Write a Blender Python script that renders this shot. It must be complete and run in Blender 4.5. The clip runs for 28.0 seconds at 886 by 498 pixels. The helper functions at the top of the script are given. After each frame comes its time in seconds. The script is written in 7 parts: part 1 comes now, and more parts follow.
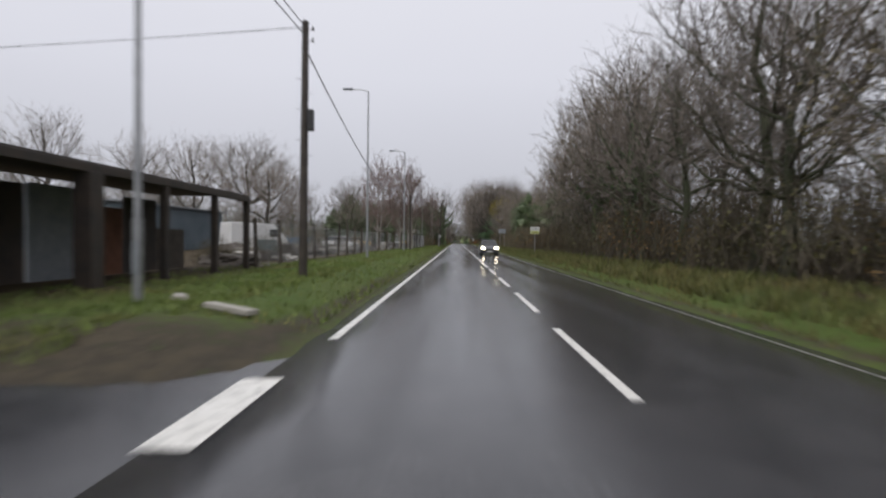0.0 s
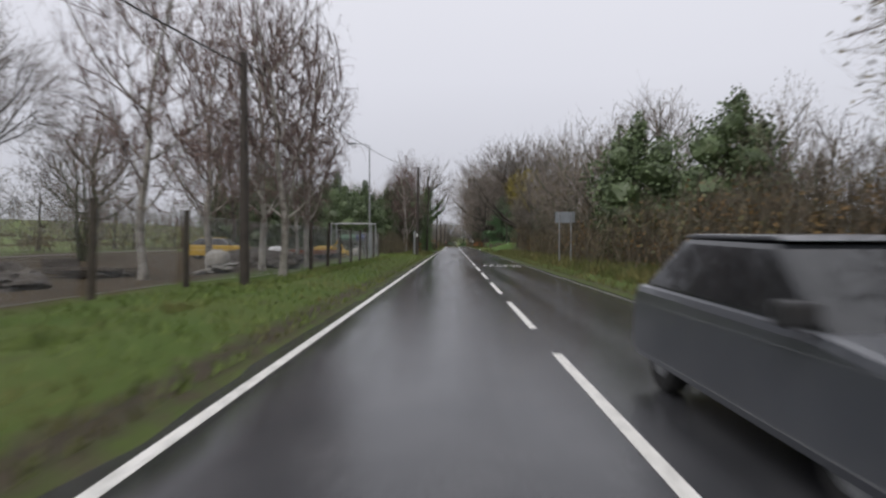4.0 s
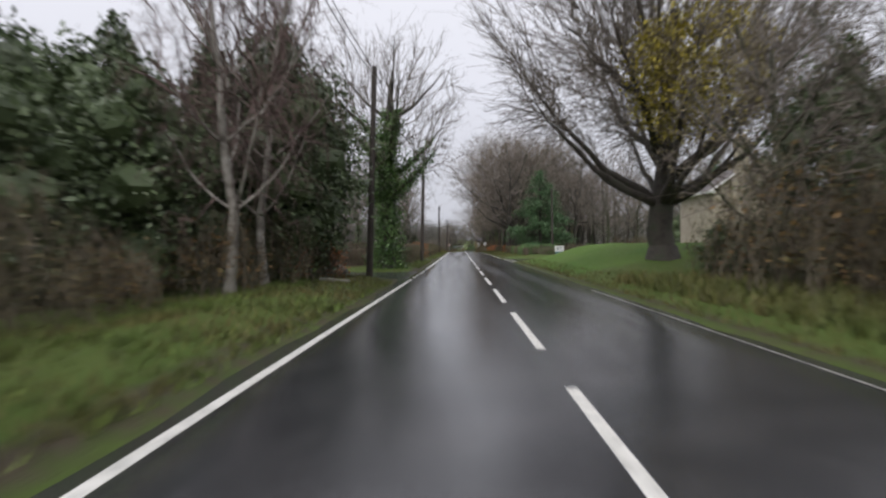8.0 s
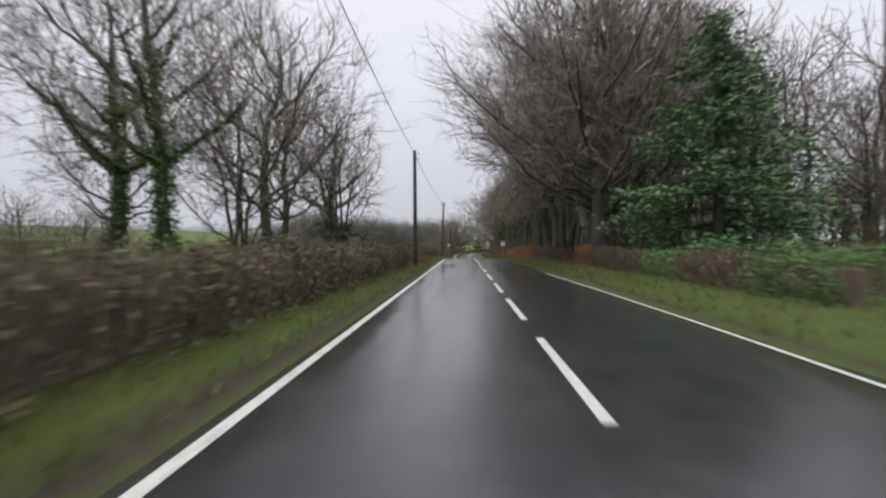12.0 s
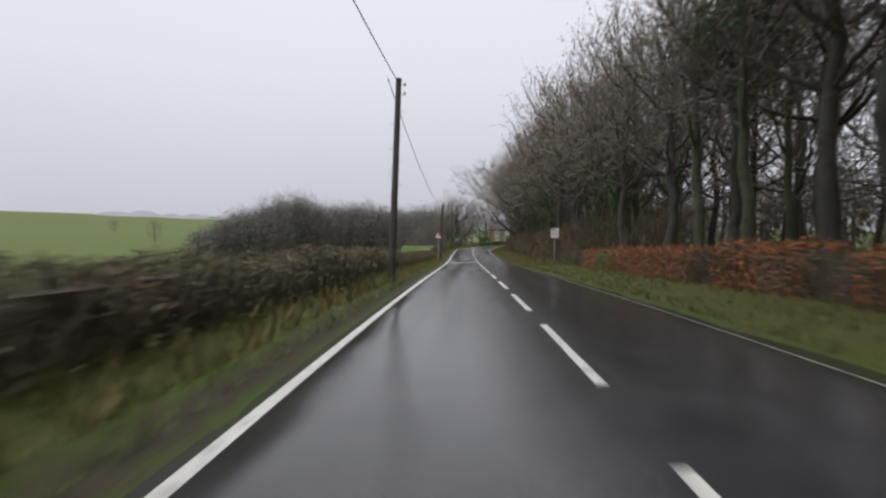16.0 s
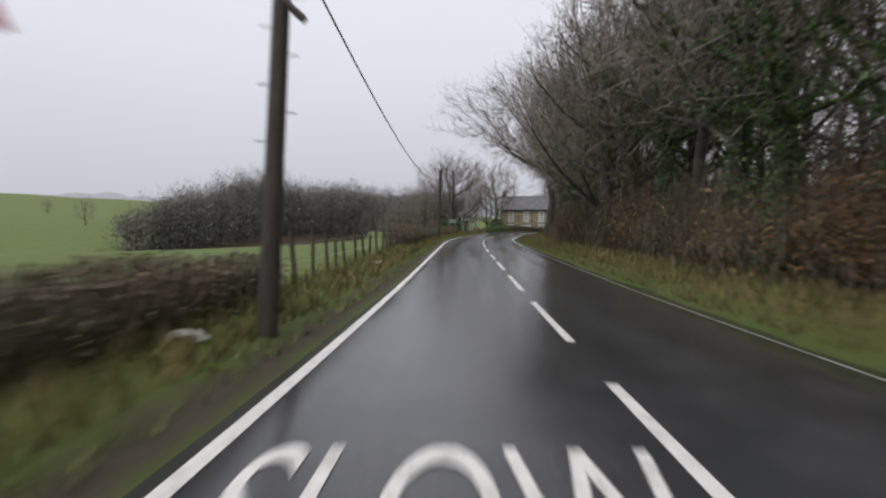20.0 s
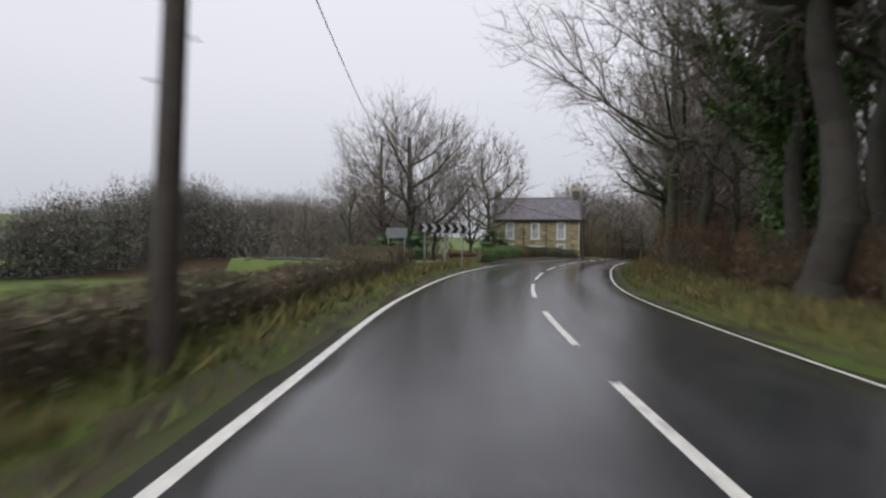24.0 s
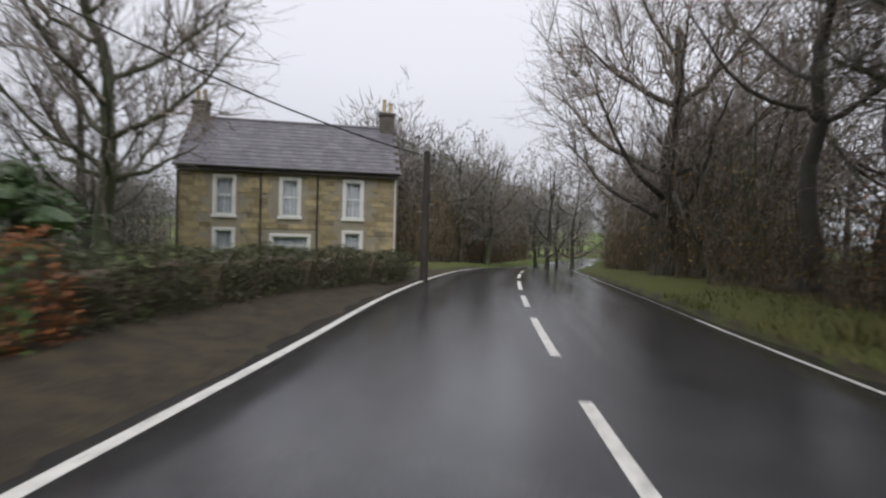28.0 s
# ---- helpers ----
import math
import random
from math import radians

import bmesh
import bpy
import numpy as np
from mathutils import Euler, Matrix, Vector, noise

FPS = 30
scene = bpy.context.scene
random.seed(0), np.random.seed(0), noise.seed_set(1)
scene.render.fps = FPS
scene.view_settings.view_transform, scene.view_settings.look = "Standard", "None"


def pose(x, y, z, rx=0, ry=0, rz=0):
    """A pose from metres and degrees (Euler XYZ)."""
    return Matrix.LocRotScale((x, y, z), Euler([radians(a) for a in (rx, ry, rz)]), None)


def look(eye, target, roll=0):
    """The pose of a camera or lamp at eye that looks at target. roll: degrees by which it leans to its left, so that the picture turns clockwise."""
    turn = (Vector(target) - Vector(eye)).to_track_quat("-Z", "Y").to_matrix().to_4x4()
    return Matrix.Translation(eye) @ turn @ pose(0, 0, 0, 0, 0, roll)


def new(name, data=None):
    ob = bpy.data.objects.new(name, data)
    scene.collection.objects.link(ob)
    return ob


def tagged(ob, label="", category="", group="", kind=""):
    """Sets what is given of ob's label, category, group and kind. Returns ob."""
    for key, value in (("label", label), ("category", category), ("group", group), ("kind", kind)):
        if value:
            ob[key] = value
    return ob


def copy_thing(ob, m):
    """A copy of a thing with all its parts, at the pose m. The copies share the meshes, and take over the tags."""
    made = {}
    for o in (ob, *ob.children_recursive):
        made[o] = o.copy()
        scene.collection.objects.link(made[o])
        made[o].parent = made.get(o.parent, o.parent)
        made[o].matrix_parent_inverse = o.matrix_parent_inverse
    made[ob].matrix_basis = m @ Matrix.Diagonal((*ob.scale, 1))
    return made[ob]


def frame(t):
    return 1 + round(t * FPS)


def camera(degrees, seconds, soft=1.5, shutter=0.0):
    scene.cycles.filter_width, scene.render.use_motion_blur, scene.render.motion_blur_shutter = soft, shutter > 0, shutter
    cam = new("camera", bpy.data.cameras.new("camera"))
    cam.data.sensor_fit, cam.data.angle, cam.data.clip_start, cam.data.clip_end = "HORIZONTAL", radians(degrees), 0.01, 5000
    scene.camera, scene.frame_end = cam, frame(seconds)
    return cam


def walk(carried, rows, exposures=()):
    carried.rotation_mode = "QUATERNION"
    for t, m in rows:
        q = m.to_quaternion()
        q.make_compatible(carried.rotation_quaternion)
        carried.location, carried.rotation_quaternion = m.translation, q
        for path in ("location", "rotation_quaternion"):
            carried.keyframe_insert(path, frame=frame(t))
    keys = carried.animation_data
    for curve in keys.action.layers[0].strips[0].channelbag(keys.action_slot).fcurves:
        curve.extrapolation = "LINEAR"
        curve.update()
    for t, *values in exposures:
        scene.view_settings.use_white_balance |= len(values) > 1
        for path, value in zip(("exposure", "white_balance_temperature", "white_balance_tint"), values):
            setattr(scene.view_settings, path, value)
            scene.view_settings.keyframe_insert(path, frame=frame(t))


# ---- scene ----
SECONDS = 28.0
EYE = 1.42


def smooth(a, b, v):
    t = min(max((v - a) / (b - a), 0.0), 1.0)
    return t * t * (3 - 2 * t)


def road_z(s):
    """Height of the road's crown along its length: a dip after the wood, a slight rise and then a crest past the house."""
    return -1.4 * smooth(195, 268, s) + 0.15 * smooth(312, 336, s) - 2.2 * smooth(352, 420, s)


# ---- camera: seconds, x, y, heading to the right, pitch, roll ----
cam = camera(78.0, SECONDS, soft=2.3, shutter=0.5)
DRIVE = [
    (0, -1.62, -4.90, -1.45, -0.95, 0.60),
    (1, -1.45, 8.00, -1.10, -1.05, 0.00),
    (2, -1.40, 20.35, -1.20, -1.00, 0.70),
    (5, -1.20, 57.50, -1.07, -0.70, -0.30),
    (6, -1.08, 69.90, -1.60, -0.71, 0.00),
    (7, -1.10, 82.20, -1.55, -0.90, -0.30),
    (8, -1.09, 94.60, -1.73, -0.42, -0.50),
    (9, -1.03, 107.20, -1.53, -0.35, -0.50),
    (10, -1.02, 120.10, -2.40, -1.35, 0.00),
    (11, -1.10, 132.90, -2.10, -1.05, -0.30),
    (12, -1.14, 145.65, -2.15, -0.40, -0.40),
    (15, -1.32, 185.10, -2.36, -1.39, 0.60),
    (16, -1.35, 198.60, -2.25, -1.40, 0.00),
    (17, -1.38, 211.70, -1.75, -2.22, 0.00),
    (18, -1.40, 224.60, -1.70, -2.95, 0.40),
    (19, -1.49, 237.70, -1.30, -2.60, 0.30),
    (20, -1.42, 250.80, -2.20, -2.66, 0.44),
    (21, -1.52, 263.20, -1.71, -1.68, 0.60),
    (24, -1.32, 299.76, 1.13, -0.48, 0.60),
    (25, -0.26, 311.51, 5.78, -1.25, -0.11),
    (26, 1.82, 322.28, 12.30, -0.36, -0.32),
    (27, 4.86, 332.08, 17.77, -0.38, -0.69),
    (28, 8.20, 340.53, 22.94, -1.49, 1.65),
]


def drive_pose(x, y, head, pitch, roll):
    a, b = radians(head), radians(pitch)
    eye = Vector((x, y, EYE + road_z(y)))
    return look(eye, eye + Vector((math.sin(a) * math.cos(b), math.cos(a) * math.cos(b), math.sin(b))), roll)


walk(cam, [(t, drive_pose(*r)) for t, *r in DRIVE], [(0, -0.08, 6380, 11.5), (6, 0.0, 6380, 11.5), (9, 0.12, 6380, 11.5), (12, 0.10, 6380, 11.5), (16, 0.03, 6380, 11.5), (21, 0.02, 6380, 11.5), (25, 0.06, 6380, 11.5), (28, 0.12, 6380, 11.5)])

# ---- world: an overcast, rainy winter sky ----
world = bpy.data.worlds.new("world")
scene.world = world
world.use_nodes = True
wn, wl = world.node_tree.nodes, world.node_tree.links
wn.clear()
w_out = wn.new("ShaderNodeOutputWorld")
w_bg = wn.new("ShaderNodeBackground")
w_sky = wn.new("ShaderNodeTexSky")
w_sky.sky_type = "NISHITA"
w_sky.sun_disc = False
w_sky.sun_elevation, w_sky.sun_rotation = radians(28), radians(200)
w_sky.dust_density = 6.0
w_dim = wn.new("ShaderNodeMixRGB")
w_dim.blend_type = "MULTIPLY"
w_dim.inputs[0].default_value = 1.0
w_dim.inputs[2].default_value = (0.05, 0.05, 0.05, 1)
w_tc = wn.new("ShaderNodeTexCoord")
w_sep = wn.new("ShaderNodeSeparateXYZ")
w_ramp = wn.new("ShaderNodeValToRGB")
w_ramp.color_ramp.elements[0].position, w_ramp.color_ramp.elements[0].color = 0.0, (0.50, 0.51, 0.55, 1)
w_ramp.color_ramp.elements[1].position, w_ramp.color_ramp.elements[1].color = 1.0, (0.98, 0.97, 1.0, 1)
w_mid = w_ramp.color_ramp.elements.new(0.28)
w_mid.color = (0.71, 0.715, 0.765, 1)
w_noise = wn.new("ShaderNodeTexNoise")
w_noise.inputs["Scale"].default_value, w_noise.inputs["Detail"].default_value = 2.2, 4
w_cloud = wn.new("ShaderNodeMixRGB")
w_cloud.blend_type = "OVERLAY"
w_cloud.inputs[0].default_value = 0.07
w_mix = wn.new("ShaderNodeMixRGB")
w_mix.inputs[0].default_value = 0.94
wl.new(w_tc.outputs["Generated"], w_sep.inputs[0])
wl.new(w_tc.outputs["Generated"], w_noise.inputs["Vector"])
wl.new(w_sep.outputs["Z"], w_ramp.inputs[0])
wl.new(w_ramp.outputs[0], w_cloud.inputs[1])
wl.new(w_noise.outputs["Fac"], w_cloud.inputs[2])
wl.new(w_sky.outputs[0], w_dim.inputs[1])
wl.new(w_dim.outputs[0], w_mix.inputs[1])
wl.new(w_cloud.outputs[0], w_mix.inputs[2])
wl.new(w_mix.outputs[0], w_bg.inputs["Color"])
w_bg.inputs["Strength"].default_value = 1.12
wl.new(w_bg.outputs[0], w_out.inputs[0])

sun = new("sun", bpy.data.lights.new("sun", "SUN"))
sun.data.energy, sun.data.angle, sun.data.color = 1.5, radians(40), (1.0, 0.97, 0.93)
sun.matrix_world = look((0, 0, 60), (18, 40, 0))


# ---- materials ----
def material(name, colours, scale=6.0, rough=0.7, metal=0.0, bump=0.0, bump_scale=40.0, fine=0.0, spec=0.5, coat=0.0, vary=0.0, island=0.0, rough_to=None):
    """Principled surface: two or three colours mixed by noise, finer grain, bump; vary by object or by island."""
    m = bpy.data.materials.new(name)
    m.use_nodes = True
    n, l = m.node_tree.nodes, m.node_tree.links
    b = n["Principled BSDF"]
    tc = n.new("ShaderNodeTexCoord")
    geo = n.new("ShaderNodeNewGeometry")
    n1 = n.new("ShaderNodeTexNoise")
    n1.inputs["Scale"].default_value, n1.inputs["Detail"].default_value, n1.inputs["Roughness"].default_value = scale, 6, 0.62
    l.new(geo.outputs["Position"], n1.inputs["Vector"])
    ramp = n.new("ShaderNodeValToRGB")
    cs = [tuple(c) + (1,) for c in colours]
    ramp.color_ramp.elements[0].position, ramp.color_ramp.elements[0].color = 0.34, cs[0]
    ramp.color_ramp.elements[1].position, ramp.color_ramp.elements[1].color = 0.66, cs[-1]
    if len(cs) > 2:
        ramp.color_ramp.elements.new(0.5).color = cs[1]
    l.new(n1.outputs["Fac"], ramp.inputs[0])
    last = ramp.outputs[0]

    def times(socket, low, high, source):
        mr = n.new("ShaderNodeMapRange")
        mr.inputs["To Min"].default_value, mr.inputs["To Max"].default_value = low, high
        l.new(source, mr.inputs["Value"])
        mx = n.new("ShaderNodeMixRGB")
        mx.blend_type = "MULTIPLY"
        mx.inputs[0].default_value = 1.0
        l.new(socket, mx.inputs[1])
        l.new(mr.outputs[0], mx.inputs[2])
        return mx.outputs[0]

    if fine:
        n2 = n.new("ShaderNodeTexNoise")
        n2.inputs["Scale"].default_value, n2.inputs["Detail"].default_value = scale * 14, 3
        l.new(geo.outputs["Position"], n2.inputs["Vector"])
        last = times(last, 1 - fine, 1 + fine, n2.outputs["Fac"])
    if vary:
        info = n.new("ShaderNodeObjectInfo")
        last = times(last, 1 - vary, 1 + vary, info.outputs["Random"])
    if island:
        last = times(last, 1 - island, 1 + island, geo.outputs["Random Per Island"])
    l.new(last, b.inputs["Base Color"])
    b.inputs["Roughness"].default_value, b.inputs["Metallic"].default_value = rough, metal
    b.inputs["Specular IOR Level"].default_value = spec
    b.inputs["Coat Weight"].default_value = coat
    if rough_to is not None:
        mr = n.new("ShaderNodeMapRange")
        mr.inputs["From Min"].default_value, mr.inputs["From Max"].default_value = 0.35, 0.65
        mr.inputs["To Min"].default_value, mr.inputs["To Max"].default_value = rough, rough_to
        l.new(n1.outputs["Fac"], mr.inputs["Value"])
        l.new(mr.outputs[0], b.inputs["Roughness"])
    if bump:
        n3 = n.new("ShaderNodeTexNoise")
        n3.inputs["Scale"].default_value, n3.inputs["Detail"].default_value = bump_scale, 4
        l.new(geo.outputs["Position"], n3.inputs["Vector"])
        bp = n.new("ShaderNodeBump")
        bp.inputs["Strength"].default_value, bp.inputs["Distance"].default_value = bump, 0.02
        l.new(n3.outputs["Fac"], bp.inputs["Height"])
        l.new(bp.outputs[0], b.inputs["Normal"])
    return m


def wet_asphalt():
    """Worn, wet tarmac: streaks along the lanes, fine aggregate, smoother where the water stands."""
    m = material("wet_asphalt", [(0.030, 0.031, 0.034), (0.040, 0.041, 0.044), (0.052, 0.052, 0.055)], 1.3, 0.3, fine=0.35, bump=0.08, bump_scale=90)
    n, l = m.node_tree.nodes, m.node_tree.links
    b = n["Principled BSDF"]
    tc = n.new("ShaderNodeTexCoord")
    mp = n.new("ShaderNodeMapping")
    mp.inputs["Scale"].default_value = (1.1, 0.045, 1)
    ns = n.new("ShaderNodeTexNoise")
    ns.inputs["Scale"].default_value, ns.inputs["Detail"].default_value = 1.0, 5
    l.new(tc.outputs["UV"], mp.inputs[0])
    l.new(mp.outputs[0], ns.inputs["Vector"])
    mr = n.new("ShaderNodeMapRange")
    mr.inputs["From Min"].default_value, mr.inputs["From Max"].default_value = 0.35, 0.68
    mr.inputs["To Min"].default_value, mr.inputs["To Max"].default_value = 0.08, 0.27
    l.new(ns.outputs["Fac"], mr.inputs["Value"])
    l.new(mr.outputs[0], b.inputs["Roughness"])
    return m


ASPHALT = wet_asphalt()
PAINT_OLD = material("faded_road_paint", [(0.08, 0.08, 0.08), (0.24, 0.235, 0.22), (0.36, 0.35, 0.32)], 5, 0.4, fine=0.3)
PAINT = material("road_paint", [(0.36, 0.36, 0.34), (0.66, 0.65, 0.61), (0.74, 0.73, 0.70)], 9, 0.4, fine=0.25, bump=0.2)
BLADE = material("grass_blades", [(0.097, 0.149, 0.025), (0.119, 0.16, 0.034), (0.158, 0.146, 0.048)], 0.5, 0.7, island=0.45)
BLADE_DRY = material("dry_grass", [(0.117, 0.099, 0.032), (0.153, 0.122, 0.045), (0.09, 0.104, 0.027)], 0.6, 0.8, island=0.45)
BLADE_OLIVE = material("olive_grass", [(0.072, 0.098, 0.02), (0.102, 0.106, 0.029), (0.136, 0.111, 0.038)], 0.5, 0.75, island=0.45)
BARK = material("wet_bark", [(0.041, 0.035, 0.030), (0.062, 0.054, 0.045), (0.049, 0.057, 0.034)], 2.2, 0.8, fine=0.4, bump=0.8, bump_scale=18, vary=0.2)
BARK_GREEN = material("mossy_bark", [(0.053, 0.058, 0.033), (0.07, 0.082, 0.042), (0.073, 0.065, 0.053)], 2.2, 0.85, fine=0.4, bump=0.8, bump_scale=18, vary=0.2)
BIRCH = material("birch_bark", [(0.10, 0.085, 0.07), (0.26, 0.24, 0.21), (0.36, 0.34, 0.30)], 3.0, 0.7, fine=0.35, bump=0.5)
TWIG = material("winter_twigs", [(0.148, 0.122, 0.101), (0.192, 0.165, 0.139), (0.208, 0.183, 0.165)], 0.8, 0.85, vary=0.25, island=0.3)
# Greyer and paler than TWIG: distance haze put into the far trees' base colour.
TWIG_PALE = material("haze_pale_twigs", [(0.17, 0.165, 0.155), (0.21, 0.205, 0.19), (0.19, 0.195, 0.17)], 0.8, 0.9, vary=0.2, island=0.25)
TWIG_RED = material("birch_twigs", [(0.128, 0.087, 0.078), (0.180, 0.128, 0.112)], 0.8, 0.85, vary=0.2, island=0.3)
FAR_TWIG = material("distant_twigs", [(0.135, 0.128, 0.115), (0.175, 0.165, 0.150), (0.150, 0.155, 0.130)], 0.12, 0.9, fine=0.3, spec=0.2, vary=0.0, island=0.25)
SCRUB = material("scrub_twigs", [(0.088, 0.072, 0.050), (0.112, 0.092, 0.064), (0.085, 0.082, 0.050)], 0.7, 0.85, vary=0.2, island=0.35)
HEDGE_TWIG = material("hedge_twigs", [(0.095, 0.075, 0.057), (0.141, 0.11, 0.079)], 1.0, 0.85, island=0.3)
HEDGE_LEAF = material("hedge_leaves", [(0.054, 0.072, 0.025), (0.099, 0.09, 0.04), (0.154, 0.107, 0.054)], 0.7, 0.6, island=0.45)
BOX_LEAF = material("green_hedge_leaves", [(0.054, 0.128, 0.032), (0.085, 0.177, 0.040), (0.122, 0.216, 0.067)], 1.2, 0.5, island=0.4)
BEECH_LEAF = material("dead_beech_leaves", [(0.238, 0.077, 0.022), (0.336, 0.119, 0.035), (0.210, 0.098, 0.042)], 1.3, 0.6, island=0.4)
SCRUB_LEAF = material("brown_scrub_leaves", [(0.127, 0.072, 0.025), (0.178, 0.103, 0.034), (0.105, 0.097, 0.028)], 0.35, 0.7, island=0.4)
RUST_LEAF = material("rusty_bramble_leaves", [(0.169, 0.077, 0.037), (0.231, 0.115, 0.053), (0.156, 0.112, 0.05)], 0.5, 0.7, island=0.4)
LAUREL = material("laurel_leaves", [(0.026, 0.056, 0.016), (0.042, 0.082, 0.022), (0.06, 0.1, 0.03)], 1.2, 0.42, island=0.4)
EVERGREEN = material("evergreen_leaves", [(0.059, 0.085, 0.037), (0.083, 0.12, 0.049), (0.107, 0.137, 0.067)], 1.0, 0.5, island=0.4, vary=0.25)
OLIVE_HEDGE = material("clipped_olive_leaves", [(0.040, 0.052, 0.020), (0.062, 0.076, 0.028), (0.085, 0.072, 0.036)], 1.2, 0.62, island=0.35)
IVY = material("ivy_leaves", [(0.050, 0.107, 0.027), (0.080, 0.152, 0.040), (0.125, 0.193, 0.054)], 1.2, 0.42, island=0.4)
OLIVE_LEAF = material("olive_scrub_leaves", [(0.072, 0.075, 0.026), (0.104, 0.094, 0.034), (0.111, 0.075, 0.034)], 0.35, 0.7, island=0.4)
YELLOW_LEAF = material("yellowing_leaves", [(0.27, 0.23, 0.022), (0.384, 0.31, 0.036)], 1.2, 0.6, island=0.4)
DEAD_LEAF = material("withered_leaves", [(0.125, 0.108, 0.055), (0.190, 0.155, 0.080)], 1.2, 0.7, island=0.4)
NEEDLE = material("pine_needles", [(0.063, 0.132, 0.055), (0.094, 0.178, 0.071)], 1.0, 0.55, island=0.35)


# ---- mesh helpers ----
def mesh_of(name, verts, faces, mats, index=None, flat=True):
    """A mesh from arrays: verts (n, 3), faces (m, k) all with k corners."""
    verts, faces = np.asarray(verts, np.float32), np.asarray(faces, np.int32)
    me = bpy.data.meshes.new(name)
    m, k = faces.shape
    me.vertices.add(len(verts))
    me.vertices.foreach_set("co", verts.ravel())
    me.loops.add(m * k)
    me.loops.foreach_set("vertex_index", faces.ravel())
    me.polygons.add(m)
    me.polygons.foreach_set("loop_start", np.arange(0, m * k, k, dtype=np.int32))
    if index is not None:
        me.polygons.foreach_set("material_index", np.asarray(index, np.int32))
    if not flat:
        me.polygons.foreach_set("use_smooth", np.ones(m, bool))
    for mt in mats:
        me.materials.append(mt)
    me.update(calc_edges=True)
    me.validate()
    return me


def tubes(segs, sides):
    """Open tapered prisms, one for each row p0, p1, r0, r1. Returns verts and quads."""
    s = np.asarray(segs, float)
    p0, p1, r0, r1 = s[:, :3], s[:, 3:6], s[:, 6], s[:, 7]
    d = p1 - p0
    d /= np.maximum(np.linalg.norm(d, axis=1), 1e-6)[:, None]
    ref = np.where(np.abs(d[:, 2:3]) < 0.9, [[0.0, 0.0, 1.0]], [[1.0, 0.0, 0.0]])
    u = np.cross(d, ref)
    u /= np.linalg.norm(u, axis=1)[:, None]
    v = np.cross(d, u)
    ang = np.arange(sides) * 2 * np.pi / sides
    ring = u[:, None] * np.cos(ang)[None, :, None] + v[:, None] * np.sin(ang)[None, :, None]
    a = p0[:, None] + ring * r0[:, None, None]
    b = p1[:, None] + ring * r1[:, None, None]
    verts = np.stack([a, b], 1).reshape(-1, 3)
    base = (np.arange(len(s)) * 2 * sides)[:, None]
    i = np.arange(sides)
    j = (i + 1) % sides
    faces = np.stack([base + i, base + j, base + sides + j, base + sides + i], -1).reshape(-1, 4)
    return verts, faces


def twigs_of(segs):
    """The finest twigs, a few millimetres across: one tapered face each, turned at random."""
    s = np.asarray(segs, float)
    p0, p1, r0, r1 = s[:, :3], s[:, 3:6], s[:, 6:7], s[:, 7:8]
    side = np.cross(p1 - p0, np.random.default_rng(len(s)).normal(size=p0.shape))
    side *= 1.25 / np.maximum(np.linalg.norm(side, axis=1), 1e-6)[:, None]
    verts = np.stack([p0 - side * r0, p0 + side * r0, p1 + side * r1, p1 - side * r1], 1).reshape(-1, 3)
    return verts, np.arange(4 * len(s)).reshape(-1, 4)


def leaves(points, size, rng, flat=0.0):
    """A small four-cornered leaf at each point, turned at random."""
    pts = np.asarray(points, float)
    n = len(pts)
    a = rng.normal(size=(n, 3))
    a[:, 2] *= 1 - flat
    a /= np.linalg.norm(a, axis=1)[:, None]
    b = np.cross(a, rng.normal(size=(n, 3)))
    b /= np.maximum(np.linalg.norm(b, axis=1), 1e-6)[:, None]
    sz = size * rng.uniform(0.6, 1.4, (n, 1))
    quad = np.stack([pts - a * sz, pts - b * sz * 0.55, pts + a * sz, pts + b * sz * 0.55], 1).reshape(-1, 3)
    return quad, np.arange(4 * n).reshape(-1, 4)


def joined(pieces):
    """Several (verts, quads) in one."""
    vs, fs, at = [], [], 0
    for v, f in pieces:
        vs.append(v)
        fs.append(f + at)
        at += len(v)
    return np.concatenate(vs), np.concatenate(fs)


def part(name, data, mats, parent, label=""):
    """Links a bmesh, a mesh or (verts, faces) as one mesh object under a thing."""
    if isinstance(data, bmesh.types.BMesh):
        me = bpy.data.meshes.new(name)
        data.to_mesh(me)
        data.free()
        me.materials.append(mats)
    elif isinstance(data, bpy.types.Mesh):
        me = data
    else:
        me = mesh_of(name, data[0], data[1], [mats])
    ob = new(name, me)
    ob.parent = parent
    return tagged(ob, label)


def thing(name, at, label, category, group="", kind="", turn=0.0):
    ob = new(name)
    ob.empty_display_size = 0.3
    ob.matrix_world = pose(*at, 0, 0, turn)
    return tagged(ob, label, category, group, kind)


def box(bm, x0, x1, y0, y1, z0, z1, bevel=0.0):
    """Adds a box, its edges rounded if asked."""
    r = bmesh.ops.create_cube(bm, size=1.0, matrix=Matrix.Translation(((x0 + x1) / 2, (y0 + y1) / 2, (z0 + z1) / 2)) @ Matrix.Diagonal((x1 - x0, y1 - y0, z1 - z0, 1)))
    if bevel:
        es = list({e for v in r["verts"] for e in v.link_edges})
        bmesh.ops.bevel(bm, geom=es, offset=bevel, segments=2, affect="EDGES", profile=0.6)
    return bm


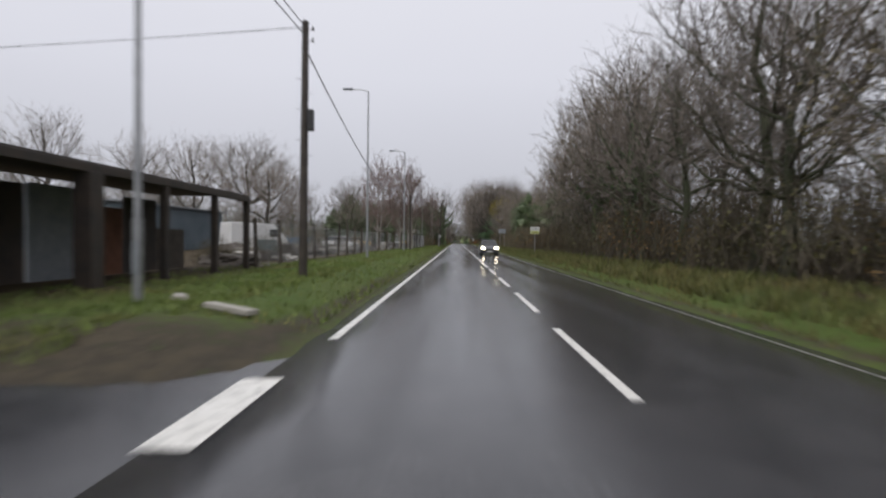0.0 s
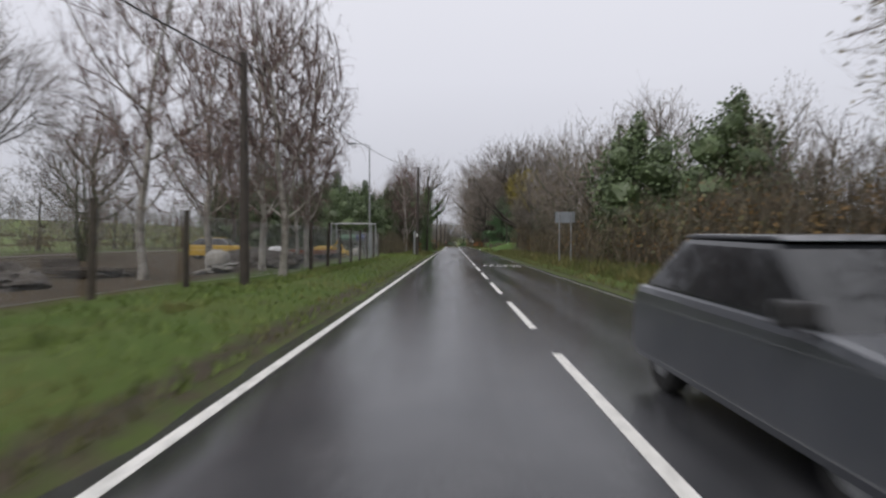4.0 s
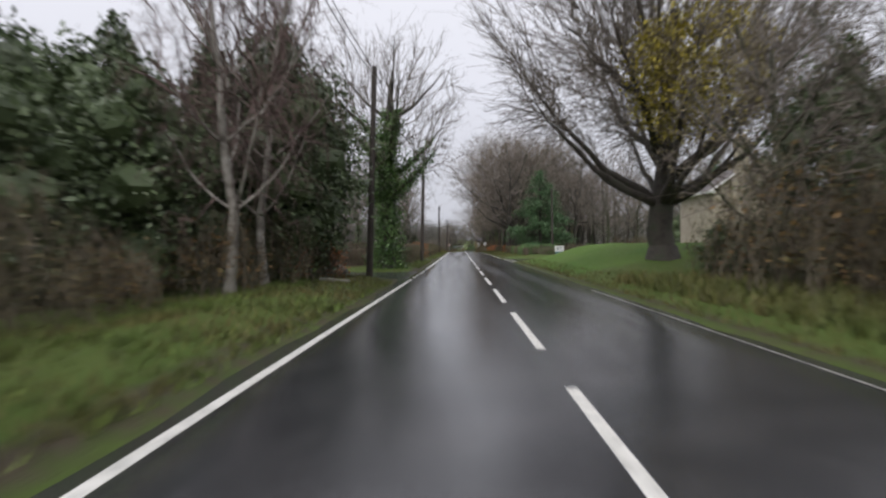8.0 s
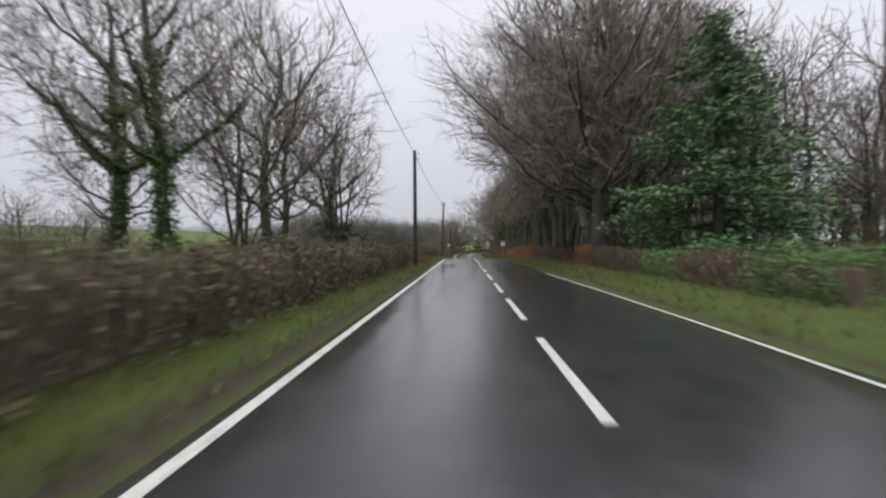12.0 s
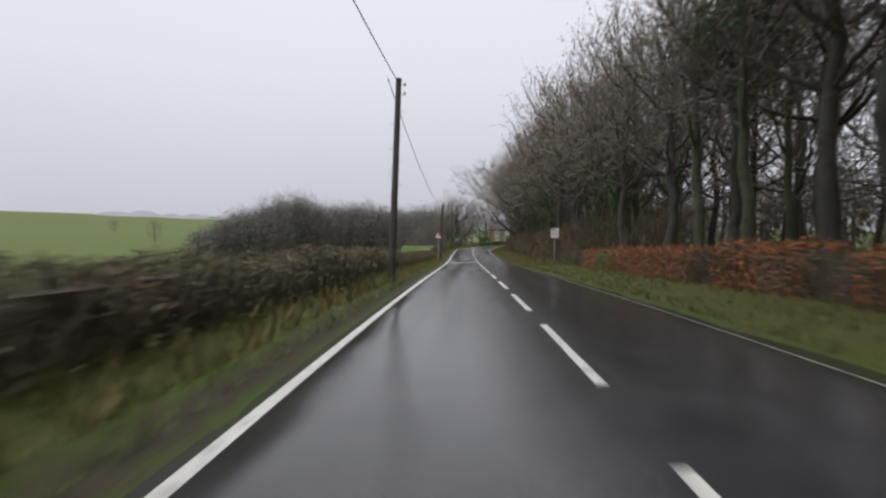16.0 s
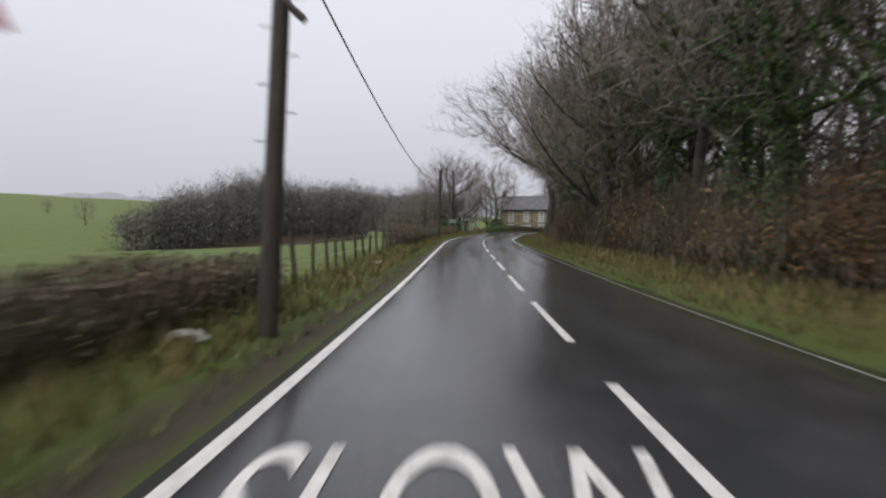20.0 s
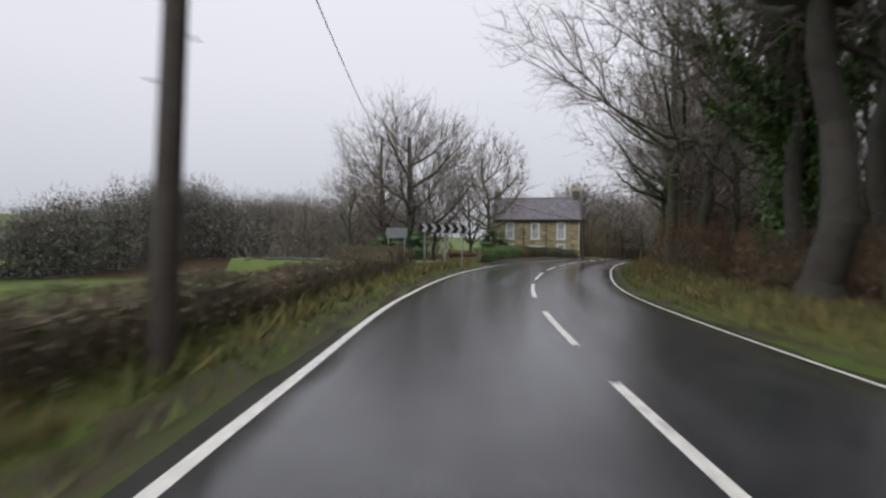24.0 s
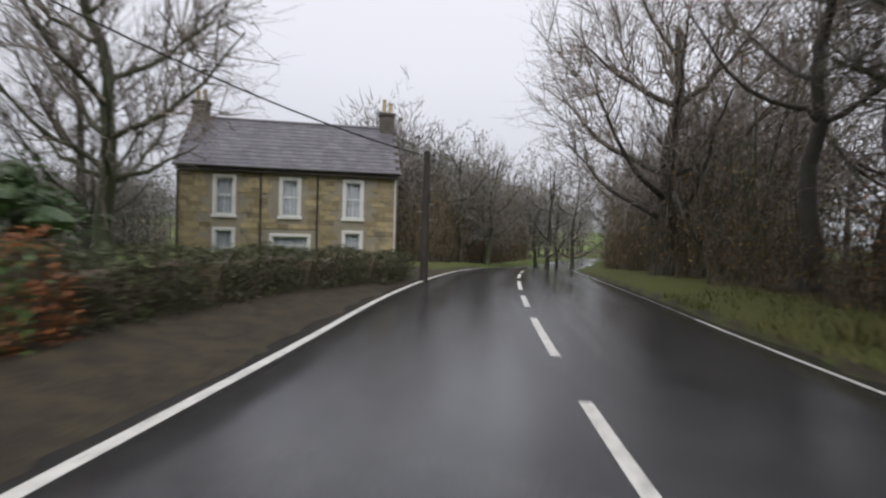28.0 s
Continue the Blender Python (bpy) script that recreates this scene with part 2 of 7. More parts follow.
def rod(bm, p, q, r0, r1=None, sides=10):
    """Adds a capped tapered rod from p to q."""
    p, q = Vector(p), Vector(q)
    d = q - p
    m = Matrix.Translation((p + q) / 2) @ d.to_track_quat("Z", "Y").to_matrix().to_4x4()
    bmesh.ops.create_cone(bm, cap_ends=True, segments=sides, radius1=r0, radius2=r0 if r1 is None else r1, depth=d.length, matrix=m)
    return bm


# ---- the road's line: straight, then a bend to the right past the chevrons ----
BEND = [(285, 0.5), (292, 1.1), (299, 2.0), (306, 3.9), (313, 6.93), (320, 12.6), (327, 16.9), (336, 21.4), (345, 25.9), (354, 28.9), (365, 32.0), (430, 46.0)]
STEP = 0.5
line_s = np.arange(285.0, 520.0, STEP)
line_head = np.radians(np.interp(line_s, [b[0] for b in BEND], [b[1] for b in BEND]))
line_x = np.concatenate([[0.0], np.cumsum(np.sin(line_head[:-1]) * STEP)])
line_y = 285.0 + np.concatenate([[0.0], np.cumsum(np.cos(line_head[:-1]) * STEP)])


def on_road(s, off=0.0, up=0.0):
    """The place at length s along the road, off metres to the right of its centre line, up above its crown."""
    if s <= 285:
        return Vector((off, s, road_z(s) + up))
    x, y, h = (float(np.interp(s, line_s, a)) for a in (line_x, line_y, line_head))
    return Vector((x + off * math.cos(h), y - off * math.sin(h), road_z(s) + up))


def road_head(s):
    """Degrees to turn a thing so that its y axis runs along the road."""
    return -math.degrees(float(np.interp(s, line_s, line_head))) if s > 285 else 0.0


def road_coords(x, y):
    """Length along the road and offset from it of places in plan (arrays)."""
    x, y = np.asarray(x, float), np.asarray(y, float)
    s, off = y.copy(), x.copy()
    far = y > 285.5
    if far.any():
        px, py = x[far], y[far]
        best_d, best_s, best_o = np.full(px.shape, 1e9), py.copy(), px.copy()
        for k in range(0, len(line_s), 4):
            dx, dy = px - line_x[k], py - line_y[k]
            dist = np.hypot(dx, dy)
            side = dx * math.cos(line_head[k]) - dy * math.sin(line_head[k])
            along = dx * math.sin(line_head[k]) + dy * math.cos(line_head[k])
            near = dist < best_d
            best_d = np.where(near, dist, best_d)
            best_s = np.where(near, line_s[k] + np.clip(along, -2, 2), best_s)
            best_o = np.where(near, np.where(np.abs(along) < 3, side, np.sign(side) * dist), best_o)
        s[far], off[far] = best_s, best_o
    return s, off


def smooth_np(a, b, v):
    t = np.clip((v - a) / (b - a), 0, 1)
    return t * t * (3 - 2 * t)


def left_width(s):
    return 3.42 - 0.32 * smooth(90, 130, s) + 0.3 * smooth(285, 303, s) + 0.2 * smooth(305, 314, s) + 0.35 * smooth(314, 328, s) - 0.85 * smooth(333, 350, s) + 0.13 * smooth(330, 340, s) - 0.13 * smooth(350, 362, s)


def right_width(s):
    return 3.05 - 0.2 * smooth(160, 200, s) + 0.35 * smooth(316, 330, s) - 0.1 * smooth(335, 350, s)


# lanes that leave the road: ends and half width
LANES = [(-2.0, -5.0, -16.0, -5.5, 5.2), (-2.5, 121.6, -34.0, 124.5, 2.7), (2.5, 145.6, 48.0, 160.0, 3.6), (6.9, 337.4, -16.0, 347.5, 2.5)]


def ground_z(x, y):
    """Height of the ground in plan (arrays): verges rise from the road, a lawn mounds up, fields fall and rise again."""
    s, off = road_coords(x, y)
    base = -1.4 * smooth_np(195, 268, s) + 0.15 * smooth_np(312, 336, s) - 2.2 * smooth_np(352, 420, s)
    wl_ = 3.8 - 0.32 * smooth_np(90, 130, s) + 0.3 * smooth_np(285, 303, s) + 0.2 * smooth_np(305, 314, s) + 0.35 * smooth_np(314, 328, s) - 0.85 * smooth_np(333, 350, s) + 0.13 * smooth_np(330, 340, s) - 0.13 * smooth_np(350, 362, s)
    wr_ = 3.43 - 0.2 * smooth_np(160, 200, s) + 0.35 * smooth_np(316, 330, s) - 0.1 * smooth_np(335, 350, s)
    lft, rgt = np.maximum(-off - wl_, 0), np.maximum(off - wr_, 0)
    z = base + 0.22 * smooth_np(0.0, 1.6, lft) + 0.2 * smooth_np(0.0, 2.0, rgt)
    lawn = smooth_np(114, 124, s) * (1 - smooth_np(136, 142, s))
    z += lawn * 1.2 * smooth_np(0.2, 6.0, rgt)
    z += 0.6 * smooth_np(4, 30, rgt) * smooth_np(158, 175, s)
    z += 0.35 * smooth_np(4, 14, rgt) * (1 - smooth_np(100, 114, s))
    open_field = smooth_np(180, 200, s)
    z += open_field * (-0.8 * smooth_np(3, 40, lft) + 32 * smooth_np(120, 700, lft) + 10 * smooth_np(700, 2600, lft))
    z -= 12.0 * smooth_np(4, 50, lft) * (1 - smooth_np(130, 240, lft)) * smooth_np(278, 312, s)
    z += (1 - open_field) * 6 * smooth_np(200, 900, lft)
    z += 0.05 * np.sin(x * 1.7 + y * 0.9) * np.sin(y * 0.6 - x * 0.4) * (smooth_np(0.5, 3, lft) + smooth_np(0.5, 3, rgt))
    # side roads lie level with the road
    flat = np.zeros_like(z)
    for x0, y0, x1, y1, half in LANES:
        ux, uy = x1 - x0, y1 - y0
        ln = math.hypot(ux, uy)
        t = np.clip(((x - x0) * ux + (y - y0) * uy) / ln ** 2, 0, 1)
        dist = np.hypot(x - x0 - t * ux, y - y0 - t * uy)
        flat = np.maximum(flat, 1 - smooth_np(half + 0.35, half + 2.2, dist))
    z = z * (1 - flat) + (base - 0.09) * flat
    return np.where((off > -wl_) & (off < wr_), base - 0.09, z)


def ground_at(x, y):
    return float(ground_z(np.array([x]), np.array([y]))[0])


def spaced(*runs):
    out = []
    for a, b, d in runs:
        out += list(np.arange(a, b, d))
    return np.array(out)


gx = spaced((-3000, -600, 300), (-600, -150, 50), (-150, -40, 10), (-40, -14, 2), (-14, 34, 0.55), (34, 60, 2), (60, 150, 10), (150, 600, 50), (600, 3001, 300))
gy = spaced((-2000, -300, 300), (-300, -60, 30), (-60, -12, 4), (-12, 285, 1.2), (285, 375, 0.6), (375, 420, 3), (420, 600, 20), (600, 3001, 300))
GX, GY = np.meshgrid(gx, gy)
GZ = ground_z(GX.ravel(), GY.ravel())
nx, ny = len(gx), len(gy)
ii = (np.arange(ny - 1)[:, None] * nx + np.arange(nx - 1)[None]).ravel()
gfaces = np.stack([ii, ii + 1, ii + nx + 1, ii + nx], 1)
rng = np.random.default_rng(5)
vs_, vo_ = road_coords(GX.ravel(), GY.ravel())


def cover(mask, blur):
    return np.clip(0.5 + mask / blur, 0, 1)


lawn_w = cover(vo_ - 3.9, 0.7) * cover(vs_ - 119, 3) * cover(150 - vs_, 3) * cover(46 - vo_, 4)
field_w = np.maximum(cover(-5.4 - vo_, 1.0) * cover(vs_ - 186, 4), cover(-150 - vo_, 20))
wood_w = np.maximum(cover(vo_ - 6.6, 2.2) * np.maximum(cover(112 - vs_, 3), cover(vs_ - 232, 6)), cover(-5.4 - vo_, 1.4) * cover(vs_ - 127, 2) * cover(184 - vs_, 4))
edge_ = 36 + 6 * np.sin(vs_ * 0.05) + 4 * np.sin(vs_ * 0.13 + 1)
wood_w = wood_w * cover(edge_ - vo_, 3) * cover(vo_ + edge_ + 22, 3)
field_w = np.maximum(field_w, 1 - cover(edge_ + 2 - vo_, 4) * cover(vo_ + edge_ + 24, 4))
wood_w = np.maximum(wood_w, cover(-9.2 - vo_, 2.5) * cover(vo_ + edge_ + 8, 4) * cover(116 - vs_, 3) * cover(vs_ + 70, 10))
wl_all = np.array([left_width(v) for v in vs_])
wr_all = np.array([right_width(v) for v in vs_])
mud_w = np.maximum(cover(0.36 - np.abs(vo_ + wl_all + 0.55), 0.5) * 0.8, cover(0.2 - np.abs(vo_ - wr_all - 0.4), 0.45))
dry_w = cover(vo_ - 5.0, 2.5) * cover(114 - vs_, 3) * 0.9 + cover(-3.8 - vo_, 1.0) * cover(vs_ - 140, 8) * 0.55 + cover(vo_ - 3.3, 0.8) * cover(vs_ - 178, 8) * 0.62
ground_mesh = mesh_of("ground", np.stack([GX.ravel(), GY.ravel(), GZ], 1), gfaces, [], flat=False)
wood_w = np.maximum(wood_w, cover(9.5 - np.hypot(GX.ravel() + 3.5, GY.ravel() - 351), 3))
mud_w = np.maximum(mud_w, cover(-2.6 - vo_, 0.6) * cover(vo_ + 6.2, 1.0) * cover(vs_ - 337, 3) * cover(366 - vs_, 4))
lawn_attr = ground_mesh.attributes.new("lawn", "FLOAT", "POINT")
lawn_attr.data.foreach_set("value", lawn_w.astype(np.float32))
mud_w = np.maximum(mud_w, cover(3.6 - vs_, 3.5) * cover(-3.9 - vo_, 1.0) * cover(vo_ + 15, 2) * cover(vs_ + 12, 2) * 0.8)
stand_front = 442 + 1.37 * (GX.ravel() + 126)
wood_w = np.maximum(wood_w, cover(GX.ravel() + 128, 10) * cover(-8 - GX.ravel(), 12) * cover(GY.ravel() - stand_front, 14) * cover(640 - GY.ravel(), 20))
wood_w = np.maximum(wood_w, cover(-7.0 - vo_, 2) * cover(vs_ - 374, 4) * cover(vo_ + 60, 10))
mud_w = np.maximum(mud_w, cover(-3.7 - vo_, 0.6) * cover(vo_ + 9.5, 2) * cover(vs_ - 109, 3) * cover(121 - vs_, 2) * 0.5)
attr = ground_mesh.color_attributes.new("cover", "FLOAT_COLOR", "POINT")
attr.data.foreach_set("color", np.stack([field_w, wood_w, mud_w, np.clip(dry_w, 0, 1)], 1).astype(np.float32).ravel())


def ground_material():
    """Turf, pasture, leaf litter and mud, blended by the ground's cover with ragged edges."""
    m = bpy.data.materials.new("ground_cover")
    m.use_nodes = True
    n, l = m.node_tree.nodes, m.node_tree.links
    b = n["Principled BSDF"]
    geo = n.new("ShaderNodeNewGeometry")

    def noise_of(scale, detail=5):
        t = n.new("ShaderNodeTexNoise")
        t.inputs["Scale"].default_value, t.inputs["Detail"].default_value, t.inputs["Roughness"].default_value = scale, detail, 0.65
        l.new(geo.outputs["Position"], t.inputs["Vector"])
        return t.outputs["Fac"]

    def mix(fac, a, c):
        x = n.new("ShaderNodeMixRGB")
        l.new(fac, x.inputs[0]) if not isinstance(fac, float) else None
        for k, v in ((1, a), (2, c)):
            if isinstance(v, tuple):
                x.inputs[k].default_value = (*v, 1)
            else:
                l.new(v, x.inputs[k])
        return x.outputs[0]

    def steep(v, low, high):
        r = n.new("ShaderNodeMapRange")
        r.inputs["From Min"].default_value, r.inputs["From Max"].default_value = low, high
        l.new(v, r.inputs["Value"])
        return r.outputs[0]

    at = n.new("ShaderNodeVertexColor")
    at.layer_name = "cover"
    sep = n.new("ShaderNodeSeparateColor")
    l.new(at.outputs["Color"], sep.inputs[0])
    broad, mid, small = noise_of(0.35), noise_of(2.6), noise_of(22, 3)

    def ragged(v):
        add = n.new("ShaderNodeMath")
        add.operation = "ADD"
        l.new(v, add.inputs[0])
        sub = n.new("ShaderNodeMath")
        sub.operation = "MULTIPLY_ADD"
        sub.inputs[1].default_value, sub.inputs[2].default_value = 1.1, -0.55
        l.new(mid, sub.inputs[0])
        l.new(sub.outputs[0], add.inputs[1])
        return steep(add.outputs[0], 0.3, 0.7)

    turf = mix(steep(broad, 0.35, 0.65), (0.060, 0.098, 0.018), (0.080, 0.104, 0.026))
    turf = mix(steep(mid, 0.58, 0.78), turf, (0.060, 0.050, 0.023))
    dry = mix(steep(mid, 0.35, 0.6), (0.105, 0.088, 0.030), (0.085, 0.095, 0.026))
    past = mix(steep(broad, 0.4, 0.62), (0.098, 0.140, 0.040), (0.122, 0.150, 0.052))
    lit = mix(steep(mid, 0.4, 0.65), (0.040, 0.030, 0.017), (0.072, 0.052, 0.026))
    mud = mix(steep(mid, 0.4, 0.6), (0.042, 0.035, 0.026), (0.066, 0.055, 0.036))
    c = mix(ragged(at.outputs["Alpha"]), turf, dry)
    c = mix(ragged(sep.outputs[0]), c, past)
    mown = n.new("ShaderNodeAttribute")
    mown.attribute_name = "lawn"
    c = mix(ragged(mown.outputs["Fac"]), c, mix(steep(broad, 0.4, 0.62), (0.068, 0.138, 0.018), (0.090, 0.150, 0.026)))
    c = mix(ragged(sep.outputs[1]), c, lit)
    c = mix(ragged(sep.outputs[2]), c, mud)
    grain = n.new("ShaderNodeMapRange")
    grain.inputs["To Min"].default_value, grain.inputs["To Max"].default_value = 0.55, 1.45
    l.new(small, grain.inputs["Value"])
    mul = n.new("ShaderNodeMixRGB")
    mul.blend_type = "MULTIPLY"
    mul.inputs[0].default_value = 1.0
    l.new(c, mul.inputs[1])
    l.new(grain.outputs[0], mul.inputs[2])
    l.new(mul.outputs[0], b.inputs["Base Color"])
    b.inputs["Roughness"].default_value, b.inputs["Specular IOR Level"].default_value = 0.85, 0.2
    bp = n.new("ShaderNodeBump")
    bp.inputs["Strength"].default_value, bp.inputs["Distance"].default_value = 0.7, 0.06
    l.new(small, bp.inputs["Height"])
    l.new(bp.outputs[0], b.inputs["Normal"])
    return m


ground_mesh.materials.append(ground_material())
ground = tagged(new("ground", ground_mesh), "wet green grass verges, woodland floor and pasture", "ground", kind="structure")


def ribbon(name, s0, s1, off0, off1, up, mats, step=1.0, thick=0.0):
    """A strip along the road between two offsets (numbers or functions of the length)."""
    f0 = off0 if callable(off0) else (lambda s: off0)
    f1 = off1 if callable(off1) else (lambda s: off1)
    n = max(2, int((s1 - s0) / step) + 1)
    ss = np.linspace(s0, s1, n)
    cols = 9 if thick else 2
    verts, uvs = [], []
    for s in ss:
        a, b = f0(s), f1(s)
        for k in range(cols):
            o = a + (b - a) * k / (cols - 1)
            crown = -0.045 * (abs(o) / 3.4) ** 2
            verts.append(on_road(s, o, up + crown))
            uvs.append((o, s))
    faces = [(i * cols + k, i * cols + k + 1, (i + 1) * cols + k + 1, (i + 1) * cols + k) for i in range(n - 1) for k in range(cols - 1)]
    if thick:
        base = len(verts)
        for s in ss:
            verts.append(on_road(s, f0(s) - 0.03, up - thick))
            uvs.append((f0(s), s))
        for s in ss:
            verts.append(on_road(s, f1(s) + 0.03, up - thick))
            uvs.append((f1(s), s))
        faces += [(base + i, i * cols, (i + 1) * cols, base + i + 1) for i in range(n - 1)]
        faces += [(i * cols + cols - 1, base + n + i, base + n + i + 1, (i + 1) * cols + cols - 1) for i in range(n - 1)]
    me = mesh_of(name, np.array([tuple(v) for v in verts]), np.array(faces), [mats], flat=not thick)
    uv = me.uv_layers.new(name="lane")
    idx = np.empty(len(me.loops), np.int32)
    me.loops.foreach_get("vertex_index", idx)
    uv.data.foreach_set("uv", np.array(uvs, np.float32)[idx].ravel())
    return new(name, me)


def lane_mesh(name, x0, y0, x1, y1, half, label):
    """A side road as a strip with ragged, flared edges."""
    n = 40
    d = Vector((x1 - x0, y1 - y0, 0))
    ln = d.length
    d.normalize()
    side = Vector((d.y, -d.x, 0))
    verts, uvs = [], []
    for k in range(n + 1):
        t = k / n
        w = half + 3.2 * max(0, 1 - t * ln / 5.0) ** 2 + wobble(t * ln, 3.0)
        for m in range(7):
            o = -w + 2 * w * m / 6
            p = Vector((x0, y0, 0)) + d * t * ln + side * o
            s = float(road_coords(np.array([p.x]), np.array([p.y]))[0][0])
            verts.append((p.x, p.y, road_z(s) - 0.058 + 0.035 * smooth(2.6, 6.0, t * ln)))
            uvs.append((o, t * ln))
    faces = [(k * 7 + m, k * 7 + m + 1, k * 7 + m + 8, k * 7 + m + 7) for k in range(n) for m in range(6)]
    me = mesh_of(name, np.array(verts), np.array(faces)[:, ::-1], [ASPHALT], flat=False)
    uv = me.uv_layers.new(name="lane")
    idx = np.empty(len(me.loops), np.int32)
    me.loops.foreach_get("vertex_index", idx)
    uv.data.foreach_set("uv", np.array(uvs, np.float32)[idx].ravel())
    return tagged(new(name, me), label, "road", kind="structure")


def paint_up(off):
    return -0.045 * (abs(off) / 3.4) ** 2 + 0.005


def wobble(s, seed):
    return 0.13 * math.sin(s * 0.9 + seed) * math.sin(s * 0.37 + 2 * seed) + 0.05 * math.sin(s * 3.1 + seed)


road = tagged(ribbon("road", -60, 470, lambda s: -left_width(s) - 0.3 + wobble(s, 1.0), lambda s: right_width(s) + 0.3 + wobble(s, 2.0), 0.0, ASPHALT, thick=0.12),
              "wet grey tarmac two-lane country road with worn lines", "road", kind="structure")


def marking(name, s0, s1, o0, o1, label="", step=1.0, mat=None):
    ob = ribbon(name, s0, s1, o0, o1, 0.005, mat or PAINT, step)
    ob.parent = road
    return tagged(ob, label)


for a, b in ((3.0, 116.6), (127.0, 334.9), (341.7, 470)):
    marking("edge_line", a, b, lambda s: -left_width(s) - 0.055, lambda s: -left_width(s) + 0.085, "worn white edge line")
for a, b in ((-40, 112), (174, 292), (352, 470)):
    marking("edge_line", a, b, lambda s: right_width(s) - 0.03, lambda s: right_width(s) + 0.03, "faded white edge line", mat=PAINT_OLD)
for a, b in [(116.9 + 1.9 * k, 117.8 + 1.9 * k) for k in range(5)] + [(335.4, 335.95), (336.45, 337.0), (337.55, 338.2), (339.0, 339.85), (340.4, 341.1)]:
    marking("entrance_dash", a, b, lambda s: -left_width(s) - 0.05, lambda s: -left_width(s) + 0.09)
dash_mesh = None
for k in range(-6, 50):
    s = 6.0 * k
    if s < 284 and dash_mesh and not 195 < s < 275:
        ob = new("dash", dash_mesh)
        ob.location = (0, s, road_z(s))
        ob.parent = road
    else:
        ob = marking("dash", s, s + 4.0, -0.06, 0.06)
        if dash_mesh is None:
            dash_mesh = ob.data
            for v in dash_mesh.vertices:
                v.co.y -= s
            ob.location = (0, s, 0)
for a, b in ((301.5, 305.4), (307.5, 311.5), (314.6, 319.4), (321.7, 326.6), (328.8, 332.8), (335.0, 337.5), (339.0, 342.7), (344.2, 346.1), (347.9, 351.0), (352.5, 354.7), (356.4, 360.0), (362.0, 366.0), (368.0, 372.0)):
    marking("dash", a, b, -0.06, 0.06, step=0.5)
lane_mesh("road_apron", *LANES[0], "worn tarmac yard entrance beside the road")
lane_mesh("road_track", *LANES[1], "narrow wet tarmac track")
lane_mesh("road_side", *LANES[2], "wet side road at a junction")
lane_mesh("road_lane", *LANES[3], "wet lane turning off by the house")
# give-way lines across the junction's mouth
for row, off in enumerate((3.3, 3.72)):
    for k in range(9):
        marking("give_way_dash", 139.6 + 1.0 * k, 140.3 + 1.0 * k, off - 0.08, off + 0.08, step=0.35)
marking("edge_line", 148.8, 174.0, lambda s: 3.0 + 0.1 * smooth(148, 156, s) - 0.12 * smooth(160, 174, s), lambda s: 3.1 + 0.1 * smooth(148, 156, s) - 0.12 * smooth(160, 174, s), "worn white edge line")
marking("edge_line", 292, 352, lambda s: right_width(s) - 0.04, lambda s: right_width(s) + 0.04, "worn white edge line")
wide_block = ribbon("wide_block", -1.2, 0.75, -3.84, -3.42, 0.006, PAINT)
wide_block.parent = road
tagged(wide_block, "thick white paint block")


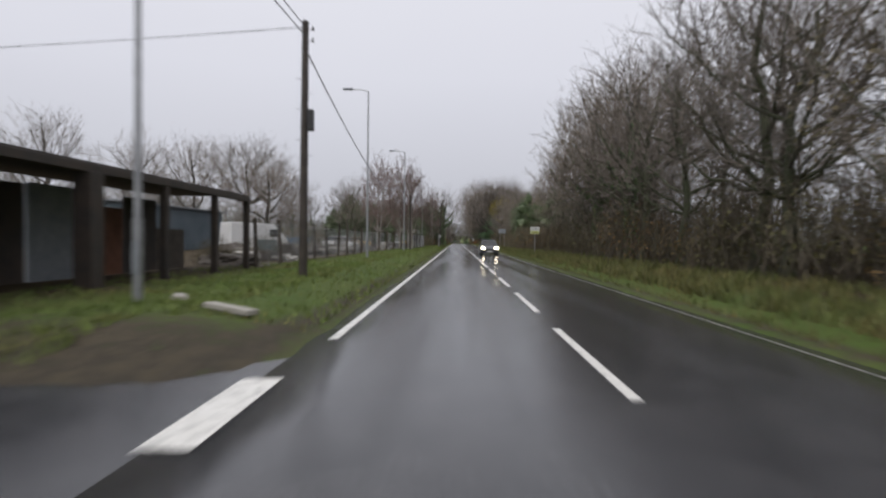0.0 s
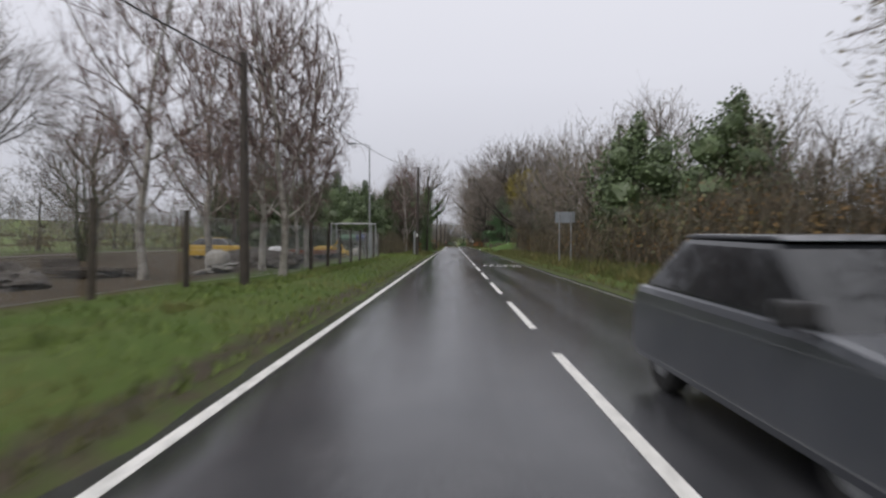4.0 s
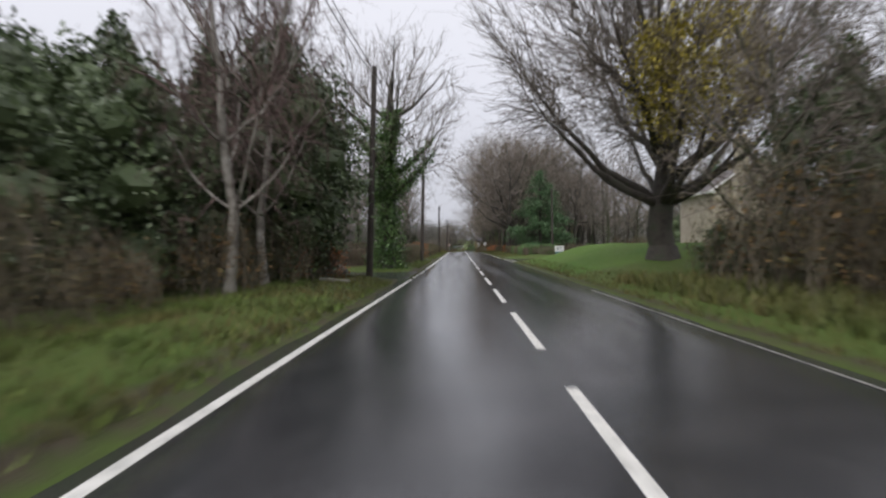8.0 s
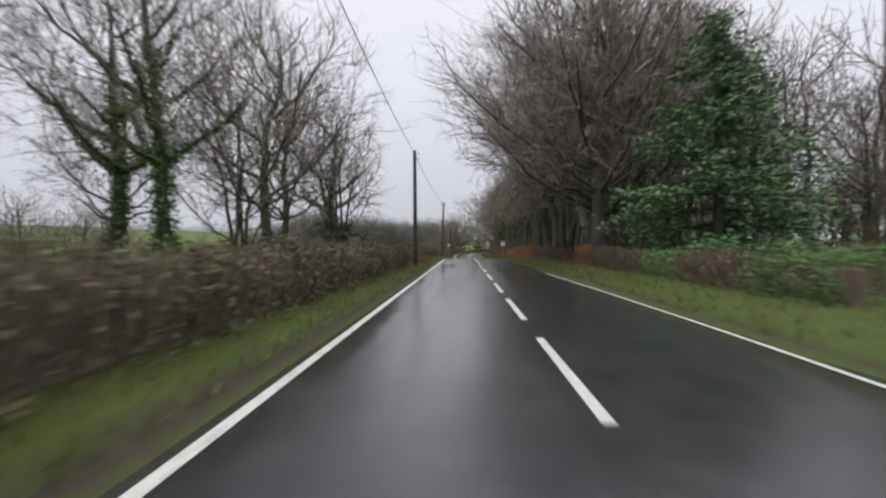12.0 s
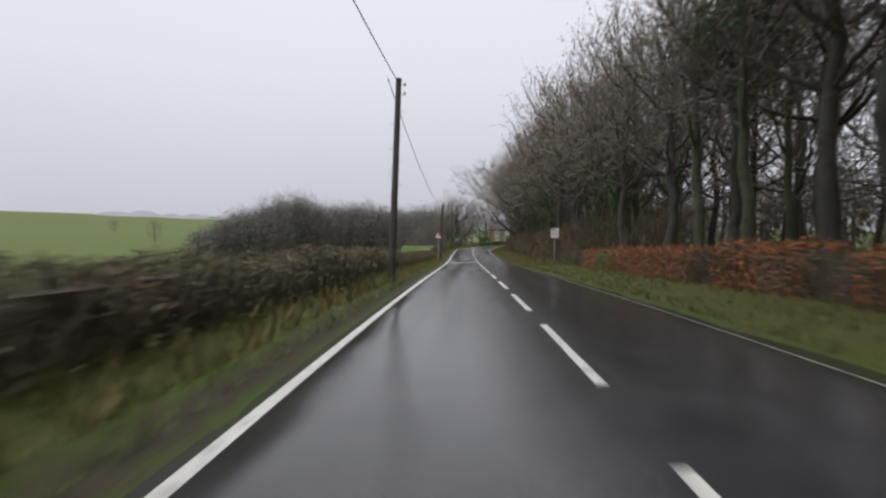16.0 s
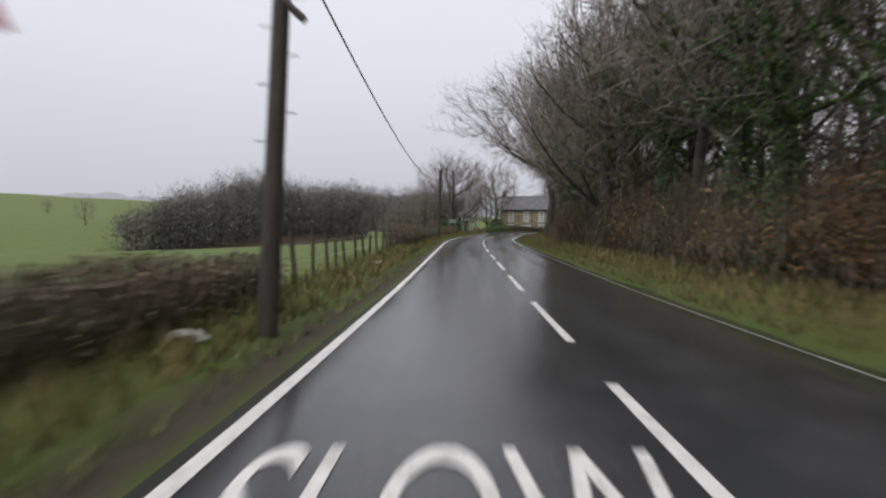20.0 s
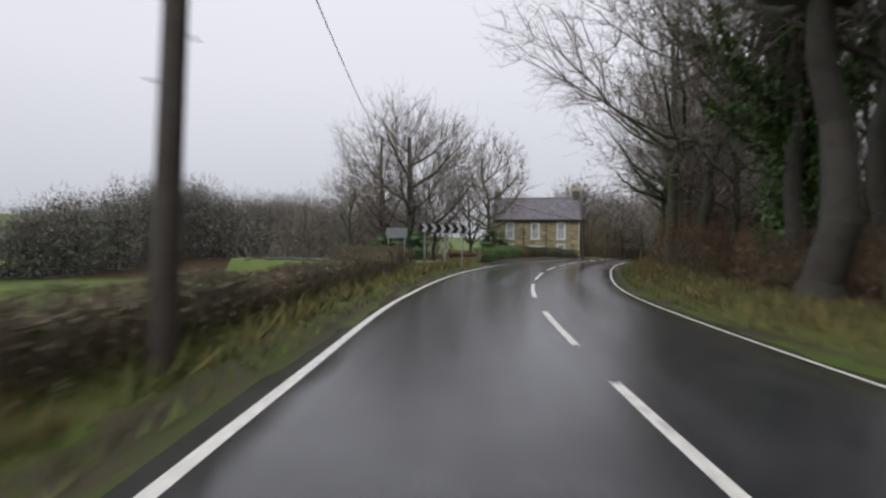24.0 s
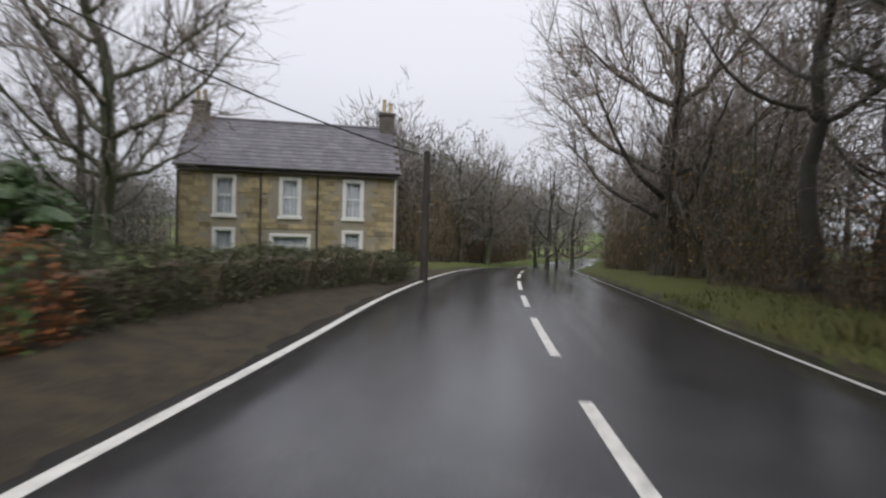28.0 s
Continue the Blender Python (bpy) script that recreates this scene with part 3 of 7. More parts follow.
# ---- trees ----
def grow(rng, height, radius, width, low=0.3, fork=0.25, limbs=11, boughs=90, shoots=600, fine=1600, droop=0.0, wob=0.05, stems=1, rise=0.75, twig_r=0.011):
    """Rows of thick segments (trunk, limbs) and thin ones (boughs, shoots, twigs) that fill a rounded crown, and the tips."""
    thick, thin, tips = [], [], []

    def path(p, q, bow, r0, r1, n, out):
        """A crooked branch from p to q that first leaves along bow."""
        nodes, span = [], np.linalg.norm(q - p)
        c = p + bow * span * 0.45
        last, wander = p, np.zeros(3)
        for k in range(1, n + 1):
            t = k / n
            wander = wander * 0.7 + rng.normal(0, wob * span / n * 1.6, 3) * (k < n)
            at = p * (1 - t) ** 2 + c * 2 * t * (1 - t) + q * t * t + wander
            ra, rb = r0 + (r1 - r0) * (k - 1) / n, r0 + (r1 - r0) * t
            out.append((*last, *at, ra, rb))
            nodes.append((*at, rb))
            last = at
        return nodes

    mid, tall = height * (1 + low) / 2, height * (1 - low) / 2

    def targets(n, r_lo, r_hi):
        d = rng.normal(size=(n, 3))
        d /= np.linalg.norm(d, axis=1)[:, None]
        r = rng.uniform(r_lo ** 3, r_hi ** 3, (n, 1)) ** (1 / 3)
        a = np.arctan2(d[:, 1], d[:, 0])
        lobes = 1 + 0.13 * np.sin(3 * a + lump_at[0]) + 0.11 * np.sin(5 * a + d[:, 2] * 4 + lump_at[1]) + 0.08 * np.sin(d[:, 2] * 9 + lump_at[2])
        p = d * r * lobes[:, None] * [width / 2, width / 2, tall]
        p[:, 2] += mid
        return p

    lump_at = rng.uniform(0, 6.3, 3)
    boles = []
    for k in range(stems):
        off = np.zeros(3) if stems == 1 else np.append(rng.normal(0, radius * 1.8, 2), 0)
        lean = np.append(rng.normal(0, 0.025 if stems == 1 else 0.09, 2) * height, height * 0.78)
        thick.append((*(off - [0, 0, 0.4]), *(off + [0, 0, 0.3]), radius * 1.55, radius * 1.05))
        boles.append(np.array(path(off + [0, 0, 0.3], off + lean, np.array([0, 0, 1.0]), radius, radius * 0.3, 10, thick)))
    limb_nodes = [n for bole in boles for n in bole if n[2] > height * max(fork, low)]
    for k in range(limbs):
        a = k * 2.4 + rng.uniform(-0.4, 0.4)
        t = (k + 0.5) / limbs
        z = height * (low + (0.97 - low) * (0.12 + 0.85 * t))
        out = width / 2 * math.sqrt(max(0.1, 1 - ((z - mid) / tall) ** 2)) * rng.uniform(0.72, 0.9)
        q = np.array([math.cos(a) * out, math.sin(a) * out, z])
        bole = boles[k % stems]
        start = np.clip(z - rise * out - 0.05 * height, height * fork, height * 0.74)
        n0 = bole[np.argmin(np.abs(bole[:, 2] - start))]
        bow = (q - n0[:3]) / np.linalg.norm(q - n0[:3]) * [1.25, 1.25, 0.6]
        limb_nodes += path(n0[:3], q, bow, min(n0[3] * 0.62, radius * 0.36), 0.022, 8, thick)
    base = np.array(limb_nodes)

    heart = np.array([0, 0, height * (low * 0.6 + 0.1)])

    def attach(goals, base, r0, r1, n, out, inward):
        """Branches to the goals, each from the node that lies most nearly between it and the crown's heart."""
        inner = heart + (goals - heart) * inward
        d = np.linalg.norm(inner[:, None] - base[None, :, :3], axis=2)
        got = []
        for g, i in zip(goals, d.argmin(1)):
            p = base[i]
            span = g - p[:3]
            ln = np.linalg.norm(span)
            bow = span / max(ln, 1e-3) + rng.normal(0, 0.3, 3) + [0, 0, 0.12 - droop * 0.2]
            got += path(p[:3], g - [0, 0, droop * 0.25 * ln], bow, min(r0, p[3] * 0.75 + 0.004), r1, n, out)
        return np.array(got)

    b2 = attach(targets(boughs, 0.35, 0.96), base, 0.034, 0.013, 4, thin, 0.66)
    b3 = attach(targets(shoots, 0.42, 1.05), np.concatenate([b2, base]), twig_r * 1.3, twig_r * 0.75, 2, thin, 0.88)
    tips.append(b3[1::2, :3])
    pick = b3[rng.integers(0, len(b3), fine)]
    out = pick[:, :3] - [0, 0, mid * 0.9]
    out /= np.linalg.norm(out, axis=1)[:, None]
    way = out * 0.42 + rng.normal(0, 0.5, out.shape) + [0, 0, 0.15 - droop * 1.5]
    end = pick[:, :3] + way * rng.uniform(0.25, 0.75, (fine, 1)) * (width / 8)
    rows = np.concatenate([pick[:, :3], end, np.full((fine, 1), twig_r * 0.5), np.full((fine, 1), twig_r * 0.22)], 1)
    tips.append(end)
    return np.array(thick), np.concatenate([np.array(thin), rows]), np.concatenate(tips)


def tree(name, label, seed, bark, twig, leaf=None, leaf_share=0.0, leaf_size=0.05, ivy=0.0, ivy_size=0.09, ivy_mat=None, ivy_n=6000, ivy_deep=0.14, group="", patch=None, **shape):
    """A tree: trunk with limbs, crown of twigs, leaves and ivy as parts."""
    rng = np.random.default_rng(seed)
    thick, thin, tips = grow(rng, **shape)
    root = thing(name, (0, 0, 0), label, "tree", group)
    lap = thick[:, 3:6] - thick[:, :3]
    thick[:, 3:6] += lap / np.linalg.norm(lap, axis=1)[:, None] * thick[:, 7:8] * 0.45
    big = thick[:, 6] > 0.09
    pieces = [tubes(thick[big], 8)]
    if (~big).any():
        pieces.append(tubes(thick[~big], 5))
    part("trunk", mesh_of("trunk", *joined(pieces), [bark], flat=False), bark, root)
    part("crown", joined([tubes(thin[thin[:, 6] > 0.02], 3), twigs_of(thin[thin[:, 6] <= 0.02])]), twig, root)
    if leaf:
        keep = tips[rng.random(len(tips)) < leaf_share]
        if patch is not None:
            centre, size = np.array(patch[:3]), patch[3]
            near = tips[np.linalg.norm(tips - centre, axis=1) < size]
            keep = np.concatenate([near + rng.normal(0, 0.2, near.shape) for _ in range(6)])
        ob = part("foliage", leaves(keep + rng.normal(0, 0.06, keep.shape), leaf_size, rng), leaf, root)
        tagged(ob, kind="stuff")
    if ivy:
        seg = thick[(thick[:, 6] > 0.05) & (thick[:, 5] < shape["height"] * ivy)]
        area = seg[:, 6] * np.linalg.norm(seg[:, 3:6] - seg[:, :3], axis=1)
        pick = rng.choice(len(seg), size=ivy_n, p=area / area.sum())
        t = rng.random((ivy_n, 1))
        c = seg[pick, :3] * (1 - t) + seg[pick, 3:6] * t
        around = rng.normal(size=(ivy_n, 3))
        around /= np.linalg.norm(around, axis=1)[:, None]
        grow_out = seg[pick, 6:7] + np.abs(rng.normal(0.05, ivy_deep, (ivy_n, 1))) * np.minimum(1, seg[pick, 6:7] / 0.15)
        part("ivy", leaves(c + around * grow_out, ivy_size, rng), ivy_mat or IVY, root, "dark green climbing ivy")
    return root


def core_of(blobs, seed):
    """Lumpy dark inner foliage that fills the middle of each clump: rows of centre and radii."""
    bm = bmesh.new()
    for k, (c, r) in enumerate(blobs):
        got = bmesh.ops.create_icosphere(bm, subdivisions=2, radius=1.0)
        for v in got["verts"]:
            f = 1 + 0.35 * noise.noise(v.co * 2.3 + Vector((seed, k * 3.1, 0)))
            v.co = Vector((c[0] + v.co.x * r[0] * f, c[1] + v.co.y * r[1] * f, max(0.02, c[2] + v.co.z * r[2] * f)))
    return bm


def leafy(name, label, seed, height, width, leaf, count=6000, size=0.14, trunk=0.14, low=0.1, blobs=16, category="tree", cone=0.0):
    """An evergreen tree or shrub: a short trunk with limbs and a crown of many leaves in uneven clumps."""
    rng = np.random.default_rng(seed)
    root = thing(name, (0, 0, 0), label, category)
    segs = [(0, 0, -0.3, 0, 0, height * 0.75, trunk, trunk * 0.3)]
    pts, cores = [], []
    for k in range(blobs):
        t = (k + rng.random()) / blobs
        z = height * (low + (0.95 - low) * t)
        reach = width / 2 * (1 - cone * t) * math.sqrt(max(0.08, 1 - (2 * t - 0.85) ** 2 * (1 - cone) * 0.9))
        a = k * 2.4 + rng.uniform(-0.5, 0.5)
        c = np.array([math.cos(a) * reach * 0.6, math.sin(a) * reach * 0.6, z])
        segs.append((0, 0, z * 0.75, *c, trunk * 0.45, 0.02))
        n = count // blobs
        d = rng.normal(size=(n, 3))
        d /= np.linalg.norm(d, axis=1)[:, None]
        r = (0.5 + 0.56 * rng.random((n, 1)) ** 0.8) * (1 + 0.18 * np.sin(d[:, :1] * 7 + k) * np.sin(d[:, 2:] * 6))
        size_ = np.array([reach * 0.62, reach * 0.62, height * 0.13 + width * 0.06])
        pts.append(c + d * r * size_)
        cores.append((c, size_ * 0.52))
    part("trunk", tubes(np.array(segs), 6), BARK, root)
    part("crown", leaves(np.concatenate(pts), size, rng), leaf, root)
    part("inner_foliage", core_of(cores, seed), leaf, root)
    return root


def conifer(name, label, seed, height, width, layers=15):
    """A pine with tiers of drooping branches, each set with needle sprays."""
    rng = np.random.default_rng(seed)
    root = thing(name, (0, 0, 0), label, "tree")
    segs, pts = [(0, 0, -0.3, 0, 0, height, 0.2, 0.03)], []
    for k in range(layers):
        t = k / (layers - 1)
        z = height * (0.13 + 0.84 * t)
        for j in range(7):
            a = rng.uniform(0, 2 * math.pi)
            le = width / 2 * (1 - t) ** 0.7 * rng.uniform(0.7, 1.1) + 0.25
            p, q = np.array([0, 0, z]), np.array([math.cos(a) * le, math.sin(a) * le, z - le * 0.12 + rng.normal(0, 0.12)])
            segs.append((*p, *q, 0.035, 0.01))
            n = int(210 * le / (width / 2)) + 30
            u = rng.random((n, 1)) ** 0.6
            pts.append(p + (q - p) * u + rng.normal(0, 0.17, (n, 3)) * (0.5 + u) + [0, 0, 0.05])
    part("trunk", tubes(np.array(segs), 5), BARK, root)
    part("crown", leaves(np.concatenate(pts), 0.085, rng, flat=0.5), NEEDLE, root)
    return root


def bush_block(name, label, seed, length, width, height, twig, leaf, twig_n, leaf_n, leaf_size, category="hedge", shaggy=0.25, trimmed=False, core=True):
    """A stretch of hedge or thicket: upright twigs and small leaves, uneven on top."""
    rng = np.random.default_rng(seed)
    root = thing(name, (0, 0, 0), label, category)
    x = rng.uniform(-width / 2, width / 2, twig_n)
    y = rng.uniform(-length / 2 - 0.2, length / 2 + 0.2, twig_n)
    top = height * (1 + 0.06 * np.sin(y * 2.1 + seed) + (0 if trimmed else 0.22 * np.sin(y * 0.9 + seed * 2))) * (1 - (0.1 if trimmed else 0.35) * (2 * x / width) ** 2)
    lo = rng.uniform(0, 0.75, twig_n) * top
    hi = np.minimum(lo + rng.uniform(0.25, 0.6, twig_n) * height, top * (1 + shaggy * rng.random(twig_n)))
    d = rng.normal(0, 0.28, (twig_n, 2)) * (hi - lo)[:, None]
    r = rng.uniform(0.004, 0.012, twig_n) * (1 + 0.25 * height)
    segs = np.stack([x, y, lo - 0.05, x + d[:, 0], y + d[:, 1], hi, r, r * 0.5], 1)
    tagged(part("brushwood", twigs_of(segs), twig, root), kind="stuff")
    bm = bmesh.new()
    box(bm, -width * 0.2, width * 0.2, -length / 2 + 0.1, length / 2 - 0.1, 0.0, height * 0.74)
    bmesh.ops.subdivide_edges(bm, edges=list(bm.edges), cuts=5, use_grid_fill=True)
    for v in bm.verts:
        v.co.x += 0.16 * width * noise.noise(v.co * 2.2 + Vector((seed, 0, 0)))
        v.co.z += 0.14 * height * noise.noise(v.co * 2.0 + Vector((0, seed, 0))) * (v.co.z > 0.2)
    if core:
        part("inner_growth", bm, twig, root)
    else:
        bm.free()
    n = leaf_n
    y = rng.uniform(-length / 2 - 0.12, length / 2 + 0.12, n)
    y = np.where(rng.random(n) < 0.08, np.sign(y) * (length / 2 + rng.normal(0.05, 0.06, n)), y)
    sides = rng.random(n)
    w2 = width / 2
    topn = height * (1 + 0.06 * np.sin(y * 2.1 + seed) + (0 if trimmed else 0.22 * np.sin(y * 0.9 + seed * 2)))
    x = np.where(sides < 0.38, -w2, np.where(sides < 0.76, w2, rng.uniform(-w2, w2, n))) + rng.normal(0, 0.10 + 0.05 * width, n)
    z = np.where(sides < 0.76, rng.uniform(0.02, 1.0, n), 0.97 + rng.normal(0, 0.05, n)) * topn * (1 - (0.06 if trimmed else 0.3) * np.minimum(np.abs(x) / w2, 1.1) ** 2)
    tagged(part("foliage", leaves(np.stack([x, y, z], 1), leaf_size, rng), leaf, root), kind="stuff")
    return root




def plant(proto, x, y, turn=None, size=1.0, rng=None, label="", group="", tilt=(0, 0), sink=0.05, wide=1.0):
    """Sets a copy of a plant on the ground."""
    turn = rng.uniform(0, 360) if turn is None else turn
    ob = copy_thing(proto, Matrix.Identity(4))
    ob.matrix_basis = pose(x, y, ground_at(x, y) - sink, tilt[0], tilt[1], turn) @ Matrix.Diagonal((size * wide, size * wide, size, 1))
    return tagged(ob, label, "", group)


PROTOS = []


def proto(ob):
    PROTOS.append(ob)
    return ob


oak = proto(tree("oak_tree", "large bare spreading oak tree with dark wet bark", 11, BARK, TWIG, height=12.5, radius=0.42, width=12, low=0.2, fork=0.2, limbs=15, boughs=190, shoots=1500, fine=9000))
ash = proto(tree("ash_tree", "tall bare ash tree with upswept grey twigs", 12, BARK, TWIG, height=13.5, radius=0.28, width=8.5, low=0.25, fork=0.25, limbs=13, boughs=120, shoots=800, fine=5200, rise=1.1))
ash2 = proto(tree("ash_tree", "bare roadside tree with crooked mossy limbs", 17, BARK_GREEN, TWIG, height=12.5, radius=0.26, width=9, low=0.22, fork=0.2, limbs=13, boughs=120, shoots=800, fine=5200, wob=0.08))
sycamore = proto(tree("sycamore_tree", "bare tree still holding some withered brown leaves", 13, BARK_GREEN, TWIG, DEAD_LEAF, 0.8, 0.06, height=11, radius=0.22, width=8, low=0.1, fork=0.15, limbs=13, boughs=90, shoots=640, fine=3600))
birch = proto(tree("birch_tree", "bare birch with pale stem and drooping reddish twigs", 14, BIRCH, TWIG_RED, height=12, radius=0.14, width=5, low=0.2, fork=0.2, limbs=13, boughs=80, shoots=600, fine=4000, droop=0.8, rise=1.0, twig_r=0.009))
wood_a = proto(tree("woodland_tree", "slender bare woodland tree with mossy trunk", 15, BARK_GREEN, TWIG, SCRUB_LEAF, 0.35, 0.05, height=14.5, radius=0.2, width=6.4, low=0.38, fork=0.34, limbs=10, boughs=66, shoots=460, fine=2200, rise=1.2, twig_r=0.012))
wood_b = proto(tree("woodland_tree", "leaning bare woodland tree with dark trunk", 16, BARK, TWIG, SCRUB_LEAF, 0.35, 0.05, height=13.5, radius=0.24, width=8.0, low=0.34, fork=0.3, limbs=11, boughs=66, shoots=460, fine=2200, wob=0.08, twig_r=0.012))
wood_d = proto(tree("woodland_tree", "woodland tree hung with ivy and withered olive leaves", 28, BARK_GREEN, TWIG, OLIVE_LEAF, 0.75, 0.075, ivy=0.5, ivy_size=0.08, ivy_n=1800, ivy_deep=0.2, height=14, radius=0.22, width=7.5, low=0.26, fork=0.25, limbs=11, boughs=66, shoots=460, fine=2400, rise=1.1))
wood_c = proto(tree("woodland_tree", "bare tree deep in the wood", 26, BARK, TWIG, height=14, radius=0.2, width=8, low=0.12, fork=0.2, limbs=8, boughs=36, shoots=230, fine=460, twig_r=0.022))
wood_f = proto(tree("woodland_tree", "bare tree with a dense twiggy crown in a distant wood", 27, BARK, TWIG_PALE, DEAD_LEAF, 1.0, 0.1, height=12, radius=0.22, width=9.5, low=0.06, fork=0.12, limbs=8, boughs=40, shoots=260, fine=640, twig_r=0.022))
ivied = proto(tree("ivy_clad_tree", "bare tree whose trunk is wrapped in dark ivy", 18, BARK, TWIG, ivy=0.62, ivy_size=0.075, ivy_n=5600, ivy_deep=0.2, height=13.5, radius=0.27, width=8.5, low=0.28, fork=0.3, limbs=10, boughs=70, shoots=600, fine=3200))
multi = proto(tree("coppiced_tree", "bare many-stemmed tree with fine twigs", 19, BARK_GREEN, TWIG, height=8.5, radius=0.1, width=6.5, low=0.12, fork=0.12, limbs=12, boughs=60, shoots=440, fine=2200, stems=4))
beech = proto(tree("beech_tree", "tall bare beech with a high spreading crown", 61, BARK, TWIG, height=17, radius=0.35, width=16, low=0.46, fork=0.36, limbs=17, boughs=190, shoots=1400, fine=8000, rise=0.95, wob=0.07))
twin_beech = proto(tree("beech_tree", "tall twin-stemmed bare beech with upswept limbs", 62, BARK_GREEN, TWIG, height=16.5, radius=0.32, width=15, low=0.5, fork=0.42, limbs=16, boughs=150, shoots=1100, fine=6000, rise=1.1, wob=0.06, stems=2))
holly = proto(leafy("holly_tree", "dense dark green evergreen tree", 21, 7.5, 5.5, EVERGREEN, count=7600, size=0.11))
holly_near = proto(leafy("holly_tree", "dense dark green evergreen beside the track", 29, 7.5, 5.0, EVERGREEN, count=26000, size=0.075, blobs=26))
cypress = proto(leafy("cypress_tree", "tall dark green evergreen in a row", 22, 9, 4.2, EVERGREEN, count=7600, size=0.11, cone=0.55, blobs=22))
pine = proto(conifer("pine_tree", "green pine with drooping tiers", 23, 10, 6.5))
shrub = proto(leafy("laurel_bush", "rounded glossy green evergreen bush", 24, 2.4, 2.8, LAUREL, count=6500, size=0.042, trunk=0.05, low=0.02, category="bush"))


def thicket(name, label, seed, height, leaf, leaf_n, leaf_size, twig=None, length=5.6, depth=3.0, stems=16, fine_n=800):
    """Tangled shrubs: crooked upright stems, shoots between them and many small withered leaves."""
    r = np.random.default_rng(seed)
    segs = []
    for k in range(stems):
        p = np.array([r.uniform(-depth / 2, depth / 2) * 0.8, r.uniform(-length / 2, length / 2), -0.1])
        d, rad, n = np.append(r.normal(0, 0.16, 2), 1.0), 0.035, 7
        top = height * r.uniform(0.6, 1.0)
        for i in range(n):
            d = d + np.append(r.normal(0, 0.2, 2), 0)
            q = p + d * top / n
            segs.append((*p, *q, rad, rad * 0.8))
            p, rad = q, rad * 0.8
    n = 330
    y, x, z = r.uniform(-length / 2, length / 2, n), r.uniform(-depth / 2, depth / 2, n), r.uniform(0.06, 1.0, n) ** 0.8
    top = height * (0.85 + 0.15 * np.sin(y * 1.3 + seed)) * (1 - 0.5 * (2 * x / depth) ** 2)
    goals = np.stack([x, y, z * top], 1)
    foot = goals - np.concatenate([r.normal(0, 0.18, (n, 2)), np.minimum(r.uniform(0.4, 0.9, (n, 1)) * (0.6 + height * 0.12), goals[:, 2:] + 0.05)], 1)
    shoots = np.concatenate([foot, goals, np.full((n, 1), 0.015), np.full((n, 1), 0.009)], 1)
    m = fine_n
    src_ = goals[r.integers(0, n, m)]
    way = r.normal(0, 0.17, (m, 3)) * (0.6 + height * 0.08) + [0, 0, 0.2] + r.random((m, 1)) * [0, 0, 0.25]
    fine = np.concatenate([src_, src_ + way, np.full((m, 1), 0.01), np.full((m, 1), 0.005)], 1)
    root = thing(name, (0, 0, 0), label, "undergrowth")
    part("brushwood", joined([tubes(np.array(segs), 3), twigs_of(np.concatenate([shoots, fine]))]), twig or SCRUB, root)
    pick = (src_ + way)[r.integers(0, m, leaf_n)] + r.normal(0, 0.2, (leaf_n, 3))
    pick[:, 2] = np.abs(pick[:, 2]) * r.uniform(0.5, 1.0, leaf_n)
    tagged(part("foliage", leaves(pick, leaf_size, r), leaf, root), kind="stuff")
    return root


thicket_a = proto(thicket("thicket", "tangled brown winter undergrowth", 31, 3.2, SCRUB_LEAF, 1100, 0.06))
thicket_b = proto(thicket("thicket", "tangled olive and brown brambles and saplings", 32, 3.8, OLIVE_LEAF, 1100, 0.06))
tall_scrub = proto(thicket("sapling_clump", "tall brown clump of crowded bare saplings", 37, 7.0, SCRUB_LEAF, 800, 0.075, stems=14, fine_n=560))
thicket_r = proto(thicket("thicket", "rust-brown bramble bank with withered leaves", 35, 4.2, RUST_LEAF, 6500, 0.06, stems=20, fine_n=1400))
hedge_a = proto(bush_block("hedge_stretch", "dark clipped thorn hedge, nearly bare", 33, 4, 1.3, 1.35, HEDGE_TWIG, HEDGE_LEAF, 1050, 1700, 0.042, shaggy=0.1, trimmed=True))
hedge_b = proto(bush_block("hedge_stretch", "dark clipped thorn hedge, nearly bare", 34, 4, 1.3, 1.25, HEDGE_TWIG, HEDGE_LEAF, 1050, 1700, 0.042, shaggy=0.1, trimmed=True))
hedge_h = proto(bush_block("hedge_stretch", "dense clipped green garden hedge", 37, 4, 1.2, 1.3, HEDGE_TWIG, BOX_LEAF, 300, 5200, 0.05, shaggy=0.04, trimmed=True))
hedge_k = proto(bush_block("hedge_stretch", "dense dark clipped garden hedge", 38, 4, 1.2, 1.3, HEDGE_TWIG, OLIVE_HEDGE, 500, 7200, 0.038, shaggy=0.04, trimmed=True))
hedge_g = proto(bush_block("hedge_stretch", "clipped green garden hedge", 35, 4, 1.2, 1.25, HEDGE_TWIG, BOX_LEAF, 380, 2600, 0.05, shaggy=0.1, trimmed=True))
hedge_o = proto(bush_block("hedge_stretch", "clipped beech hedge holding orange-brown dead leaves", 36, 4, 1.2, 1.35, HEDGE_TWIG, BEECH_LEAF, 380, 2400, 0.05, trimmed=True))

prng = np.random.default_rng(77)


def along(kind_of, s0, s1, step, off, jitter=0.4, size=(0.85, 1.15), group="", wide=1.0, **kw):
    """Plants a run of trees beside the road, choosing from a list in turn."""
    s, k = s0, 0
    while s < s1:
        o = off(s) if callable(off) else off
        p = on_road(s + prng.uniform(-jitter, jitter) * step, o + prng.uniform(-jitter, jitter) * 2)
        plant(kind_of[int(prng.integers(0, len(kind_of)))], p.x, p.y, size=prng.uniform(*size), rng=prng, group=group, wide=wide, **kw)
        s += step
        k += 1


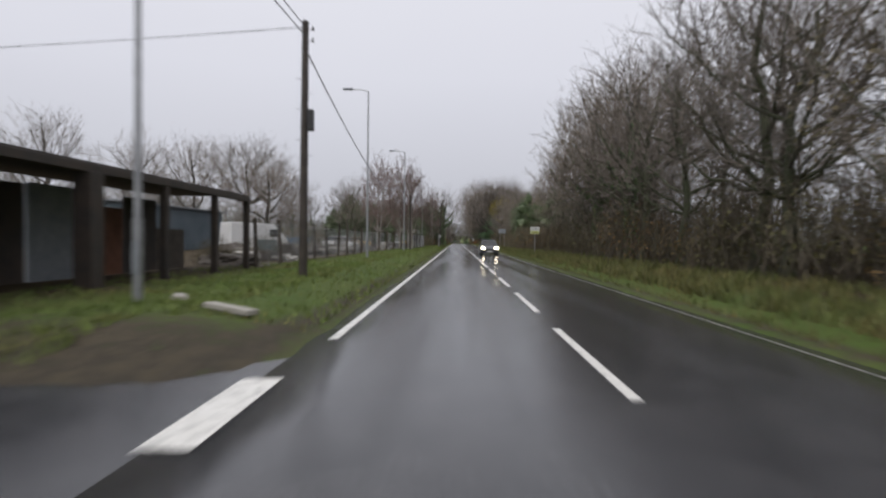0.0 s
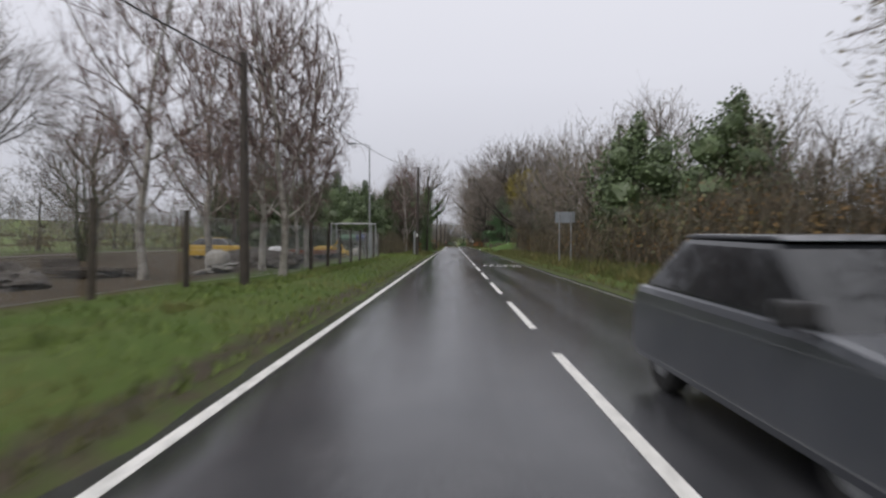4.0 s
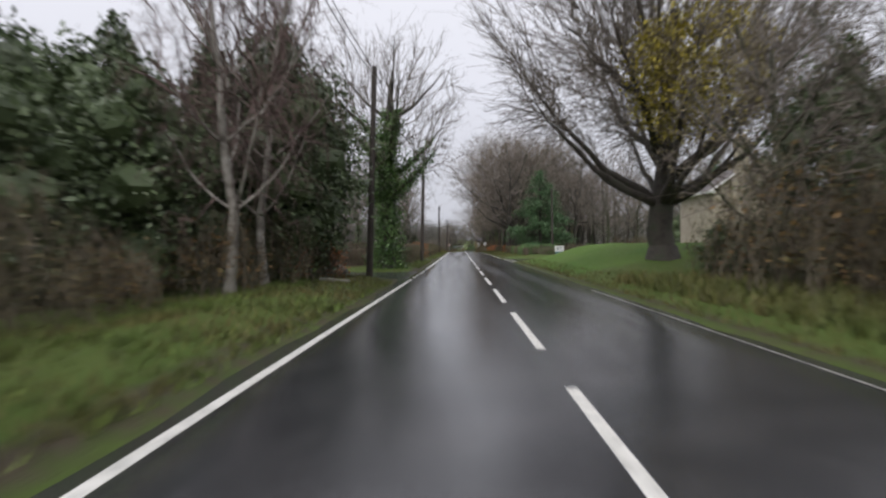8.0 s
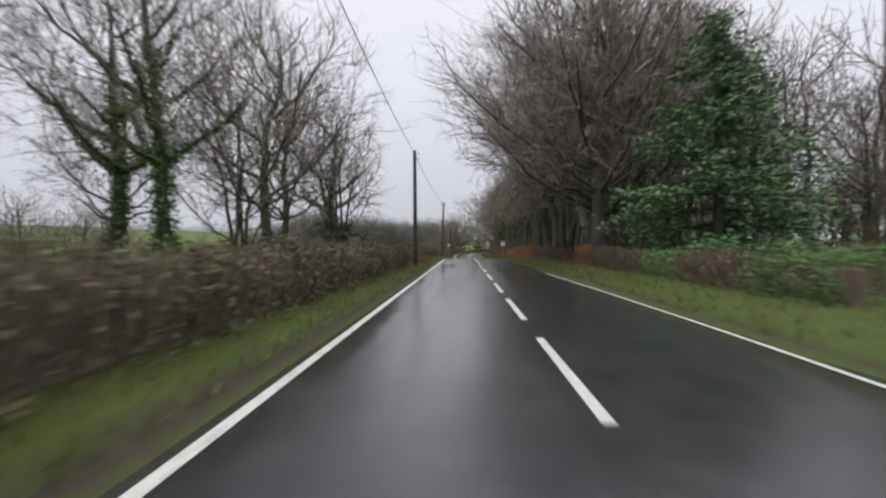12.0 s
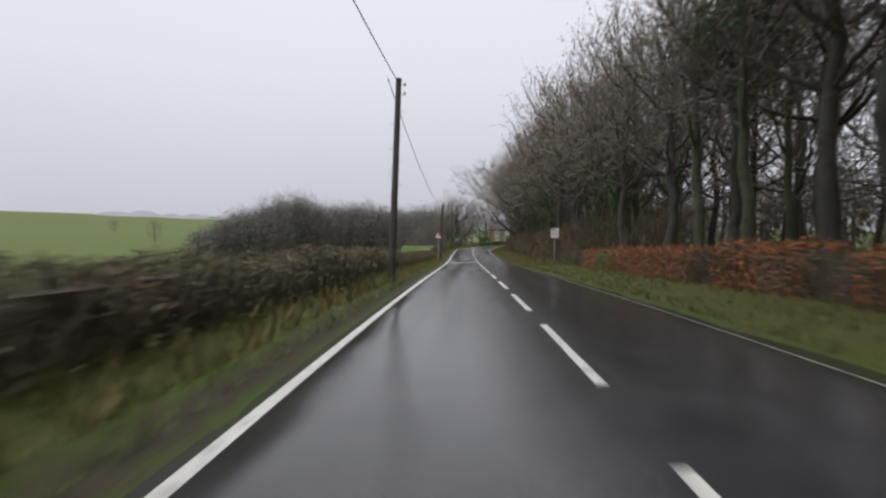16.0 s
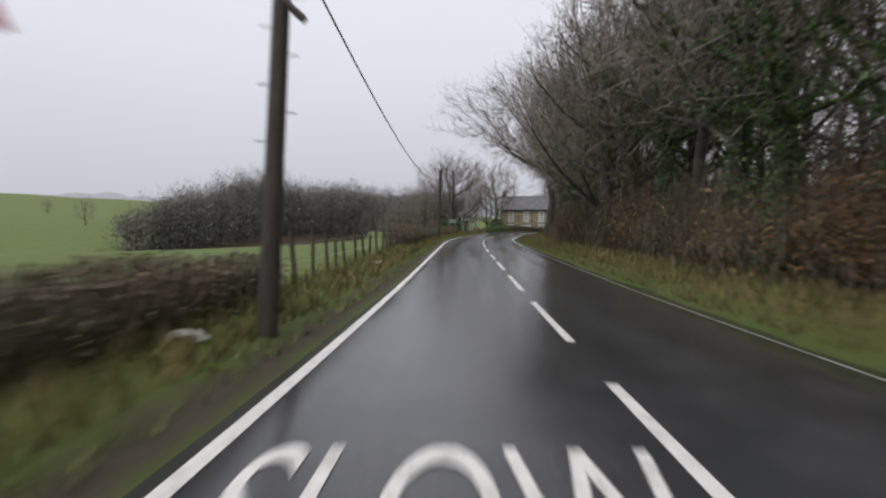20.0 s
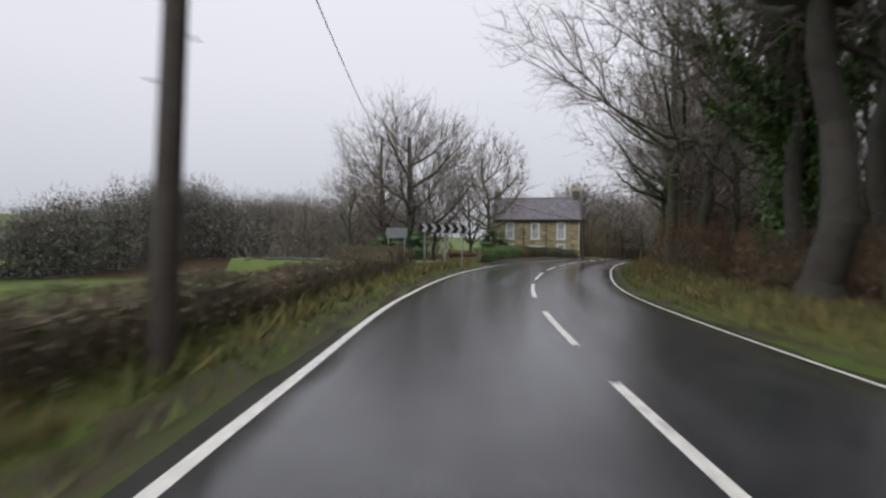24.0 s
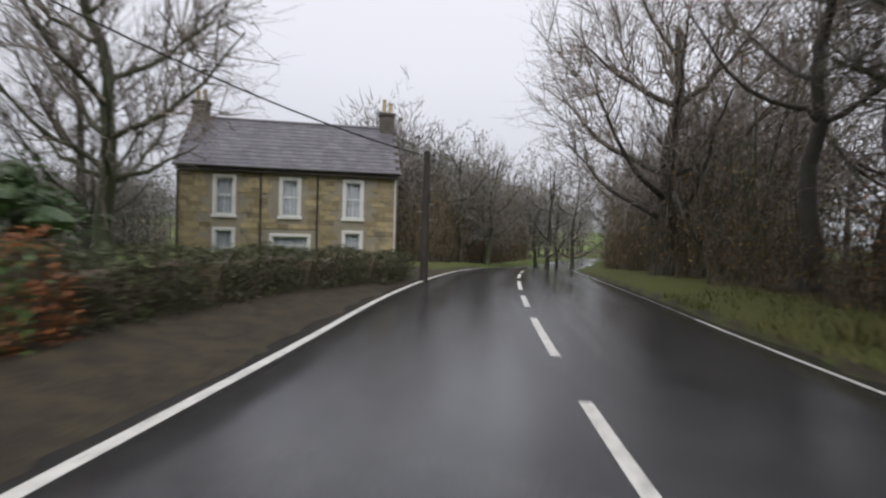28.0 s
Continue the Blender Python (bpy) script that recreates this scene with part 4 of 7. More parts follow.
def hedge_run(kinds, s0, s1, off, group, size=1.0, length=4.0):
    """Stretches of hedge end to end beside the road."""
    n = max(1, round((s1 - s0) / length))
    for k in range(n):
        s = s0 + (k + 0.5) * (s1 - s0) / n
        p = on_road(s, off(s) if callable(off) else off)
        plant(kinds[k % len(kinds)], p.x, p.y, turn=road_head(s) + (180 if k % 3 == 1 else 0), size=size * prng.uniform(0.94, 1.06), rng=prng, group=group)


# right-hand wood, from the start to the garden
G1 = "trees of the roadside wood"
U1 = "undergrowth of the roadside wood"
along([sycamore, ash2, sycamore, ash2], -8, 56, 5.2, 10.4, group=G1, size=(0.86, 1.1))
along([wood_b, sycamore, wood_a], -10, 56, 6.6, 14.5, group=G1, size=(0.92, 1.08))
along([wood_c], -4, 56, 9.0, 20, group=G1, size=(0.6, 0.75))
along([wood_c], 58, 112, 6.0, 20, group=G1, size=(0.6, 0.75))
for x, y, z in ((9.4, 37.5, 1.0), (10.6, 42.5, 1.1), (9.8, 31.0, 1.05)):
    plant(ivied, x, y, 40 * y, z, group=G1)
along([thicket_a, thicket_b], -10, 60, 4.0, 10.0, 0.25, (0.9, 1.25), U1)
along([tall_scrub, thicket_b], -8, 58, 4.6, 13.2, 0.25, (0.62, 0.85), U1)
along([tall_scrub], 0, 112, 8.0, 18, 0.25, (0.9, 1.2), U1)
along([multi, sycamore], 60, 80, 5.0, 13.0, group=G1, size=(0.55, 0.7))
along([multi, ash2, sycamore], 81, 112, 4.8, 9.0, group=G1, size=(0.75, 0.98))
along([wood_b, wood_a, ivied], 84, 114, 5.5, 13.5, group=G1, size=(0.75, 0.95))
along([thicket_a, thicket_b], 60, 114, 4.0, 8.2, 0.2, (0.8, 1.1), U1)
along([tall_scrub], 60, 112, 3.6, 11.4, 0.2, (0.52, 0.72), U1, wide=1.2)
along([thicket_b, thicket_a], 62, 112, 4.2, 10.4, 0.2, (0.9, 1.2), U1)
# right-hand wood, past the junction and round the bend
along([wood_b, ivied, wood_b, wood_a], 186, 240, 4.8, 9.2, 0.3, group=G1, size=(1.1, 1.35))
along([wood_d, wood_b, wood_d, ivied], 240, 290, 4.0, 8.4, 0.3, group=G1, size=(1.15, 1.42))
along([wood_b, wood_a, ivied, wood_a], 292, 322, 5.6, 8.8, 0.3, group=G1, size=(1.1, 1.4))
along([wood_b, wood_a, ash2], 325, 352, 6.4, 9.2, 0.3, group=G1, size=(0.8, 1.0))
along([wood_c], 186, 240, 5.0, 19.5, group=G1, size=(1.2, 1.4))
along([wood_c], 188, 240, 5.5, 23, group=G1, size=(1.15, 1.35))
along([tall_scrub, thicket_b], 204, 240, 5.0, 21, 0.25, (0.7, 0.9), U1)
along([wood_a, wood_b], 184, 238, 5.4, 14.5, group=G1, size=(1.2, 1.45))
along([wood_d, wood_c, wood_d], 238, 290, 4.4, 12.5, group=G1, size=(1.2, 1.5))
along([wood_b, wood_c], 290, 320, 6.6, 12.5, group=G1, size=(1.1, 1.4))
along([wood_b, wood_a], 324, 356, 7.5, 13, group=G1, size=(0.75, 0.95))
along([wood_c], 236, 290, 5.0, 17.5, group=G1, size=(1.2, 1.5))
along([wood_c], 290, 322, 9.0, 18, group=G1, size=(1.1, 1.4))
along([wood_c], 326, 360, 8.0, 18, group=G1, size=(0.75, 0.95))
along([wood_c], 182, 318, 7.0, 26, group=G1, size=(1.05, 1.3))
along([thicket_a, thicket_b], 238, 300, 3.8, 7.9, 0.18, (0.85, 1.1), U1)
along([tall_scrub], 232, 300, 3.8, 10.4, 0.2, (0.6, 0.85), U1, wide=1.2)
along([tall_scrub], 300, 332, 4.0, 11.4, 0.2, (0.36, 0.5), U1, wide=1.4)
along([tall_scrub], 334, 360, 3.8, 10.4, 0.2, (0.55, 0.75), U1, wide=1.2)
along([tall_scrub], 240, 360, 4.6, 15.5, 0.25, (0.8, 1.1), U1, wide=1.2)
along([thicket_a, thicket_b], 302, 356, 4.2, 7.6, 0.18, (0.5, 0.7), U1)
along([wood_b, wood_c, multi], 354, 420, 4.4, 8.6, group=G1, size=(0.9, 1.15))
along([wood_c], 356, 420, 5.0, 14, group=G1, size=(1.0, 1.2))
along([tall_scrub, thicket_a], 357, 420, 4.0, 7.8, 0.2, (0.8, 1.1), U1)
along([ash2, multi, wood_c], 378, 425, 4.4, -9.5, group="trees past the house", size=(0.68, 0.85))
along([tall_scrub, thicket_a], 376, 425, 4.0, -7.8, 0.2, (0.8, 1.1), U1)
along([thicket_r], 314, 333, 4.4, 8.3, 0.15, (0.5, 0.66), U1)
along([thicket_r], 334, 353, 4.2, 8.6, 0.15, (0.85, 1.05), U1)
along([thicket_r], 244, 300, 9.0, 8.6, 0.3, (0.75, 1.0), U1)
# two great old trees and a pine on the wood's edge
plant(beech, 9.2, 199.5, 20, 1.0, label="tall beech with boughs over the road", wide=1.3)
plant(beech, 8.4, 203.5, 140, 1.4, label="massive old bare tree with a thick dark trunk")
plant(beech, 9.0, 211.6, 200, 1.1, label="big bare tree with a thick limb towards the road")
tufted_pine = proto(tree("pine_tree", "tall pine with a dark tuft on a crooked trunk", 63, BARK, TWIG, NEEDLE, 0.0, 0.1, patch=(0, 0, 10.2, 2.1), height=12.5, radius=0.3, width=7, low=0.5, fork=0.62, limbs=12, boughs=110, shoots=900, fine=2600, wob=0.09))
plant(tufted_pine, 9.2, 220.6, 0, 0.92)
for s, o, k, z, tn in ((309, 8.6, ivied, 1.25, 10), (326, 9.6, ivied, 1.15, 300), (344, 7.6, ivied, 1.2, 45), (350, 7.2, ash2, 1.1, 120), (285.5, 7.4, oak, 1.15, 250)):
    p = on_road(s, o)
    plant(k, p.x, p.y, tn, z)
# hedges
H1 = "hedge beside the road"
hedge_run([hedge_a, hedge_b], 128.6, 149, -5.15, H1, 0.97)
hedge_run([hedge_b], 149, 153, -5.15, H1, 0.98)
plant(proto(bush_block("beech_shrub", "beech shrub with rust-orange dead leaves", 39, 1.5, 1.35, 1.42, HEDGE_TWIG, BEECH_LEAF, 160, 1100, 0.05, "bush", trimmed=True)), -5.15, 147.6, 0, 1.0)
hedge_run([hedge_b, hedge_a], 153, 181, -5.15, H1, 1.0)
hedge_run([hedge_b, hedge_a], 181, 192.6, lambda s: -5.3 - 0.5 * smooth(181, 188, s), H1, 0.67, 2.7)
hedge_run([hedge_a, hedge_b], 197.3, 221, -5.25, H1, 0.83, 3.3)
hedge_run([hedge_a, hedge_b], 221, 261, -5.25, H1, 0.7, 2.8)
hedge_run([hedge_b], 283, 295, -5.4, H1)
BEND_HEDGE = lambda s: -5.25 - 0.5 * smooth(305, 318, s) - 1.5 * smooth(318, 327, s)
for a, b, size in ((297, 315, 0.6), (315, 320.5, 0.68), (320.5, 326.5, 0.78)):
    hedge_run([hedge_a, hedge_b], a, b, BEND_HEDGE, H1, size, 3.9 * size)
for x, y, tn in ((-5.9, 330.2, 4), (-5.6, 333.4, 6), (-5.2, 336.5, 8)):
    plant([hedge_a, hedge_o, hedge_a][int(y) % 3], x, y, -tn, 0.82, label="brown winter hedge turning in along the lane", group=H1)
hedge_run([hedge_g, hedge_b], 156, 172, 6.4, H1, 0.85)
hedge_run([hedge_a, hedge_o], 172, 180, 6.3, H1, 0.85)
hedge_run([hedge_a, hedge_b], 186, 202, 6.6, H1, 0.75)
for k, a, b, z in ((hedge_o, 202.6, 208.6, 0.86), (hedge_a, 208.6, 210.8, 0.76), (hedge_o, 210.8, 214, 0.9), (hedge_a, 214, 216.2, 0.76), (hedge_o, 216.2, 219.4, 0.84), (hedge_o, 219.4, 226, 0.88), (hedge_g, 226, 228, 0.72), (hedge_o, 228, 232, 0.82)):
    hedge_run([k], a, b, 6.3, H1, z, 3.2)
hedge_run([hedge_a, hedge_b], 232, 241, 6.4, H1, 0.72, 2.9)
for k in range(4):
    plant([hedge_g, hedge_b, hedge_g, hedge_g][k], 8.2 + 4 * k, 158.8 + 0.9 * k, 88, 0.95, label="clipped hedge along the side road", group=H1)
# left-hand trees: birches, evergreens and ivy by the yard
G2 = "trees behind the yard"
for k, x, y, z in ((ash, -33, 60, 1.0), (ash2, -38, 57, 1.05), (oak, -26.5, 66, 0.9), (ash2, -19, 86, 0.9), (ash, -45, 52, 1.1), (multi, -24, 78, 1.0), (ash2, -30, 88, 1.0), (beech, -34.5, 80, 0.98), (wood_b, -22, 96, 0.9), (wood_c, -44, 30, 0.9), (ash, -42, 20, 0.9), (wood_c, -44, 12, 0.9)):
    plant(k, x, y, size=z, rng=prng, group=G2)
for x, y, z, tn in ((-7.4, 64.5, 0.95, 20), (-9.2, 67.5, 1.05, 80), (-8.4, 71.5, 1.0, 140), (-11, 62, 0.95, 200), (-12.5, 70, 1.1, 260), (-10.2, 76, 0.8, 320)):
    plant(birch, x, y, tn, z, group="birches by the yard fence")
for x, y, z, k in ((-23.5, 108, 1.25, holly), (-20, 112, 1.1, holly), (-17.5, 106.5, 0.9, holly), (-15.5, 110, 1.15, holly), (-13, 106, 0.9, holly), (-13, 102.5, 0.85, holly), (-10.8, 104.8, 0.8, holly), (-9.8, 108.5, 0.8, holly), (-9.2, 112.5, 0.85, cypress), (-7.6, 114.2, 1.15, holly_near), (-12.4, 112, 1.05, holly), (-16, 114.5, 0.95, holly), (-21, 101, 0.85, holly), (-26, 104, 0.9, holly)):
    plant(k, x, y, size=z, rng=prng, group="evergreens beside the yard")
for x, y, z, tn in ((-6.7, 107.8, 0.95, 30), (-7.2, 111.5, 1.0, 190), (-8.6, 116, 0.9, 100)):
    plant(birch, x, y, tn, z, label="birch with a pale mottled stem", group="birches by the track")
along([thicket_a, thicket_b], 98, 114, 3.6, -7.6, 0.15, (0.5, 0.7), U1)
along([thicket_b], 20, 60, 7, -13, 0.2, (0.35, 0.5), U1)
beech_shrub = proto(bush_block("beech_shrub", "beech shrub with rust-orange dead leaves", 38, 1.6, 1.3, 1.7, HEDGE_TWIG, BEECH_LEAF, 260, 1300, 0.055, "bush", core=False))
plant(beech_shrub, -6.4, 114.6, 30, 1.0)
ivy_giant = proto(tree("ivy_clad_tree", "big bare tree with trunk and limbs smothered in ivy", 41, BARK, TWIG, ivy=0.66, ivy_size=0.085, ivy_n=22000, ivy_deep=0.4, height=14.5, radius=0.5, width=10, low=0.3, fork=0.28, limbs=13, boughs=110, shoots=900, fine=4400))
plant(ivy_giant, -5.4, 126.7, 60, 0.95)
for k in range(4):
    plant([hedge_a, hedge_b][k % 2], -7.6 - 3.9 * k, 128.6 + 0.55 * k, 86, 1.05, label="dark clipped thorn hedge along the track", group="hedge beside the road")
ivy_twin = proto(tree("ivy_clad_tree", "two-stemmed tree wrapped in bright ivy", 44, BARK, TWIG, ivy=0.7, ivy_size=0.08, ivy_n=9000, ivy_deep=0.2, height=16, radius=0.4, width=13, low=0.3, fork=0.3, limbs=13, boughs=110, shoots=900, fine=4600, stems=2))
plant(ivy_twin, 17.2, 342.6, 30, 1.0)
p = on_road(338.5, 7.4)
plant(wood_b, p.x, p.y, 210, 1.1, label="bare roadside tree with long crooked limbs")
plant(twin_beech, 12.6, 330.2, 220, 1.02, wide=1.2)
plant(beech, 7.9, 312.6, 70, 1.12, label="great bare beech with limbs across the road", wide=1.18)
plant(ivy_giant, 11.6, 318.8, 150, 1.22, label="massive old trunk smothered in dark ivy")
G3 = "trees behind the hedge"
for k, x, y, z, tn in ((oak, -18.6, 157.5, 1.05, 0), (ash2, -14, 153, 0.8, 50), (ivied, -10.4, 162.5, 0.92, 100), (ivied, -14.5, 166, 1.0, 10), (ash2, -10.4, 171, 1.08, 200), (ash, -22, 148, 0.95, 300), (ash, -26, 160, 1.0, 20), (ash2, -12, 178, 1.0, 140), (multi, -8.2, 176, 0.9, 80), (ivied, -9.6, 180, 0.85, 220), (ash, -30, 140, 1.0, 120), (ash2, -27, 133, 0.85, 200), (ash2, -17, 141, 0.8, 70), (multi, -10.5, 168, 1.0, 20), (ash2, -20, 175, 0.9, 250), (multi, -13, 146, 0.9, 0), (wood_a, -24, 130, 0.8, 0)):
    plant(k, x, y, tn, z, group=G3)
plant(shrub, -8.6, 177.5, 0, 1.2, label="ivy-covered stump like a dark bush")
# right-hand garden, junction and the trees past it
old_oak = proto(tree("oak_tree", "great spreading oak with yellowing leaves on some limbs", 42, BARK, TWIG, YELLOW_LEAF, 0.0, 0.085, patch=(0.2, -3.2, 7.6, 2.9), height=14.2, radius=0.62, width=14.8, low=0.3, fork=0.17, limbs=22, boughs=360, shoots=4200, fine=16000, rise=0.95, wob=0.07, twig_r=0.014))
plant(old_oak, 8.1, 119.6, 0, 0.98)
along([thicket_a, thicket_b, shrub], 104, 117, 3.0, 9.5, 0.2, (0.7, 0.9), U1)
plant(holly, 11.5, 113, 30, 0.95)
plant(holly, 9.0, 75.5, 0, 1.0, label="dense dark green holly swathed in ivy")
plant(holly, 11.6, 71.0, 120, 1.0, label="dense dark green holly swathed in ivy")
plant(pine, 10.0, 170.0, 0, 1.12, wide=1.3)
G4 = "trees past the junction"
for k, x, y, z, tn in ((ash, 6.3, 176, 1.3, 0), (ash2, 7.4, 183, 1.4, 80), (ash, 10.6, 182, 1.32, 160), (ash2, 13, 186, 1.2, 0), (wood_b, 6.6, 188, 1.3, 50), (wood_a, 9.0, 178, 1.25, 110), (ash2, 18, 166, 0.72, 30), (ash2, 25, 176, 0.85, 120), (ash, 30, 168, 0.9, 60), (wood_b, 17, 180, 0.95, 10), (ash, 28, 186, 1.0, 40), (ash, 37, 178, 1.0, 0), (wood_c, 44, 176, 0.9, 0), (wood_a, 22, 190, 0.9, 0), (wood_b, 33, 192, 0.95, 0)):
    plant(k, x, y, tn, z, group=G4)
plant(oak, 7.4, 180, 130, 1.42, label="great bare oak whose crown hangs over the road", wide=1.22)
plant(pine, 29.6, 161, 40, 1.18, label="pointed dark spruce in the garden", wide=0.75)
plant(cypress, 33, 163, 90, 0.8, label="pointed dark spruce in the garden")
plant(holly, 24.5, 158.5, 0, 0.6, label="green garden shrub beside the lane")
along([thicket_a], 158, 186, 7.0, 24, 0.2, (0.6, 0.8), U1)
# bend: trees round the house, wood beyond the field
plant(ash, -5.6, 349, 75, 0.85)
plant(ash2, -1.2, 352.5, 10, 0.8)
plant(oak, -3.3, 350, 20, 1.22, label="wide bare tree with an ivied trunk")
plant(ash2, -8.4, 346, 140, 0.6)

plant(ash2, 4.9, 361.8, 10, 1.18, label="bare forked tree beside the stone house")
plant(ash, 3.4, 367, 100, 0.95, label="bare forked tree beside the stone house")

for k, x, y, z, tn in ((wood_b, -9, 357, 0.85, 0), (ash2, -13.5, 353, 0.85, 60), (wood_a, -6.5, 363, 0.85, 120), (wood_c, -19, 356, 0.8, 30), (wood_b, -2.5, 368, 0.8, 200)):
    plant(k, x, y, tn, z, group="trees round the house")
for x, y, z in ((-11, 355, 0.55), (-15.5, 352, 0.6), (-6.5, 358.5, 0.5), (-20, 354, 0.6)):
    plant(thicket_b, x, y, 80, z, group=U1)
plant(shrub, -3.2, 345.5, 0, 1.2)
plant(shrub, -4.8, 340.5, 50, 0.9)
plant(shrub, 3.0, 343.2, 0, 0.5, label="green clipped bush at the lane's corner")
plant(shrub, 4.6, 352, 0, 1.1, label="dark green laurel by the house")


def far_stand(name, label, seed, crowns, mat, twigs=900, r0=0.06, patch=0.5):
    """A far wood: crowns (x, y, height, width) that run together, each a thicket of boughs and twigs from the ground up."""
    r = np.random.default_rng(seed)
    pts, fill, trunks = [], [], []
    for k, (x, y, h, w) in enumerate(crowns):
        g = ground_at(x, y)
        trunks.append((x, y, g - 0.3, x, y, g + h * 0.8, 0.3, 0.08))
        d = r.normal(size=(twigs, 3))
        d /= np.linalg.norm(d, axis=1)[:, None]
        d[:, 2] = np.abs(d[:, 2]) * np.where(r.random(twigs) < 0.3, -1, 1)
        lobes = 1 + 0.2 * np.sin(d[:, 0] * 5 + k) * np.sin(d[:, 2] * 6 + 2 * k) + 0.12 * np.sin(d[:, 1] * 9 + 3 * k)
        size = np.array([w / 2, w / 2, h * 0.62])
        p = np.array([x, y, g + h * 0.38]) + d * (r.uniform(0.35, 1.0, twigs) ** 0.6 * lobes)[:, None] * size
        p[:, 2] = np.maximum(p[:, 2], g + 0.1)
        out = d * 0.6 + r.normal(0, 0.5, d.shape) + [0, 0, 0.3]
        pts.append(np.concatenate([p, p + out * h * 0.055, np.full((twigs, 1), r0), np.full((twigs, 1), r0 * 0.25)], 1))
        fill.append(np.array([x, y, g + h * 0.36]) + d[:260] * r.uniform(0.2, 0.9, (260, 1)) * size)
        fill[-1][:, 2] = np.maximum(fill[-1][:, 2], g + 0.2)
    root = thing(name, (0, 0, 0), label, "wood", kind="stuff")
    part("brushwood", joined([twigs_of(np.concatenate(pts)), leaves(np.concatenate(fill), patch, r)]), mat, root)
    part("trunk", tubes(np.array(trunks), 5), BARK, root)
    return root


wood_rng = np.random.default_rng(91)
crowns = []
WOOD_LINE = ((-126, 446, 3), (-120, 452, 9), (-115, 470, 15), (-112, 505, 24), (-107, 528, 24.5), (-94, 540, 20), (-80, 550, 20.5), (-70, 560, 22), (-54, 570, 18.5), (-32, 585, 21), (-14, 600, 22))
for k in range(132):
    u = (k // 3 + wood_rng.uniform(0, 1)) / 44 * (len(WOOD_LINE) - 1)
    a, b = WOOD_LINE[int(u)], WOOD_LINE[int(u) + 1]
    f, back = u - int(u), k % 3
    x = a[0] + (b[0] - a[0]) * f + 3 * back + wood_rng.uniform(-2, 2)
    y = a[1] + (b[1] - a[1]) * f + 13 * back + wood_rng.uniform(-4, 4)
    h = (a[2] + (b[2] - a[2]) * f + 1.5 * back) * wood_rng.uniform(0.92, 1.06) - ground_at(x, y)
    crowns.append((x, y, h, min(h, 18) * wood_rng.uniform(0.8, 1.05)))
far_stand("far_wood", "rounded bare wood on a slope beyond the fields", 3, crowns, FAR_TWIG, 1000, 0.06, 0.6)
crowns = []
for k in range(30):
    h = wood_rng.uniform(10, 13.5)
    crowns.append((50 + wood_rng.uniform(-5, 5), 190 + 4.6 * k, h, h * wood_rng.uniform(0.75, 1.0)))
far_stand("far_wood", "bare woodland behind the roadside trees", 5, crowns, FAR_TWIG, 600)
for off0, off1, s0, s1, tag in ((-10, -14, 380, 446, "left"), (12, 24, 380, 446, "right")):
    crowns = []
    for k in range(26):
        q = on_road(s0 + (s1 - s0) * k / 25, off0 + (off1 - off0) * wood_rng.random())
        h = wood_rng.uniform(10.5, 13)
        crowns.append((q.x, q.y, h, h * wood_rng.uniform(0.55, 0.75)))
    far_stand("far_wood", "dense bare wood where the road bends away", 6 + len(tag), crowns, FAR_TWIG, 1500, 0.03, 0.28)
crowns = []
for k in range(12):
    h = wood_rng.uniform(8, 11.5)
    crowns.append((-30 + 2.7 * k + wood_rng.uniform(-1, 1), 378 + 0.5 * k + wood_rng.uniform(-3, 3), h, h * 0.7))
far_stand("far_wood", "bare trees and scrub behind the garden", 12, crowns, FAR_TWIG, 1100, 0.035, 0.3)
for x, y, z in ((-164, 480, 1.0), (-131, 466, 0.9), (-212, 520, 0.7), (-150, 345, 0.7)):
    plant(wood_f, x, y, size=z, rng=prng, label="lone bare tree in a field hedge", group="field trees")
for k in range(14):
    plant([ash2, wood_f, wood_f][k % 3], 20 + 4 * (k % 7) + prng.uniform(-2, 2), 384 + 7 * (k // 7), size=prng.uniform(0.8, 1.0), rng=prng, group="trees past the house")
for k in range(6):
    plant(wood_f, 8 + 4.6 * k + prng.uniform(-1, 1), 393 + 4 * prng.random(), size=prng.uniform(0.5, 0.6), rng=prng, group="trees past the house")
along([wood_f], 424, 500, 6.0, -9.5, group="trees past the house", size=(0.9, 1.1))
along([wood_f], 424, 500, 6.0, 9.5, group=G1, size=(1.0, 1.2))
plant(oak, 26.2, 358.6, 75, 1.08, label="large bare oak spreading over the verge")
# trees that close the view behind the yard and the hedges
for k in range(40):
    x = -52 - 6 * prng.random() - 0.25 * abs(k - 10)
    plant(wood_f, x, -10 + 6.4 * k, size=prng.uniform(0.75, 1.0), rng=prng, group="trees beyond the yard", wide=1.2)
for k in range(28):
    plant(tall_scrub, -47 - 0.2 * abs(k - 7), -8 + 8.8 * k, 0, prng.uniform(0.8, 1.05), label="scrub beneath distant trees", group="scrub beyond the yard", wide=1.5)

# hedgerows across the far fields
far_hedge = proto(bush_block("field_hedge", "dark winter hedgerow between far fields", 51, 24, 1.8, 1.7, HEDGE_TWIG, HEDGE_LEAF, 400, 1100, 0.16))
for x0, y0, x1, y1 in ((-104, 288, -236, 334), (-150, 366, -300, 388), (-84, 246, -220, 262), (-236, 334, -250, 470)):
    n = int(math.hypot(x1 - x0, y1 - y0) / 23.5)
    for k in range(n):
        t = (k + 0.5) / n
        plant(far_hedge, x0 + (x1 - x0) * t, y0 + (y1 - y0) * t, -math.degrees(math.atan2(x1 - x0, y1 - y0)), 1.0, group="hedgerows of the far fields")


